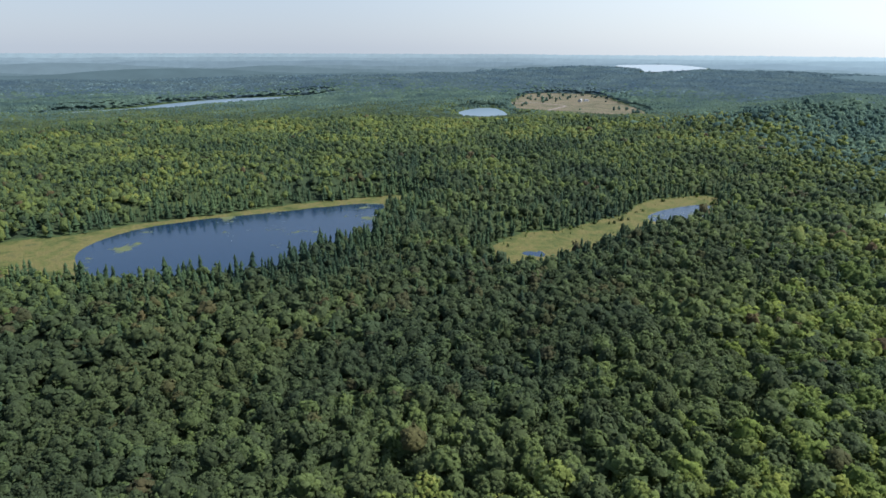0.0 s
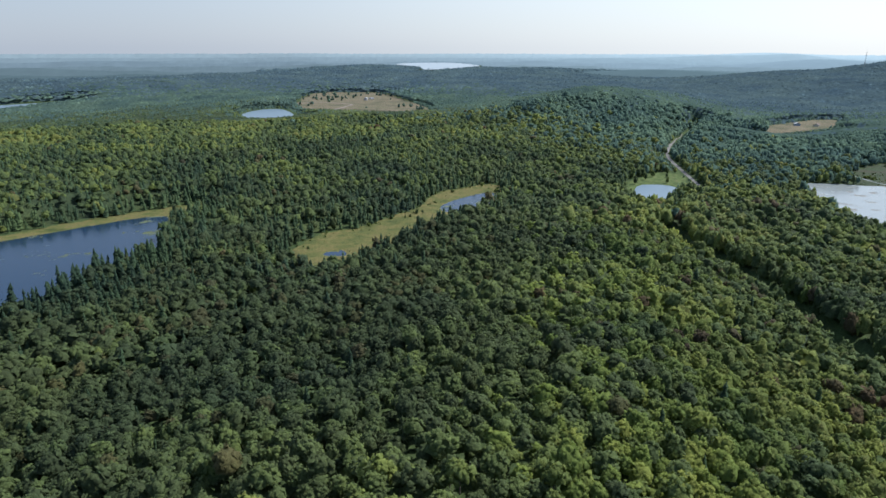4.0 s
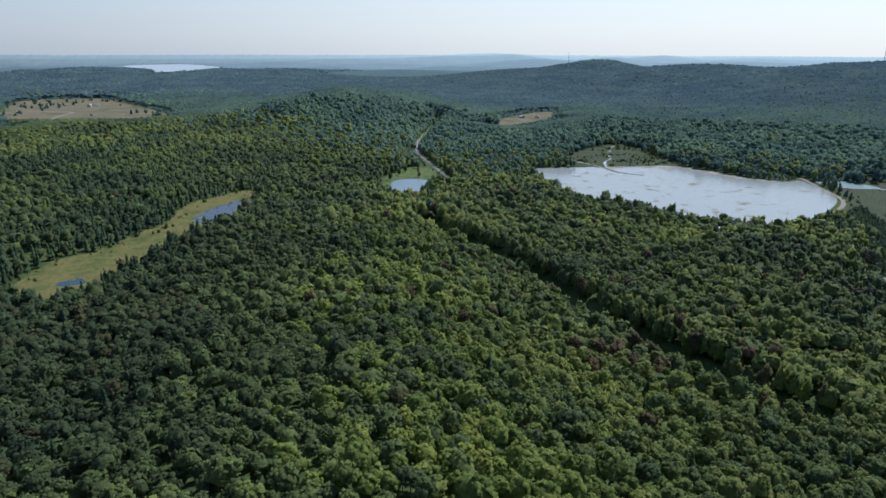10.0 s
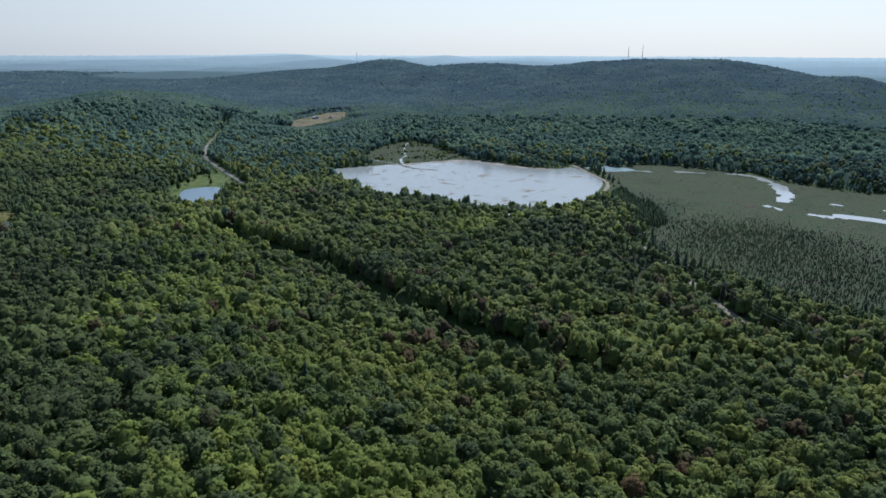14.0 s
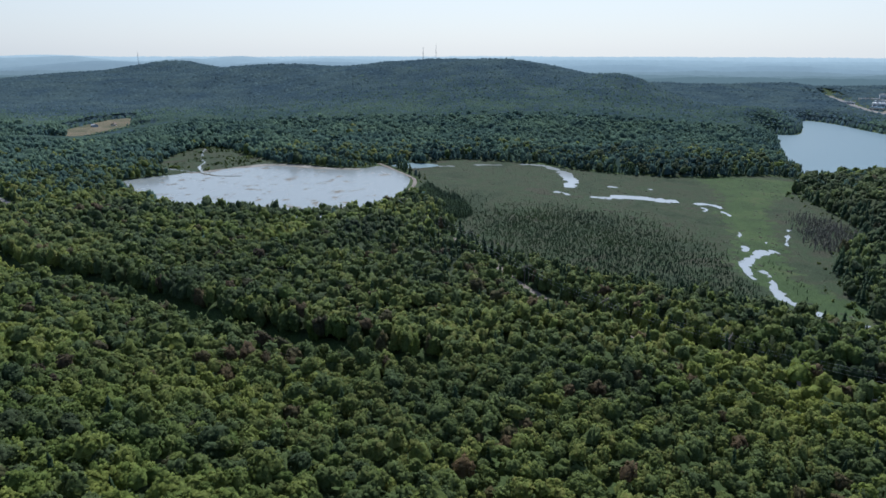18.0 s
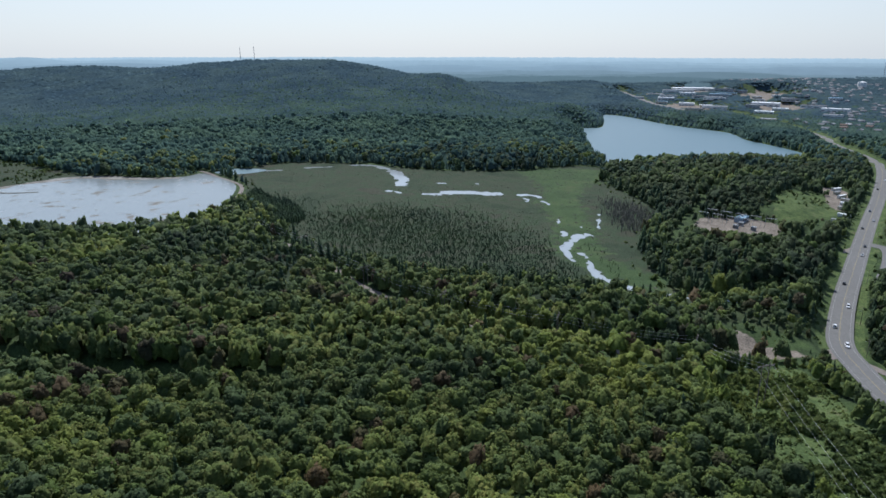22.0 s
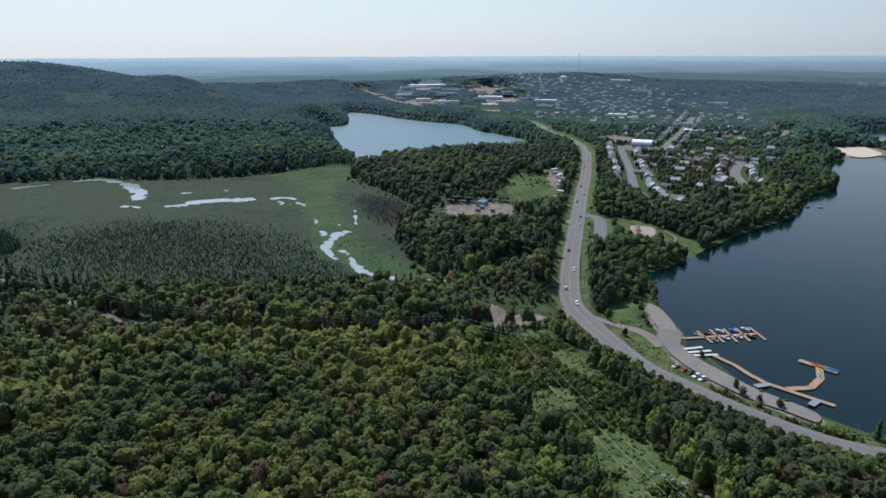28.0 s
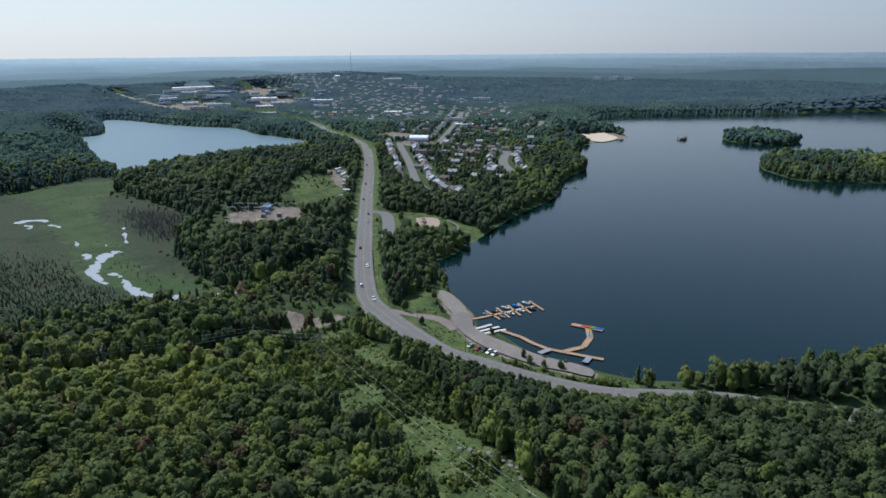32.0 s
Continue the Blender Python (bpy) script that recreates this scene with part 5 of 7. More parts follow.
LAKE_GAP = [(17.5, -2.3, 5.0)]
# each farther bank glows paler, to paint in thicker haze
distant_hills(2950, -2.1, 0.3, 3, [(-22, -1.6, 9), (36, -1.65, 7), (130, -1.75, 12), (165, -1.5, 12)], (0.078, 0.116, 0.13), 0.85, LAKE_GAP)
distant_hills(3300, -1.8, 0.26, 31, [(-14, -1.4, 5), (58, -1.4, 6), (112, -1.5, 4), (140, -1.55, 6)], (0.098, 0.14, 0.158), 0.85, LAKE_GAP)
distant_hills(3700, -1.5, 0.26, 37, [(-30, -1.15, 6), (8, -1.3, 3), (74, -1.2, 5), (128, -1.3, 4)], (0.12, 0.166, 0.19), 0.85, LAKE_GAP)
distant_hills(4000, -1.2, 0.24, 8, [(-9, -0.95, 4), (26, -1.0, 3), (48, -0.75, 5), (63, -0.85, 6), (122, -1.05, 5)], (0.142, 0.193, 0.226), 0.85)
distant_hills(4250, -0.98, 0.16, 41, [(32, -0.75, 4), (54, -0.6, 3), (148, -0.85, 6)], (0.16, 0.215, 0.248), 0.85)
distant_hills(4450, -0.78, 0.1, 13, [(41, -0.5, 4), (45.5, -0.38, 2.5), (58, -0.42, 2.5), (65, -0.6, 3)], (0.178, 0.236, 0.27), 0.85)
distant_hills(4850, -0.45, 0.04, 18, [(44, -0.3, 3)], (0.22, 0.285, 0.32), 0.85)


# ---- sedge ----
def sedge():
    n = 3500
    x, y = rng.uniform(360, 900, n), rng.uniform(-210, 270, n)
    keep = (to_line(MARSH, x, y, True) < -2) & (vnoise(x, y, 40, 71) > -0.2)
    for level, half, line in STREAMS:
        keep &= to_line(line, x, y) > half + 2
    x, y = x[keep], y[keep]
    wide = rng.uniform(1.5, 4.5, len(x))
    v, f, hue = scatter([far_crown(s + 30) for s in range(3)], x, y, land(x, y) - 0.3, wide, wide * 0.1 + 0.4, wide * 0.1 + 0.5)
    look = surface("sedge", (0.036, 0.05, 0.027), (0.05, 0.062, 0.033), 0.4, 0.95, big=(0.046, 0.046, 0.03), big_scale=0.03, per="island", per_amount=0.15)
    tagged(new("sedge", mesh_from("sedge", v, f, look)), "brown-green sedge tussocks over the marsh", "grass", kind="stuff")


sedge()

# ---- tools for things ----
def part(name, bm, material, parent=None, label=""):
    """Links a bmesh as one mesh object under a thing or a part."""
    me = bpy.data.meshes.new(name)
    bm.to_mesh(me)
    bm.free()
    me.materials.append(material)
    ob = new(name, me)
    ob.parent = parent
    return tagged(ob, label)


def thing(name, label, category, group=""):
    return tagged(new(name), label, category, group)


def box(bm, x, y, z, sx, sy, sz, turn=0.0):
    """A box that stands on z, turned about its middle."""
    bmesh.ops.create_cube(bm, size=1.0, matrix=pose(x, y, z + sz / 2, 0, 0, turn) @ Matrix.Diagonal((sx, sy, sz, 1)))
    return bm


def rod(bm, a, b, r, sides=6, r2=None):
    a, b = Vector(a), Vector(b)
    m = Matrix.Translation((a + b) / 2) @ (b - a).to_track_quat("Z", "Y").to_matrix().to_4x4()
    bmesh.ops.create_cone(bm, cap_ends=True, segments=sides, radius1=r, radius2=r if r2 is None else r2, depth=(b - a).length, matrix=m)
    return bm


def solid(bm, points, faces):
    vs = [bm.verts.new(p) for p in points]
    for f in faces:
        bm.faces.new([vs[i] for i in f])
    bmesh.ops.recalc_face_normals(bm, faces=bm.faces)
    return bm


def loft(bm, rings, caps=True):
    """A skin over rings of points, each with the same number."""
    rows = [[bm.verts.new(p) for p in ring] for ring in rings]
    n = len(rows[0])
    for a, b in zip(rows, rows[1:]):
        for i in range(n):
            bm.faces.new((a[i], a[(i + 1) % n], b[(i + 1) % n], b[i]))
    if caps:
        bm.faces.new(rows[0])
        bm.faces.new(rows[-1])
    bmesh.ops.recalc_face_normals(bm, faces=bm.faces)
    return bm


def height(x, y):
    return float(land(np.array([x]), np.array([y]))[0])


def plain(name, colour, rough=0.7, metal=0.0, scale=2.0, spread=0.15, per=None):
    return surface(name, tuple(c * (1 - spread) for c in colour), tuple(min(c * (1 + spread), 0.9) for c in colour), scale, rough, metal, per=per, per_amount=0.2)


WHITE, CREAM, GREY_WALL, BLUE_WALL, TAN = (plain(n, c) for n, c in (("white_siding", (0.7, 0.7, 0.68)), ("cream_siding", (0.55, 0.5, 0.4)), ("grey_siding", (0.35, 0.36, 0.37)), ("blue_siding", (0.25, 0.32, 0.4)), ("tan_brick", (0.3, 0.25, 0.21))))
ROOF_GREY, ROOF_BROWN, ROOF_LIGHT, ROOF_WHITE, ROOF_BLUE = (plain(n, c, 0.85) for n, c in (("grey_shingles", (0.16, 0.165, 0.175)), ("brown_shingles", (0.13, 0.095, 0.08)), ("pale_shingles", (0.3, 0.31, 0.32)), ("white_roofing", (0.72, 0.73, 0.73)), ("blue_steel_roof", (0.22, 0.33, 0.42))))
GLASS = surface("dark_window_glass", (0.02, 0.025, 0.03), (0.03, 0.035, 0.04), 1.0, 0.08, specular=0.6)
DECK = surface("orange_cedar_decking", (0.27, 0.165, 0.095), (0.40, 0.265, 0.165), 0.9, 0.8, bump=0.01)
PALE_DECK = surface("weathered_pale_decking", (0.42, 0.41, 0.38), (0.58, 0.57, 0.53), 0.9, 0.8)
STEEL = surface("galvanised_steel", (0.32, 0.33, 0.34), (0.48, 0.49, 0.50), 2.0, 0.45, 0.8)
FLOAT = plain("black_float_plastic", (0.03, 0.03, 0.032), 0.6)
RUBBER = plain("tyre_rubber", (0.025, 0.025, 0.025), 0.85)
POLE = surface("grey_pole_wood", (0.12, 0.10, 0.085), (0.22, 0.19, 0.165), 2.0, 0.9)
WIRE = plain("aluminium_wire", (0.5, 0.5, 0.5), 0.4, 0.7)
ROCK = surface("lichened_rock", (0.11, 0.105, 0.10), (0.24, 0.23, 0.215), 0.8, 0.95, bump=0.1)
RED, GREEN, BLUE, YELLOW_PLASTIC, ORANGE = (plain(n, c, 0.4) for n, c in (("red_plastic", (0.65, 0.06, 0.04)), ("green_plastic", (0.12, 0.5, 0.08)), ("blue_plastic", (0.05, 0.2, 0.6)), ("yellow_plastic", (0.7, 0.5, 0.05)), ("orange_plastic", (0.7, 0.25, 0.04))))
CAR_PAINTS = [plain(n, c, 0.3, 0.2) for n, c in (("black_car_paint", (0.02, 0.02, 0.022)), ("white_car_paint", (0.75, 0.75, 0.75)), ("silver_car_paint", (0.4, 0.41, 0.42)), ("red_car_paint", (0.3, 0.03, 0.03)), ("blue_car_paint", (0.05, 0.09, 0.2)))]


# ---- single trees ----
def tree_kinds():
    made = []
    for k in range(9):
        root = thing("broadleaf_tree", "leafy green broadleaf tree with a rounded crown", "tree", "trees on the ridge")
        v, f = tufted_crown(k, 66, 5, 1, 10, 50, 0.04)
        crown = new("crown", mesh_from("crown", v, f, LEAF, False, np.full(len(v), (k * 0.37) % 1.0)))
        crown.parent = root
        bm = rod(bmesh.new(), (0, 0, -0.6), (0.0, 0.0, 0.25), 0.022, 7, 0.014)
        for a in range(4):
            rod(bm, (0, 0, 0.05), (0.22 * math.cos(a * 1.7 + k), 0.22 * math.sin(a * 1.7 + k), 0.5), 0.011, 5, 0.004)
        part("trunk", bm, BARK, root, "grey-brown trunk with forked limbs")
        made.append(root)
    return made


TREES = tree_kinds()
used = set()


def plant(k, x, y, z, wide, high, deep):
    src = TREES[k % 9]
    m = Matrix.Translation((x, y, z + high - deep)) @ Matrix.Rotation(k * 2.4, 4, "Z")
    if k % 9 not in used:
        used.add(k % 9)
        ob = src
    else:
        ob = copy_thing(src, m)
    ob.matrix_basis = m @ Matrix.Diagonal((wide, wide, deep, 1))
    return ob


for k, (x, y, z, wide, high, deep) in enumerate(singles):
    plant(k, x, y, z, wide, high, deep)
for k, (x, y, wide, high) in enumerate(((283, -216, 5, 7), (262, -212, 4, 5), (196, -224, 3.5, 6), (190, -222, 4, 5), (183, -225, 3, 4), (176, -229, 4, 5), (447, -340, 6, 8), (455, -347, 5, 7), (436, -336, 4, 5), (400, -352, 6, 8), (388, -340, 7, 9), (430, -375, 6, 7))):
    tagged(plant(500 + k, x, y, height(x, y), wide, high, high * 0.93), "young leafy tree on mown grass", group="trees on the lawns")
for k, (x, y, wide, high) in enumerate(((427, 606, 6, 10), (452, 622, 5, 9), (470, 634, 6, 9), (497, 645, 7, 10), (470, 606, 4, 6), (463, 598, 4, 7), (484, 626, 4, 6))):
    tagged(plant(540 + k, x, y, height(x, y), wide, high, high * 0.93), "leafy tree on the lawn beside a small pond", group="trees on the lawns")


# ---- houses ----
def house_kind(w, d, h, pitch, wall, roof, wall_word, roof_word, full=True):
    """A gabled bungalow: walls, two roof slopes, door, windows with frames, chimney."""
    root = thing("house", wall_word + " house with a " + roof_word + " gable roof", "house", "houses of the town")
    bm = solid(bmesh.new(), [(-w / 2, -d / 2, -1), (w / 2, -d / 2, -1), (w / 2, d / 2, -1), (-w / 2, d / 2, -1), (-w / 2, -d / 2, h), (w / 2, -d / 2, h), (w / 2, d / 2, h), (-w / 2, d / 2, h), (-w / 2, 0, h + pitch), (w / 2, 0, h + pitch)],
               [(0, 1, 2, 3), (0, 1, 5, 4), (2, 3, 7, 6), (1, 2, 6, 9, 5), (3, 0, 4, 8, 7), (4, 5, 9, 8), (6, 7, 8, 9)])
    part("wall", bm, wall, root)
    bm = bmesh.new()
    o, t = 0.5, 0.18
    for s in (-1, 1):
        e = s * (d / 2 + o)
        drop = pitch * o / (d / 2)
        solid(bm, [(-w / 2 - o, e, h - drop), (w / 2 + o, e, h - drop), (w / 2 + o, 0, h + pitch), (-w / 2 - o, 0, h + pitch), (-w / 2 - o, e, h - drop + t), (w / 2 + o, e, h - drop + t), (w / 2 + o, 0, h + pitch + t), (-w / 2 - o, 0, h + pitch + t)],
              [(0, 1, 2, 3), (4, 5, 6, 7), (0, 1, 5, 4), (2, 3, 7, 6), (1, 2, 6, 5), (3, 0, 4, 7)])
    part("roof", bm, roof, root)
    for s in (-1, 1):
        for x in ((-w * 0.3, w * 0.3) if full else (0.0,)):
            frame_ob = part("window", box(bmesh.new(), x, s * d / 2, 1.0, 1.9, 0.12, 1.3), WHITE, root)
            part("pane", box(bmesh.new(), x, s * (d / 2 + 0.03), 1.1, 1.65, 0.12, 1.1), GLASS, frame_ob)
    if full:
        part("door", box(bmesh.new(), 0.4, -d / 2, 0.0, 0.95, 0.14, 2.05), ROOF_BROWN, root)
        part("chimney", box(bmesh.new(), w * 0.22, d * 0.15, h, 0.7, 0.7, pitch + 0.8), TAN, root)
    return root


KINDS = [house_kind(11, 8, 3.0, 2.0, WHITE, ROOF_GREY, "white-sided", "grey shingle"), house_kind(12, 8.5, 3.0, 2.2, CREAM, ROOF_BROWN, "cream-sided", "brown shingle"), house_kind(10, 8, 5.4, 2.4, GREY_WALL, ROOF_LIGHT, "grey-sided two-storey", "pale shingle"),
         house_kind(12, 9, 3.1, 2.0, BLUE_WALL, ROOF_LIGHT, "blue-sided", "pale shingle"), house_kind(13, 8, 3.0, 1.8, TAN, ROOF_GREY, "tan brick", "grey shingle")]
FAR_KINDS = [house_kind(11, 8, 4.2, 2.2, GREY_WALL, ROOF_LIGHT, "grey-sided", "pale shingle", False), house_kind(11, 8, 4.0, 2.2, CREAM, ROOF_GREY, "cream-sided", "grey shingle", False), house_kind(13, 9, 4.0, 2.0, WHITE, ROOF_GREY, "white-sided", "grey shingle", False), house_kind(12, 10, 5.0, 2.0, TAN, ROOF_BROWN, "tan brick", "brown shingle", False)]
hx, hy = np.array([h[0] for h in HOUSES]), np.array([h[1] for h in HOUSES])
hz = land(hx, hy)
clear = np.full(len(hx), 99.0)
for name, (half, level, line) in ROADS.items():
    clear = np.minimum(clear, to_line(line, hx, hy) - half)
for level, line in LOTS.values():
    clear = np.minimum(clear, to_line(line, hx, hy, True))
clear = np.minimum(clear, to_line(OUTLINES["lake"][1], hx, hy, True))
first = set()
SINGLE_HOUSES = 270
far_off = []
order = sorted(range(len(HOUSES)), key=lambda k: math.hypot(HOUSES[k][0], HOUSES[k][1]))
shown = 0
for k in order:
    x, y, turn = HOUSES[k]
    if clear[k] < 5:
        continue
    shown += 1
    if shown > SINGLE_HOUSES:
        far_off.append((x, y, hz[k], turn))
        continue
    kinds_here = KINDS if math.hypot(x, y) < 1150 else FAR_KINDS
    pick = int(rng.integers(0, len(kinds_here)))
    m = pose(x, y, hz[k] + 0.1, 0, 0, turn)
    key = (len(kinds_here), pick)
    if key not in first:
        first.add(key)
        kinds_here[pick].matrix_basis = m
    else:
        copy_thing(kinds_here[pick], m)


def far_houses():
    """The outskirts: houses too far off to tell apart."""
    a = np.array(far_off)
    for name, material, v, f in (("far_house_walls", GREY_WALL, [(-6, -4.5, 0), (6, -4.5, 0), (6, 4.5, 0), (-6, 4.5, 0), (-6, -4.5, 4.5), (6, -4.5, 4.5), (6, 4.5, 4.5), (-6, 4.5, 4.5)], [(0, 1, 5), (0, 5, 4), (1, 2, 6), (1, 6, 5), (2, 3, 7), (2, 7, 6), (3, 0, 4), (3, 4, 7)]),
                                 ("far_house_roofs", ROOF_GREY, [(-6.5, -5, 4.3), (6.5, -5, 4.3), (6.5, 5, 4.3), (-6.5, 5, 4.3), (-6.5, 0, 6.6), (6.5, 0, 6.6)], [(0, 1, 5), (0, 5, 4), (2, 3, 4), (2, 4, 5), (1, 2, 5), (3, 0, 4)])):
        v, f = np.array(v, float), np.array(f)
        t = np.radians(a[:, 3])[:, None]
        px, py = v[:, 0] * np.cos(t) - v[:, 1] * np.sin(t) + a[:, 0][:, None], v[:, 0] * np.sin(t) + v[:, 1] * np.cos(t) + a[:, 1][:, None]
        pz = v[:, 2] + a[:, 2][:, None]
        me = mesh_from(name, np.stack([px, py, pz], -1).reshape(-1, 3), (f[None] + (np.arange(len(a)) * len(v))[:, None, None]).reshape(-1, 3), material)
        tagged(new(name, me), "distant pale houses among trees at the edge of town", "houses", kind="stuff")


far_houses()


# ---- large buildings ----
def big_building(x, y, turn, w, d, h, wall, roof, label, bays=6, name="commercial_building", crown=0.0):
    """A long low building: walls, roof with a parapet or a vault, a band of windows, a loading door, rooftop units."""
    z = height(x, y)
    root = thing(name, label, "building")
    root.matrix_basis = pose(x, y, z, 0, 0, turn)
    part("wall", box(bmesh.new(), 0, 0, -2, w, d, h + 2), wall, root)
    if crown:
        rings = []
        for sx in (-w / 2 - 0.4, w / 2 + 0.4):
            rings.append([(sx, (d / 2 + 0.5) * math.cos(a), h + crown * math.sin(a)) for a in np.linspace(0, math.pi, 9)])
        part("roof", loft(bmesh.new(), rings), roof, root)
    else:
        bm = box(bmesh.new(), 0, 0, h + 0.01, w + 0.5, d + 0.5, 0.25)
        for sx, sy, lx, ly in ((0, d / 2, w + 0.6, 0.35), (0, -d / 2, w + 0.6, 0.35), (w / 2, 0, 0.35, d - 0.4), (-w / 2, 0, 0.35, d - 0.4)):
            box(bm, sx, sy, h + 0.2, lx, ly, 0.6)
        part("roof", bm, roof, root)
        for k in range(2):
            part("rooftop_unit", box(bmesh.new(), w * (0.25 - 0.5 * k), d * 0.1, h + 0.26, 2.4, 2.0, 1.4), STEEL, root)
    for k in range(bays):
        for s in (-1, 1):
            part("window", box(bmesh.new(), (k + 0.5) * w / bays - w / 2, s * d / 2, 1.1, w / bays * 0.6, 0.2, 1.5), GLASS, root)
    part("door", box(bmesh.new(), w * 0.5, 0, 0, 0.2, 3.4, 3.2), STEEL, root)
    return root


big_building(832, -676, 42, 30, 24, 5.0, WHITE, ROOF_WHITE, "ice arena with a bright white vaulted roof beside a car park", 6, "arena", 4.5)
big_building(905, -845, 45, 34, 20, 4.5, WHITE, ROOF_WHITE, "low white flat-roofed school by a green field", 6, "school")
big_building(866, -866, 45, 22, 16, 4.0, WHITE, ROOF_WHITE, "small white flat-roofed school wing", 4, "school")
big_building(690, -592, 37, 60, 15, 6, TAN, ROOF_BROWN, "long brown-roofed brick apartment block among trees", 10, "apartment_block")
big_building(655, -622, -55, 46, 14, 6, TAN, ROOF_BROWN, "long brown-roofed brick apartment block among trees", 8, "apartment_block")
for x, y, turn, w, d, h, roof in ((2480, -930, 80, 150, 60, 9, ROOF_WHITE), (2380, -860, 80, 70, 40, 8, ROOF_LIGHT), (1760, -860, 60, 70, 36, 8, ROOF_WHITE), (1700, -700, 70, 60, 30, 7, ROOF_LIGHT), (1790, -660, 70, 40, 24, 7, ROOF_WHITE), (1860, -760, 60, 50, 26, 7, ROOF_LIGHT), (1640, -840, 60, 36, 22, 6, ROOF_WHITE),
                                  (1960, -820, 60, 60, 30, 8, ROOF_BLUE), (2060, -760, 70, 46, 28, 7, ROOF_WHITE), (2200, -760, 75, 60, 30, 8, ROOF_LIGHT), (1560, -930, 50, 60, 26, 7, ROOF_WHITE), (1480, -880, 50, 40, 22, 6, ROOF_LIGHT), (1900, -640, 75, 44, 24, 6, ROOF_WHITE), (2000, -680, 75, 50, 24, 6, ROOF_LIGHT),
                                  (2700, -480, 80, 120, 40, 9, ROOF_WHITE), (2600, -360, 80, 90, 36, 8, ROOF_WHITE), (1200, -900, 50, 40, 22, 7, ROOF_WHITE), (1600, -1280, 50, 60, 24, 8, ROOF_LIGHT), (2000, -1500, 50, 70, 30, 9, ROOF_WHITE), (1350, -1330, 45, 50, 24, 8, ROOF_LIGHT), (1010, -920, 45, 36, 18, 6, ROOF_LIGHT)):
    big_building(x, y, turn, w, d, h, WHITE if roof != ROOF_BLUE else GREY_WALL, roof, {"white_roofing": "large white flat-roofed store in a paved lot", "blue_steel_roof": "blue-roofed warehouse in the business district"}.get(roof.name, "pale-roofed commercial block in the business district"), 5)
stores = []
while len(stores) < 20:
    x, y = lot_rng.uniform(1420, 2300), lot_rng.uniform(-1080, -590)
    if to_line(COMMERCE, np.array([x]), np.array([y]), True)[0] < -25 and all(math.hypot(x - a, y - b) > 75 for a, b in stores):
        stores.append((x, y))
for k, (x, y) in enumerate(stores):
    roof, word = ((ROOF_WHITE, "white flat-roofed"), (ROOF_LIGHT, "pale flat-roofed"), (ROOF_GREY, "grey flat-roofed"), (ROOF_LIGHT, "pale flat-roofed"), (ROOF_BLUE, "blue-roofed"))[k % 5]
    big_building(x, y, 45 + lot_rng.uniform(0, 45), lot_rng.uniform(26, 60), lot_rng.uniform(16, 30), 5 + k % 3, (WHITE, CREAM, GREY_WALL)[k % 3], roof, word + " store in the business district", 4)
for x, y, turn in ((1570, -2180, 30), (1530, -2230, 30), (1490, -2270, 30)):
    big_building(x, y, turn, 30, 16, 24, WHITE, ROOF_WHITE, "pale high apartment slab above the woods", 8, "apartment_tower")
# farmstead and cottages in the woods
for x, y, turn, pick in ((395, 1830, 20, 0), (372, 1800, 60, 2), (1010, 905, 30, 1), (985, 925, 60, 3), (560, 800, 40, 4), (1010, -12, 20, 4), (990, -30, 70, 1), (600, 640, 30, 0), (640, 610, 70, 3)):
    copy_thing(KINDS[pick], pose(x, y, height(x, y) + 0.1, 0, 0, turn))


# ---- trailers and sheds beside the highway ----
def trailer_kind(wall, roof, label, w=11.0, d=3.2):
    root = thing("trailer_home", label, "trailer", "trailers in the roadside lot")
    part("wall", box(bmesh.new(), 0, 0, 0.5, w, d, 2.5), wall, root)
    part("roof", loft(bmesh.new(), [[(sx, -d / 2 - 0.1, 3.0), (sx, d / 2 + 0.1, 3.0), (sx, 0.0, 3.4)] for sx in (-w / 2 - 0.1, w / 2 + 0.1)]), roof, root)
    for x in (-3.4, 0.2, 3.4):
        part("window", box(bmesh.new(), x, -d / 2, 1.4, 1.4, 0.1, 0.8), GLASS, root)
    part("door", box(bmesh.new(), 1.8, -d / 2, 0.6, 0.8, 0.1, 1.95), ROOF_GREY, root)
    part("skirting", box(bmesh.new(), 0, 0, -0.4, w - 0.3, d - 0.3, 0.9), GREY_WALL, root)
    return root


trailers = [trailer_kind(WHITE, ROOF_WHITE, "white trailer home with a pale curved roof"), trailer_kind(CREAM, ROOF_LIGHT, "cream trailer home with a grey roof", 9.0, 3.0)]
for k, (x, y, turn) in enumerate(((694, -430, 110), (676, -420, 120), (657, -414, 115), (640, -408, 30), (622, -398, 40), (604, -384, 35), (575, -368, 35), (556, -350, 40), (530, -330, 40))):
    m = pose(x, y, height(x, y) + 0.05, 0, 0, turn)
    if k < 2:
        trailers[k].matrix_basis = m
    else:
        copy_thing(trailers[k % 2], m)


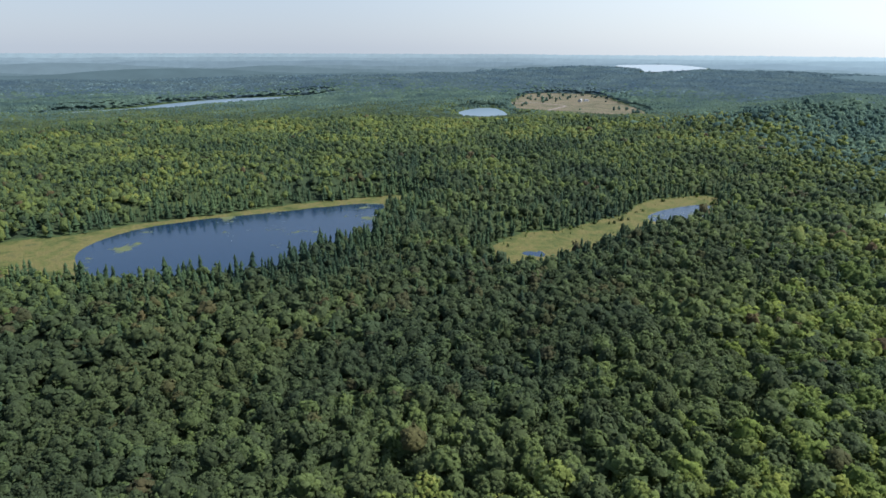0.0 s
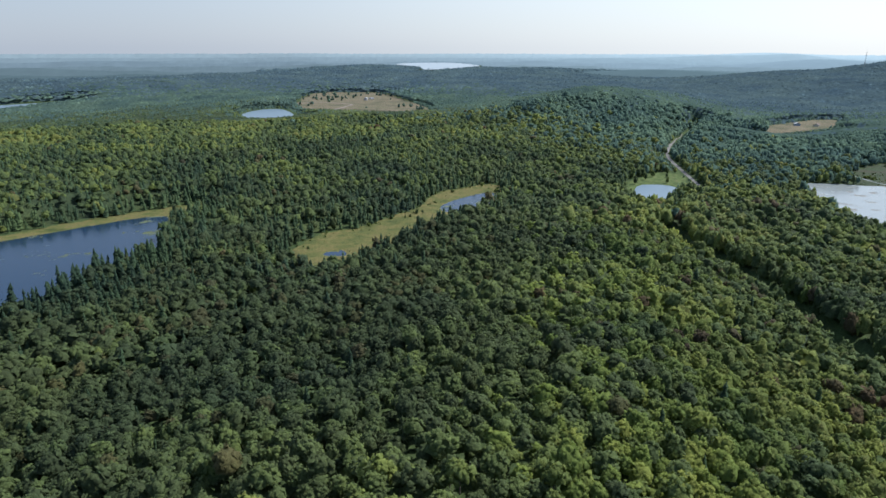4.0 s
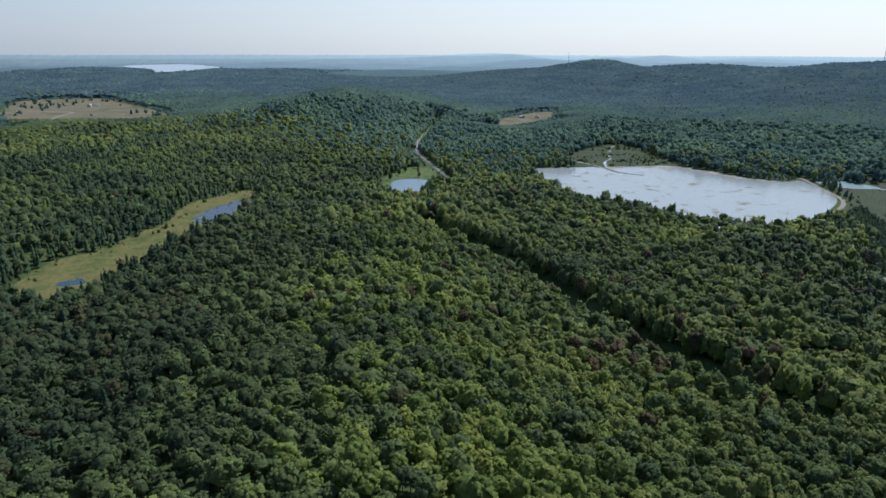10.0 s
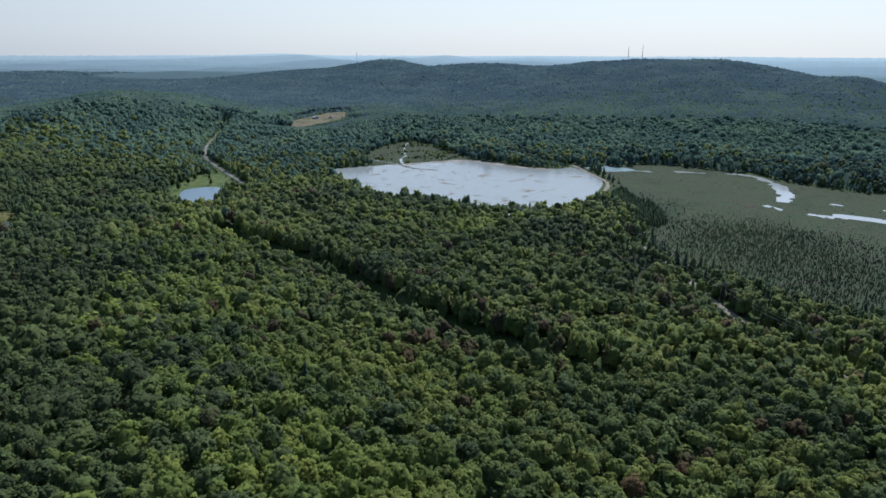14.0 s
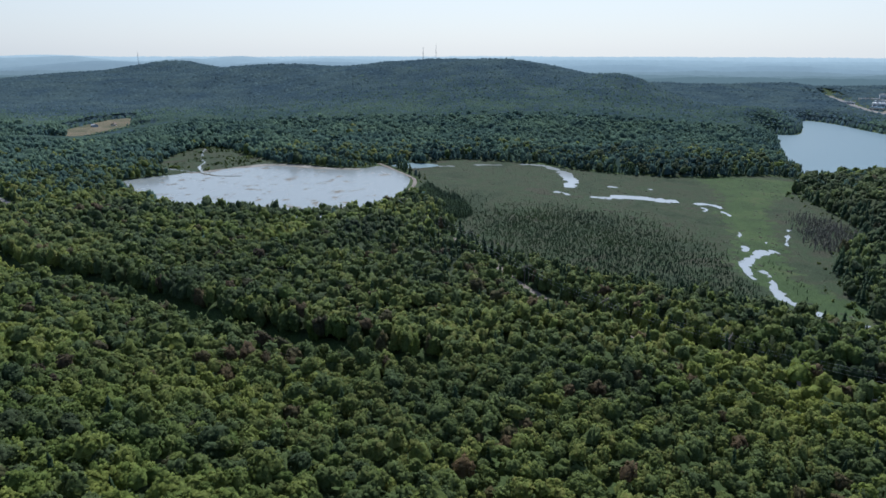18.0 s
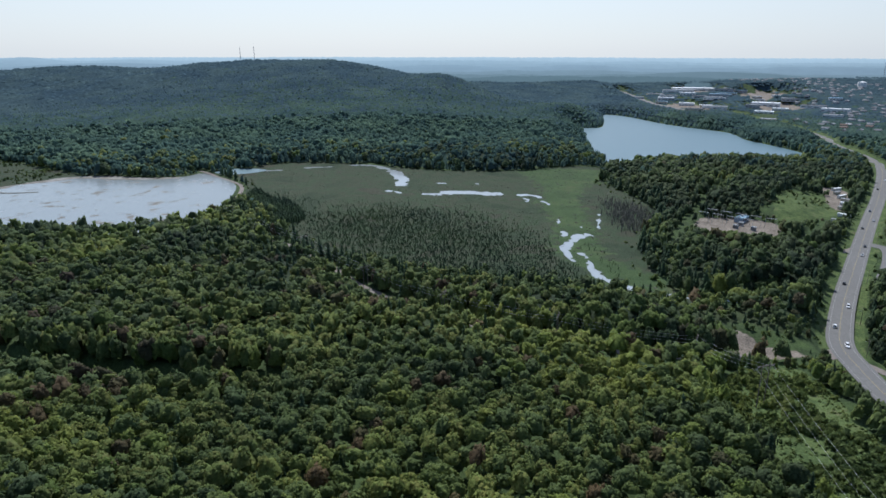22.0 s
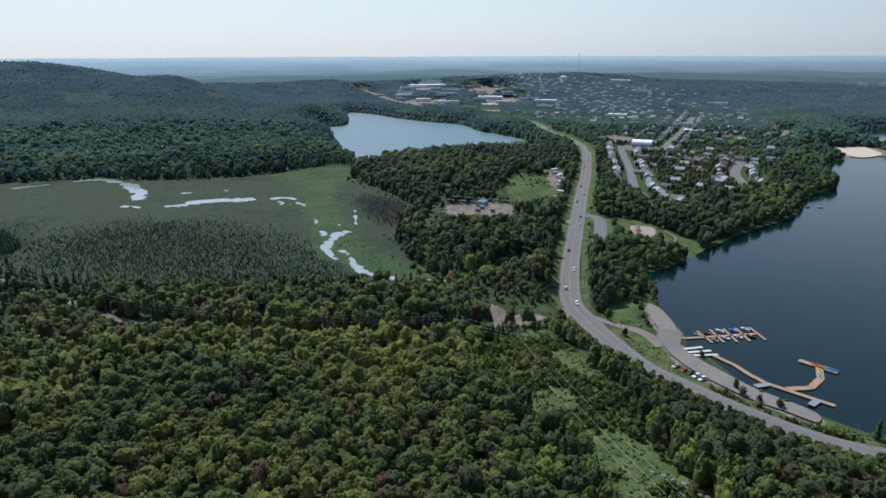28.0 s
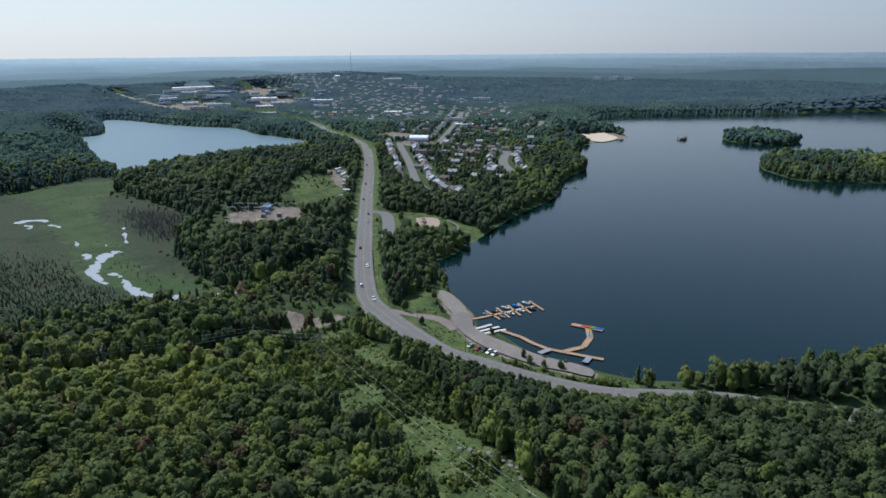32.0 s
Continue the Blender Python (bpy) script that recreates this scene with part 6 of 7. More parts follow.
# ---- cars ----
def car_kind(paint, label, van=False):
    root = thing("car", label, "car", "cars")
    L, W = 4.6, 1.82
    prof = [(-2.3, 0.35), (-2.3, 0.85), (-2.15, 0.98), (-1.3, 1.02), (1.0, 1.0), (2.1, 0.82), (2.3, 0.65), (2.3, 0.35)]
    bm = loft(bmesh.new(), [[(x, y * s, z) for x, z in prof] for y, s in ((-W / 2, 1.0), (W / 2, 1.0))])
    bmesh.ops.bevel(bm, geom=bm.edges[:], offset=0.06, segments=1, affect="EDGES")
    part("body", bm, paint, root)
    top = [(-2.1 if van else -1.7, 1.0), (-1.9 if van else -1.1, 1.5 + 0.2 * van), (0.15, 1.5 + 0.2 * van), (0.95, 1.0)]
    part("windows", loft(bmesh.new(), [[(x, s * (W / 2 - 0.1 - (z - 1.0) * 0.3), z - 0.03) for x, z in top] for s in (-1, 1)]), GLASS, root)
    part("roof", box(bmesh.new(), -0.5 - 0.35 * van, 0, 1.46 + 0.2 * van, 1.2 + 0.7 * van, 1.36, 0.06), paint, root)
    for x in (-1.4, 1.4):
        for s in (-1, 1):
            tyre = part("wheel", rod(bmesh.new(), (x, s * 0.72, 0.33), (x, s * 0.93, 0.33), 0.33, 12), RUBBER, root)
            part("rim", rod(bmesh.new(), (x, s * 0.925, 0.33), (x, s * 0.95, 0.33), 0.2, 10), STEEL, tyre)
    for s in (-1, 1):
        part("headlight", box(bmesh.new(), 2.26, s * 0.62, 0.62, 0.1, 0.34, 0.16), WHITE, root)
    return root


cars = [car_kind(p, w + " parked or driving on grey asphalt", v) for p, w, v in zip(CAR_PAINTS, ("black hatchback car", "white family van", "silver saloon car", "dark red car", "dark blue van"), (False, True, False, False, True))]
spots = [(223, -213, 100, 2), (218, -213.6, 100, 3), (214.8, -214.6, 98, 0), (211.4, -215.2, 98, 1), (208, -215.6, 100, 1)]
hl = hw_line
for x, y, k, side in ((566, -382, 2, -3), (536, -366, 0, 3), (490, -329, 0, -2.6), (469, -314, 2, -2.6), (396, -263, 0, 2.6), (363, -240, 1, -2.6), (328, -217, 1, 2.6), (308, -207, 1, -2.6), (700, -483, 0, 2.6), (760, -522, 1, -2.6), (610, -414, 4, 2.6)):
    i = int(np.argmin(np.hypot(hl[:, 0] - x, hl[:, 1] - y)))
    t = hl[min(i + 1, len(hl) - 1)] - hl[i - 1]
    t /= np.linalg.norm(t)
    n = np.array([t[1], -t[0]])
    p = hl[i] + n * side
    spots.append((p[0], p[1], math.degrees(math.atan2(t[1], t[0])) + (180 if side > 0 else 0), k))
spots += [(413 + 2.9 * i, -302 - 2.1 * i, 125, c) for i, c in enumerate((1, 2, 0, 2))]
spots += [(806 + 4.2 * (i % 9) - 10 * (i // 9), -640 - 3 * (i % 9) - 9 * (i // 9), 40, (i * 3 + i // 4) % 5) for i in range(22)]
placed = set()
for x, y, turn, k in spots:
    road_z = 4.13 if to_line(hw_line, np.array([x]), np.array([y]))[0] < hw_half else height(x, y) + 0.02
    m = pose(x, y, road_z, 0, 0, turn)
    if k not in placed:
        placed.add(k)
        cars[k].matrix_basis = m
    else:
        copy_thing(cars[k], m)


# ---- docks and boats ----
def dock(name, points, wide, material, label, group="", z=0.35, floats=True):
    """A floating walkway of three-metre sections on black floats, with edge boards."""
    root = thing(name, label, "dock", group)
    for a, b in zip(points, points[1:]):
        a, b = Vector((*a, z)), Vector((*b, z))
        n = max(1, round((b - a).length / 3))
        turn = math.degrees(math.atan2(b.y - a.y, b.x - a.x))
        for k in range(n):
            c = a.lerp(b, (k + 0.5) / n)
            length = (b - a).length / n
            bm = box(bmesh.new(), c.x, c.y, z, length - 0.05, wide, 0.16, turn)
            sec = part("deck_section", bm, material, root)
            off = Vector((-math.sin(radians(turn)), math.cos(radians(turn)), 0)) * (wide / 2 + 0.03)
            for s in (-1, 1):
                part("edge_board", box(bmesh.new(), c.x + s * off.x, c.y + s * off.y, z - 0.06, length - 0.05, 0.08, 0.24, turn), material, sec)
            if floats:
                part("float", box(bmesh.new(), c.x, c.y, z - 0.5, length * 0.7, wide * 0.8, 0.5, turn), FLOAT, sec)
    return root


dock("marina_dock", [(252, -236), (248, -242), (238, -281)], 2.0, DECK, "orange timber floating dock spine with boats beside it")
for a, b in (((253, -254), (238, -251)), ((252, -262), (236, -257)), ((250, -270), (234, -264)), ((248, -277), (232, -271)), ((246, -285), (230, -280))):
    dock("finger_dock", [a, b], 1.3, DECK, "narrow orange timber finger dock between moored boats", "finger docks")
dock("public_dock", [(228, -240), (214, -242), (204, -241), (195, -241.5), (186, -245), (178, -248.5), (168, -253)], 2.4, DECK, "long curved orange timber floating dock by the gravel shore")
dock("swim_dock", [(187, -246), (183.5, -257), (188, -269), (197, -279)], 3.2, DECK, "bent orange timber pier reaching into the lake")
dock("pier_head", [(206, -276), (189, -282)], 3.4, DECK, "orange timber pier head stacked with bright kayaks")
for a, b in (((238, -229), (236, -242)), ((234, -230), (231, -243)), ((231, -228), (226, -243))):
    dock("gangway", [a, b], 1.9, PALE_DECK, "pale weathered boarding dock at the boat ramp", "boarding docks", 0.45)
for a, b in (((194, -234), (193, -241)), ((172, -243), (174, -250))):
    dock("ramp_bridge", [a, b], 3.0, STEEL, "grey metal ramp from the shore to the dock", "metal ramps", 0.7, False)
dock("foot_dock", [(366, -290), (367, -306)], 1.6, PALE_DECK, "small pale foot dock in a weedy cove")


def boat_kind(hull_mat, label, length=5.4, cover=None):
    root = thing("motorboat", label, "boat", "boats at the dock")
    rings = []
    for t, w, z0 in ((-1.0, 0.85, 0.0), (-0.3, 1.0, -0.05), (0.35, 0.85, 0.0), (0.75, 0.5, 0.15), (1.0, 0.06, 0.4)):
        x = t * length / 2
        rings.append([(x, w, 0.75), (x, w * 0.8, z0 - 0.15), (x, 0.0, z0 - 0.3), (x, -w * 0.8, z0 - 0.15), (x, -w, 0.75)])
    part("hull", loft(bmesh.new(), rings), hull_mat, root)
    part("cockpit", box(bmesh.new(), -0.6, 0, 0.74, length * 0.5, 1.3, 0.05), cover or FLOAT, root)
    part("windscreen", loft(bmesh.new(), [[(0.55, y, 0.75), (0.5, y, 0.78), (0.2, y * 0.9, 1.25), (0.25, y * 0.9, 1.25)] for y in (-0.85, 0.85)]), GLASS, root)
    for y in (-0.4, 0.4):
        part("seat", box(bmesh.new(), -0.5, y, 0.78, 0.5, 0.5, 0.4), WHITE, root)
    part("outboard_motor", box(bmesh.new(), -length / 2 - 0.2, 0, 0.2, 0.4, 0.4, 1.0), FLOAT, root)
    return root


boats = [boat_kind(WHITE, "white open motorboat moored at a finger dock"), boat_kind(BLUE, "motorboat with a blue hull and cover", 5.0, BLUE), boat_kind(FLOAT, "dark bass boat with a low windscreen", 5.2), boat_kind(STEEL, "bare aluminium fishing boat", 4.6)]
for k, (x, y, turn, pick) in enumerate(((248, -257.5, 12, 2), (240, -254.5, 190, 3), (248.5, -266, 15, 0), (240, -262, 195, 0), (246, -273.2, 15, 1), (238.5, -269.5, 195, 0), (245, -281, 14, 0), (236, -276.5, 195, 2), (249, -250.5, 15, 3), (418, -449, 60, 0), (408, -452, 20, 0), (444, -569, 80, 3), (439, -580, 10, 0), (470, -1145, 0, 2))):
    m = pose(x, y, 0.05, 0, 0, turn)
    if k in (0, 1, 2, 4):
        boats[pick].matrix_basis = m
    else:
        copy_thing(boats[pick], m)


def kayak_kind(mat, word):
    root = thing("kayak", word + " plastic kayak lying on the pier", "kayak", "kayaks on the pier")
    rings = []
    for t in np.linspace(-1, 1, 9):
        w = 0.42 * math.sqrt(max(1 - t * t, 0.002))
        rings.append([(2.0 * t, w * math.cos(a), 0.22 + 0.2 * math.sin(a) * (0.5 + 0.5 * (1 - t * t)) + 0.1 * t * t) for a in np.linspace(0, 2 * math.pi, 10, endpoint=False)])
    part("hull", loft(bmesh.new(), rings), mat, root)
    part("cockpit_rim", box(bmesh.new(), -0.1, 0, 0.38, 0.9, 0.45, 0.06), FLOAT, root)
    return root


kayaks = [kayak_kind(m, w) for m, w in ((RED, "bright red"), (GREEN, "bright green"), (BLUE, "blue"), (ORANGE, "orange"), (YELLOW_PLASTIC, "yellow"))]
spots = [(199.5 - 1.05 * i, -278.8 - 0.38 * i, 65 + 4 * (i % 3), c) for i, c in enumerate((0, 0, 0, 3, 1, 1, 2, 2, 2, 2))] + [(189.5 + 0.75 * i, -270.2 - 0.95 * i, -35, c) for i, c in enumerate((2, 2, 1, 4, 1, 0, 3))]
placed = set()
for x, y, turn, k in spots:
    m = pose(x, y, 0.52, 0, 0, turn)
    if k not in placed:
        placed.add(k)
        kayaks[k].matrix_basis = m
    else:
        copy_thing(kayaks[k], m)


# ---- park ----
def play_structure(x, y):
    root = thing("play_structure", "wooden climbing frame with a yellow slide on sand", "playground")
    root.matrix_basis = pose(x, y, height(x, y), 0, 0, 30)
    for px in (-1.5, 1.5):
        for py in (-1.5, 1.5):
            part("post", box(bmesh.new(), px, py, -0.3, 0.15, 0.15, 3.6), POLE, root)
    part("platform", box(bmesh.new(), 0, 0, 1.5, 3.2, 3.2, 0.12), DECK, root)
    part("roof", loft(bmesh.new(), [[(-1.9, -1.9, 3.2), (1.9, -1.9, 3.2), (1.9, 1.9, 3.2), (-1.9, 1.9, 3.2)], [(-0.1, -0.1, 4.2), (0.1, -0.1, 4.2), (0.1, 0.1, 4.2), (-0.1, 0.1, 4.2)]]), ROOF_BROWN, root)
    part("slide", loft(bmesh.new(), [[(1.6, -0.4, 1.6), (1.6, 0.4, 1.6), (1.6, 0.4, 1.75), (1.6, -0.4, 1.75)], [(4.6, -0.4, 0.1), (4.6, 0.4, 0.1), (4.6, 0.4, 0.25), (4.6, -0.4, 0.25)]]), YELLOW_PLASTIC, root)
    return root


play_structure(430, -352)
play_structure(422, -346)
PACKED = surface("packed_gravel", (0.165, 0.148, 0.13), (0.215, 0.195, 0.172), 0.5, 0.95, bump=0.02, big=(0.15, 0.14, 0.128), big_scale=0.05)
flat_fill("boat_launch_lot", grown(LAUNCH, -1.0), 1.34, PACKED, "packed brown-grey gravel lot beside the docks", "car park")
flat_fill("beach", smooth([(738, -984), (733, -1024), (685, -997), (645, -965), (633, -914), (650, -905), (690, -933)], 4), 0.95, SAND, "pale orange sand beach on the lake shore", "sand")
PLAY = smooth([(445, -356), (432, -370), (410, -352), (422, -337)], 3)
PLAY_SAND = surface("play_sand", (0.26, 0.2, 0.16), (0.35, 0.275, 0.225), 0.6, 0.95, bump=0.03)
flat_fill("sand_pit", PLAY, 3.09, PLAY_SAND, "pale sand play area in the grass", "sand")
for name, points in (("path_park", [(476, -352), (450, -345), (425, -330), (395, -345), (385, -352)]), ("path_shore", [(420, -372), (400, -366), (386, -354), (372, -352)])):
    v, f = ribbon(smooth(points, 5, False), 0.9, 0.07, 3.0)
    tagged(new(name, mesh_from(name, v, f, GRAVEL)), "narrow pale footpath over the park lawn", "path", kind="structure")


def shelter(x, y, turn, roof, label):
    root = thing("picnic_shelter", label, "shelter")
    root.matrix_basis = pose(x, y, height(x, y), 0, 0, turn)
    for px in (-3, 3):
        for py in (-2.2, 2.2):
            part("post", box(bmesh.new(), px, py, -0.2, 0.18, 0.18, 2.7), POLE, root)
    part("roof", loft(bmesh.new(), [[(sx, -3.0, 2.4), (sx, 0, 3.8), (sx, 3.0, 2.4), (sx, 2.9, 2.3), (sx, 0, 3.65), (sx, -2.9, 2.3)] for sx in (-4, 4)]), roof, root)
    part("floor_slab", box(bmesh.new(), 0, 0, -0.2, 7.4, 5.4, 0.26), PALE_DECK, root)
    return root


shelter(387, -351, 30, ROOF_BROWN, "brown-roofed picnic shelter on the park lawn")
shelter(497, -360, 60, ROOF_BLUE, "pale blue-roofed kiosk beside the car park")


# ---- power lines ----
def pylon(x, y, turn, tall, label, z=None):
    z = height(x, y) if z is None else z
    root = thing("power_pole", label, "pole", "poles of the power line")
    root.matrix_basis = pose(x, y, z, 0, 0, turn)
    for s in (-1.8, 1.8):
        part("post", rod(bmesh.new(), (0, s, -1), (0, s, tall), 0.2, 8, 0.14), POLE, root)
    part("crossarm", box(bmesh.new(), 0, 0, tall - 1.6, 0.25, 9.0, 0.3), POLE, root)
    for s in (-1, 1):
        part("brace", rod(bmesh.new(), (0, s * 1.8, tall - 3.4), (0, s * 4.2, tall - 1.5), 0.07, 5), POLE, root)
    for s in (-4.2, 0.0, 4.2):
        part("insulator", rod(bmesh.new(), (0, s, tall - 1.6), (0, s, tall - 2.5), 0.12, 6), STEEL, root)
    t = radians(turn)
    return [Vector((x - math.sin(t) * s, y + math.cos(t) * s, z + tall - 2.5)) for s in (-4.2, 0.0, 4.2)]


def wire(a, b, sag):
    """A hanging cable between two poles."""
    bm = bmesh.new()
    n = 16
    pts = [a.lerp(b, k / n) - Vector((0, 0, 4 * sag * (k / n) * (1 - k / n))) for k in range(n + 1)]
    side = (b - a).cross(Vector((0, 0, 1))).normalized() * 0.027
    rings = [[p + side, p + Vector((0, 0, 0.027)), p - side, p - Vector((0, 0, 0.027))] for p in pts]
    loft(bm, rings)
    ob = part("overhead_cable", bm, WIRE)
    return tagged(ob, "thin grey cable strung between timber poles", "cable", "cables of the power line")


LINE = [(58, -96, 12), (229, -127, 20), (284, -122, 60), (312, -60, 70), (345, 0, 65), (392, 50, 50), (462, 105, 45), (560, 190, 45)]
ends = []
for k, (x, y, turn) in enumerate(LINE):
    ends.append(pylon(x, y, turn, 20 if k < 2 else 15, "tall grey timber double power pole with a crossarm" if k < 2 else "timber double power pole beside the gravel road"))
for a, b in zip(ends, ends[1:]):
    for p, q in zip(a, b):
        wire(p, q, (q - p).length * 0.022)


# ---- substation ----
def gantry(x, y, turn, wide=9.0, tall=9.0):
    root = thing("substation_gantry", "grey lattice steel gantry in the fenced substation", "gantry", "substation gantries")
    root.matrix_basis = pose(x, y, height(x, y), 0, 0, turn)
    for s in (-wide / 2, wide / 2):
        bm = bmesh.new()
        for o in (-0.35, 0.35):
            rod(bm, (o, s, -0.3), (o * 0.6, s, tall), 0.07, 5)
        for k in range(6):
            rod(bm, (-0.33, s, k * tall / 6), (0.3, s, (k + 1) * tall / 6), 0.04, 4)
        part("column", bm, STEEL, root)
    part("beam", box(bmesh.new(), 0, 0, tall - 0.6, 0.5, wide, 0.4), STEEL, root)
    for s in (-2.5, 0, 2.5):
        part("insulator", rod(bmesh.new(), (0, s, tall - 0.6), (0, s, tall - 1.8), 0.13, 6), PALE_DECK, root)
    return root


for k in range(9):
    gantry(566 - 8.5 * (k % 5) - 10 * (k // 5), -243 - 9 * (k % 5) + 12 * (k // 5), 140)
for x, y in ((541, -258), (533, -250), (526, -262)):
    root = thing("transformer", "grey finned power transformer on gravel", "transformer", "transformers")
    root.matrix_basis = pose(x, y, height(x, y), 0, 0, 40)
    part("tank", box(bmesh.new(), 0, 0, 0, 4.0, 2.4, 3.2), GREY_WALL, root)
    for k in range(6):
        part("cooling_fin", box(bmesh.new(), -1.5 + 0.6 * k, 1.55, 0.4, 0.12, 0.7, 2.2), STEEL, root)
    for k in range(3):
        part("bushing", rod(bmesh.new(), (-1.2 + 1.2 * k, 0, 3.2), (-1.2 + 1.2 * k, 0, 4.8), 0.16, 8, 0.08), PALE_DECK, root)
big_building(556, -265, -46, 14, 7, 3.6, BLUE_WALL, ROOF_BLUE, "small pale blue substation control building", 3, "control_building")


# ---- masts and islet ----
def mast(x, y, tall, label):
    root = thing("radio_mast", label, "mast", "radio masts")
    root.matrix_basis = pose(x, y, height(x, y))
    for a in range(3):
        c, s = 1.4 * math.cos(a * 2.094), 1.4 * math.sin(a * 2.094)
        part("leg", rod(bmesh.new(), (c, s, -1), (c * 0.35, s * 0.35, tall), 0.22, 5), STEEL, root)
    bm = bmesh.new()
    for k in range(10):
        for a in range(3):
            f0, f1 = 1.4 * (1 - 0.065 * k), 1.4 * (1 - 0.065 * (k + 1))
            rod(bm, (f0 * math.cos(a * 2.094), f0 * math.sin(a * 2.094), k * tall / 10), (f1 * math.cos((a + 1) * 2.094), f1 * math.sin((a + 1) * 2.094), (k + 1) * tall / 10), 0.1, 4)
    part("bracing", bm, STEEL, root)
    part("antenna", rod(bmesh.new(), (0, 0, tall), (0, 0, tall + 6), 0.15, 5), STEEL, root)
    return root


for az, d, tall in ((50.5, 2480, 62), (74.3, 1960, 50), (73.2, 1970, 46), (123.4, 2560, 95)):
    mast(d * math.sin(radians(az)), d * math.cos(radians(az)), tall, "slender steel lattice radio mast on a wooded hilltop")


def water_tank(x, y):
    root = thing("water_tank", "round white water tank above the town", "tank")
    root.matrix_basis = pose(x, y, height(x, y))
    part("shell", rod(bmesh.new(), (0, 0, -1), (0, 0, 17), 12.0, 24), WHITE, root)
    part("roof", rod(bmesh.new(), (0, 0, 17.02), (0, 0, 19.5), 12.4, 24, 1.0), ROOF_WHITE, root, "shallow conical white roof")
    part("hatch", rod(bmesh.new(), (0, 0, 19.3), (0, 0, 20.3), 0.9, 10), STEEL, root)
    return root


water_tank(2031, -1279)


# a wooded rock in the lake, and boulders
def boulder(seed, size):
    bm = bmesh.new()
    bmesh.ops.create_icosphere(bm, subdivisions=2, radius=size)
    for v in bm.verts:
        v.co *= 1 + 0.35 * noise.noise(v.co * (1.6 / size) + Vector((seed * 7.1, 0, 0)))
        v.co.z *= 0.6
    return bm


rock = part("rock_islet", boulder(3, 9.0), ROCK)
rock.matrix_basis = pose(563, -1033, 0.5)
tagged(rock, "low dark rock rising from the lake", "rock")
boulders = [part("boulder", boulder(k + 10, 0.9), ROCK) for k in range(3)]
spots = [(262.5, -209.5, 1.0), (256, -208.8, 0.9), (250.6, -209.6, 0.8), (246, -210.2, 0.8), (140, -129, 1.0), (137, -131, 1.2), (134, -132, 1.0), (131, -134, 1.4), (129, -133, 0.9), (127, -135, 1.2), (125, -134, 1.5), (123, -136, 1.0), (121, -134, 1.3), (119, -135, 1.1), (117, -133, 0.9), (133, -130, 0.8), (126, -131, 1.0), (122, -131, 0.8), (114, -131, 1.2), (129, -137, 0.8), (116, -136, 0.7)]
for k, (x, y, size) in enumerate(spots):
    ob = boulders[k] if k < 3 else new("boulder", boulders[k % 3].data)
    ob.matrix_basis = pose(x, y, height(x, y) + 0.1, 0, 0, 77 * k) @ Matrix.Diagonal((size, size, size, 1))
    tagged(ob, "pale grey rough boulder in the grass", "boulder", "boulders")


# ---- brush ----
def brush():
    """Low bushes on the cleared line, the road banks and the rims of marsh and lawn."""
    n = 18000
    x, y = rng.uniform(40, 760, n), rng.uniform(-420, 700, n)
    c, l = to_line(CORRIDOR, x, y, True), to_line(LAUNCH_LAWN, x, y, True)
    rim = np.minimum(np.abs(to_line(MARSH, x, y, True)), np.abs(to_line(GREEN_MARSH, x, y, True)))
    hwd = to_line(hw_line, x, y)
    free = np.minimum(to_line(LAUNCH, x, y, True), hwd - 10)
    for name, (half, level, line) in ROADS.items():
        free = np.minimum(free, to_line(line, x, y) - half - 1)
    for level, half, line in STREAMS:
        free = np.minimum(free, to_line(line, x, y) - half - 2)
    for level, line in OUTLINES.values():
        free = np.minimum(free, to_line(line, x, y, True) - 1)
    lucky = rng.uniform(size=n)
    keep = ((c < 2) & (vnoise(x, y, 25, 41) > 0.12)) | ((rim < 14) & (lucky < 0.6)) | ((hwd < 30) & (l > 3) & (lucky < 0.8)) | ((to_line(SANDLOT, x, y, True) < 25) & (lucky < 0.5)) | ((to_line(SUBFIELD, x, y, True) < 0) & (vnoise(x, y, 22, 47) > -0.15))
    keep &= (free > 0) & (to_line(SANDLOT, x, y, True) > 1) & (to_line(PARK, x, y, True) > 0)
    x, y = x[keep], y[keep]
    # more of it close by on the cleared line
    m = 5200
    a, b = rng.uniform(55, 262, m), rng.uniform(-163, -100, m)
    s = (to_line(CORRIDOR, a, b, True) < 2) & (vnoise(a, b, 18, 44) > 0.06)
    x, y = np.r_[x, a[s]], np.r_[y, b[s]]
    hedge = smooth([(198, -213.5), (190, -215), (172, -221), (158, -228), (146, -235)], 8, False)
    pick = hedge[rng.integers(0, len(hedge), 90)] + rng.normal(0, 1.3, (90, 2))
    away = (np.hypot(x - 214, y + 212) > 24)
    x, y = np.r_[x[away], pick[:, 0]], np.r_[y[away], pick[:, 1]]
    # alders on the flats at the head of the pond
    a, b = rng.uniform(655, 895, 1500), rng.uniform(445, 640, 1500)
    s = (to_line(FLATS, a, b, True) < 0) & (vnoise(a, b, 30, 46) > 0.0) & (to_line(OUTLINES["weedy_pond"][1], a, b, True) > 2)
    x, y = np.r_[x, a[s]], np.r_[y, b[s]]
    size = 0.6 + np.minimum(rng.gamma(2.0, 0.6, len(x)), 4.0)
    v, f, hue = scatter([leafy_crown(s + 70, 1, 6, 10, 0.22) for s in range(5)], x, y, land(x, y) - 0.2, size * 1.3, size, size)
    tagged(new("brush", mesh_from("brush", v, f, BRUSH, False, hue)), "low green bushes and saplings on cleared ground", "shrubs", kind="stuff")


brush()


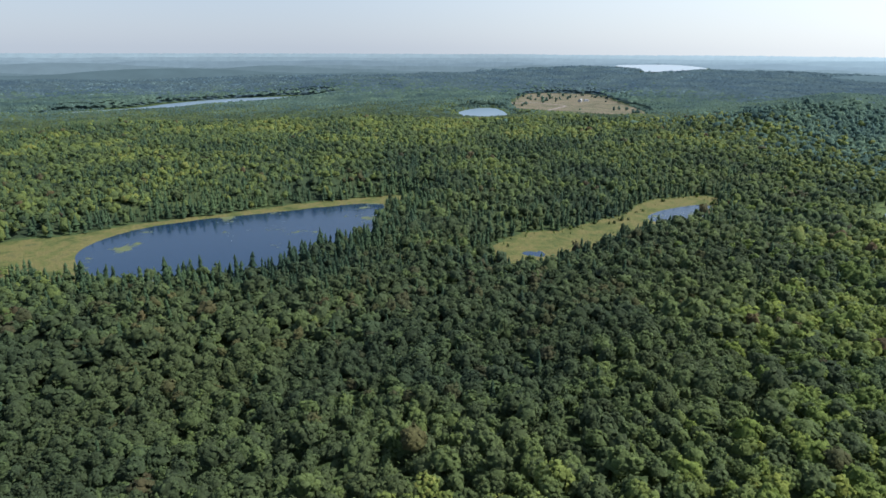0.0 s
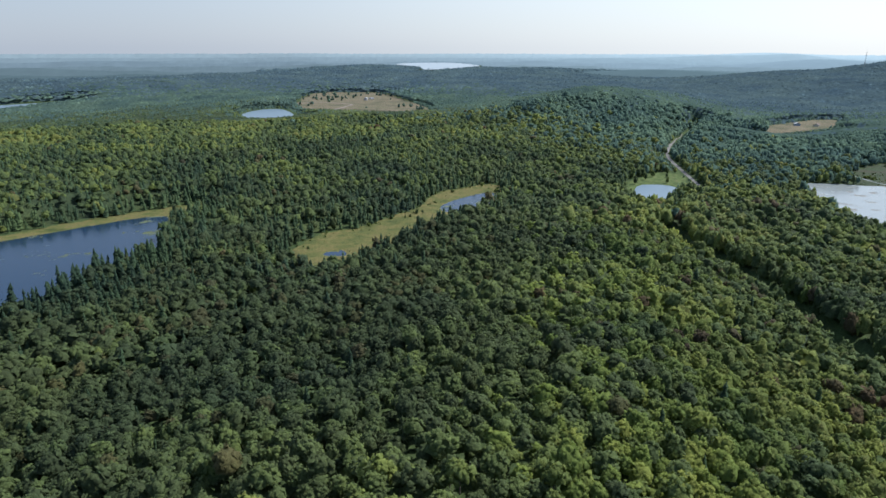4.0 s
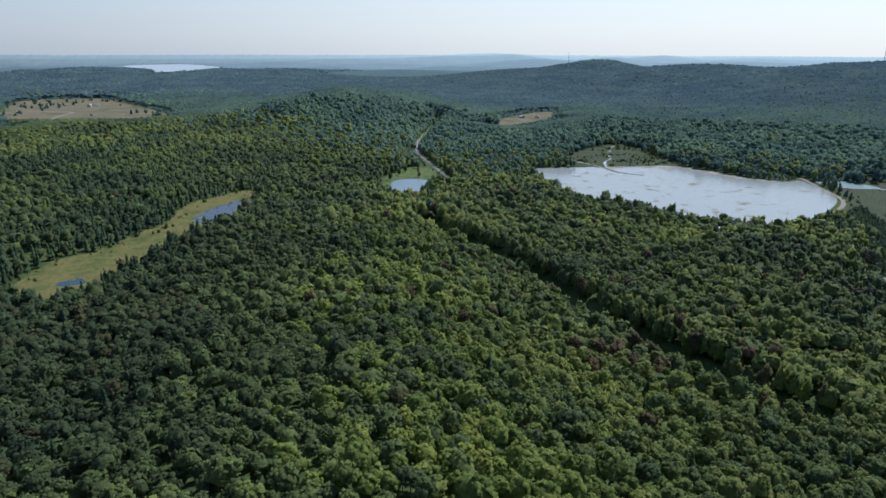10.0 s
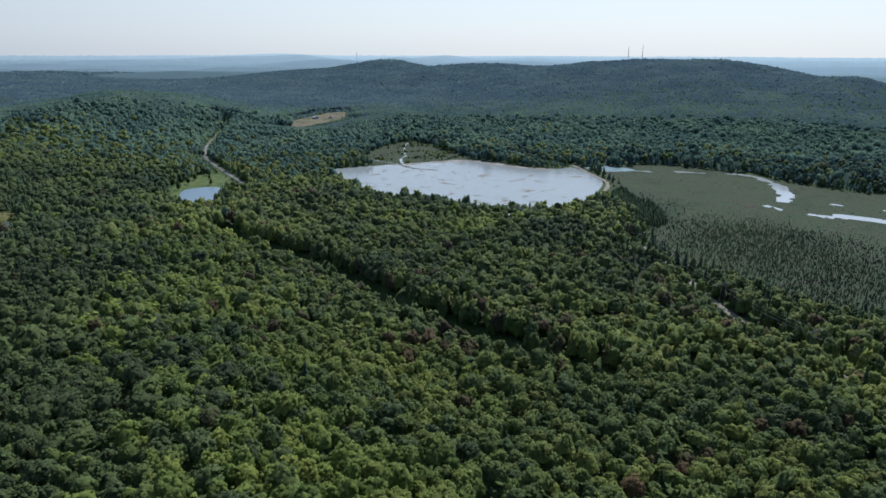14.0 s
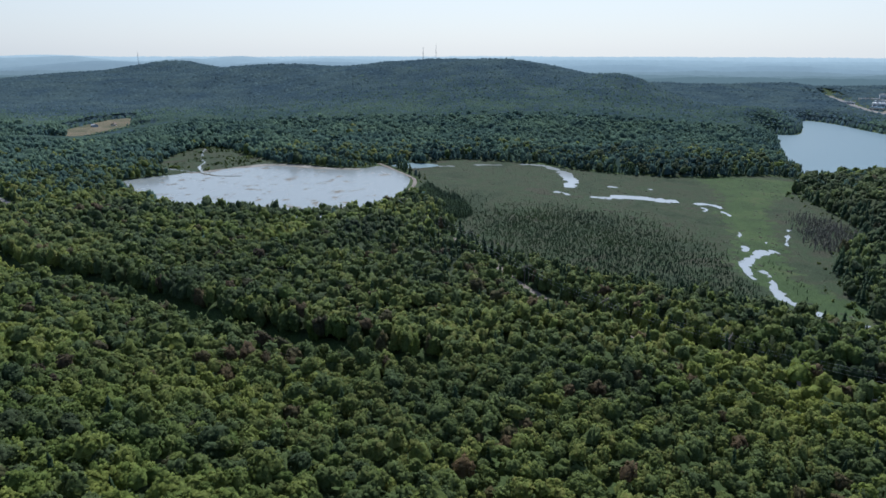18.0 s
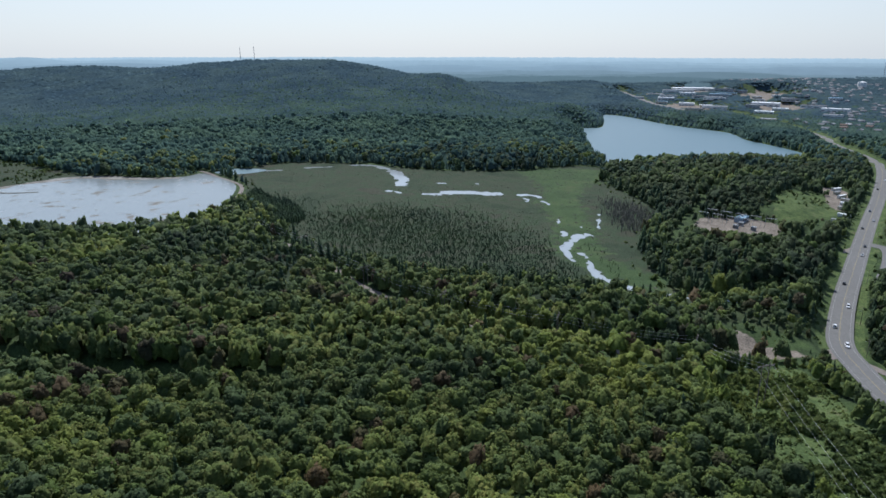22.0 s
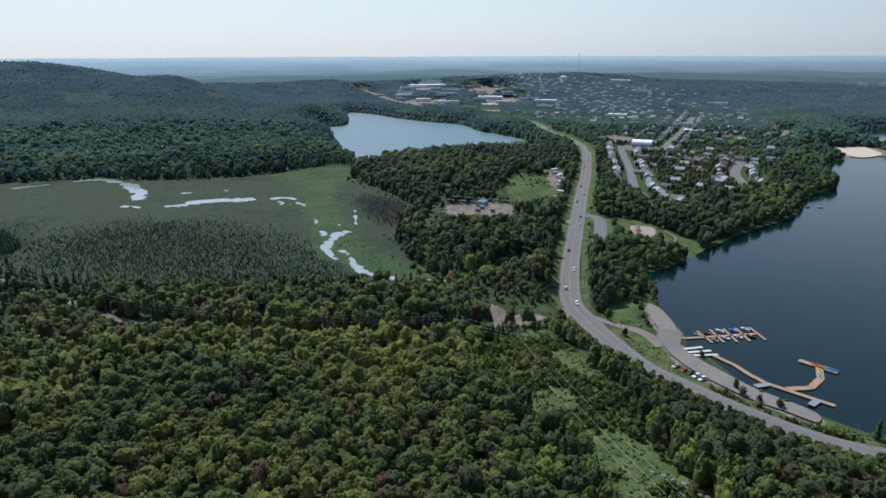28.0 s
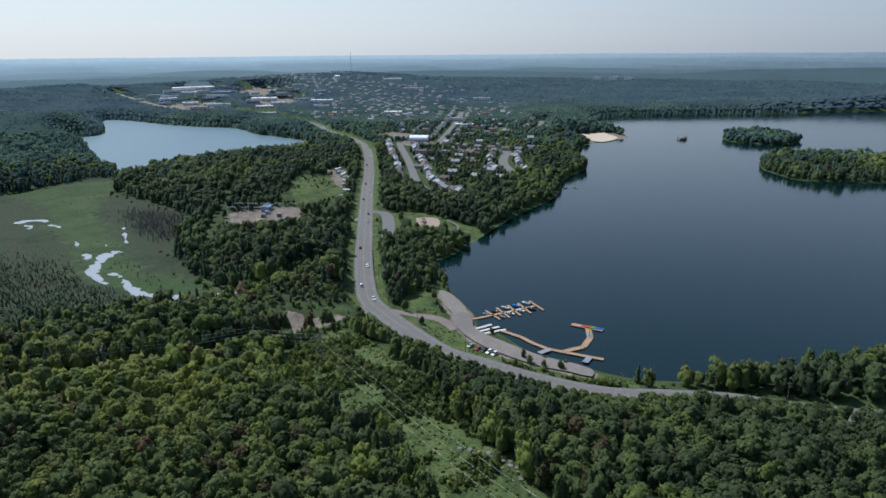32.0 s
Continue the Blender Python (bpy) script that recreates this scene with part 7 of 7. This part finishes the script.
def tussocks():
    """Tall grass and seedlings over the cleared line and the road banks."""
    m = 9000
    x, y = rng.uniform(55, 290, m), rng.uniform(-250, -95, m)
    keep = ((to_line(CORRIDOR, x, y, True) < 1) | ((to_line(LAUNCH_LAWN, x, y, True) < 0) & (vnoise(x, y, 12, 49) > 0.1))) & (vnoise(x, y, 14, 48) > -0.3)
    keep &= (to_line(hw_line, x, y) > 10) & (to_line(LAUNCH, x, y, True) > 1) & (to_line(ROADS["launch_drive"][2], x, y) > 5)
    x, y = x[keep], y[keep]
    size = rng.uniform(0.3, 1.1, len(x))
    v, f, hue = scatter([far_crown(s + 50) for s in range(4)], x, y, land(x, y) - 0.1, size * 1.6, size * 0.8, size)
    tagged(new("tussocks", mesh_from("tussocks", v, f, BRUSH, False, hue)), "tall grass tussocks and seedlings under the power line", "grass", kind="stuff")


tussocks()


# ---- utility poles and far field trees ----
def utility_pole(x, y, z, turn):
    root = thing("utility_pole", "single timber utility pole beside the highway", "pole", "utility poles")
    root.matrix_basis = pose(x, y, z, 0, 0, turn)
    part("post", rod(bmesh.new(), (0, 0, -0.5), (0, 0, 10), 0.15, 8, 0.1), POLE, root)
    part("crossarm", box(bmesh.new(), 0, 0, 9.0, 0.12, 2.4, 0.14), POLE, root)
    part("street_light", rod(bmesh.new(), (0, 0, 8.2), (1.8, 0, 8.7), 0.05, 5), STEEL, root)
    return root


for i in range(20, len(hw_line) - 8, 9):
    t = hw_line[i + 1] - hw_line[i - 1]
    t /= np.linalg.norm(t)
    p = hw_line[i] + np.array([t[1], -t[0]]) * -9.5
    if math.hypot(p[0], p[1]) < 900:
        utility_pole(p[0], p[1], height(p[0], p[1]), math.degrees(math.atan2(t[1], t[0])) - 90)


def field_trees():
    """Lone bushy trees in the farm field and round its pond."""
    x, y = rng.uniform(160, 500, 260), rng.uniform(1400, 2180, 260)
    s = (to_line(FARM, x, y, True) < 0) & (vnoise(x, y, 90, 77) > 0.0) & (to_line(ROADS["farm_track"][2], x, y) > 9) & (to_line(OUTLINES["farm_pond"][1], x, y, True) > 6)
    x, y = x[s], y[s]
    size = rng.uniform(5, 11, len(x))
    v, f, hue = scatter([leafy_crown(s + 90, 1, 7, 14, 0.18) for s in range(4)], x, y, land(x, y) - 0.2, size, size, size)
    # these leaves carry the haze tint painted on the hill woods
    tagged(new("field_trees", mesh_from("field_trees", v, f, HAZE_HILL_LEAF, False, hue)), "scattered bushy trees in the dry farm field", "trees", kind="stuff")


field_trees()
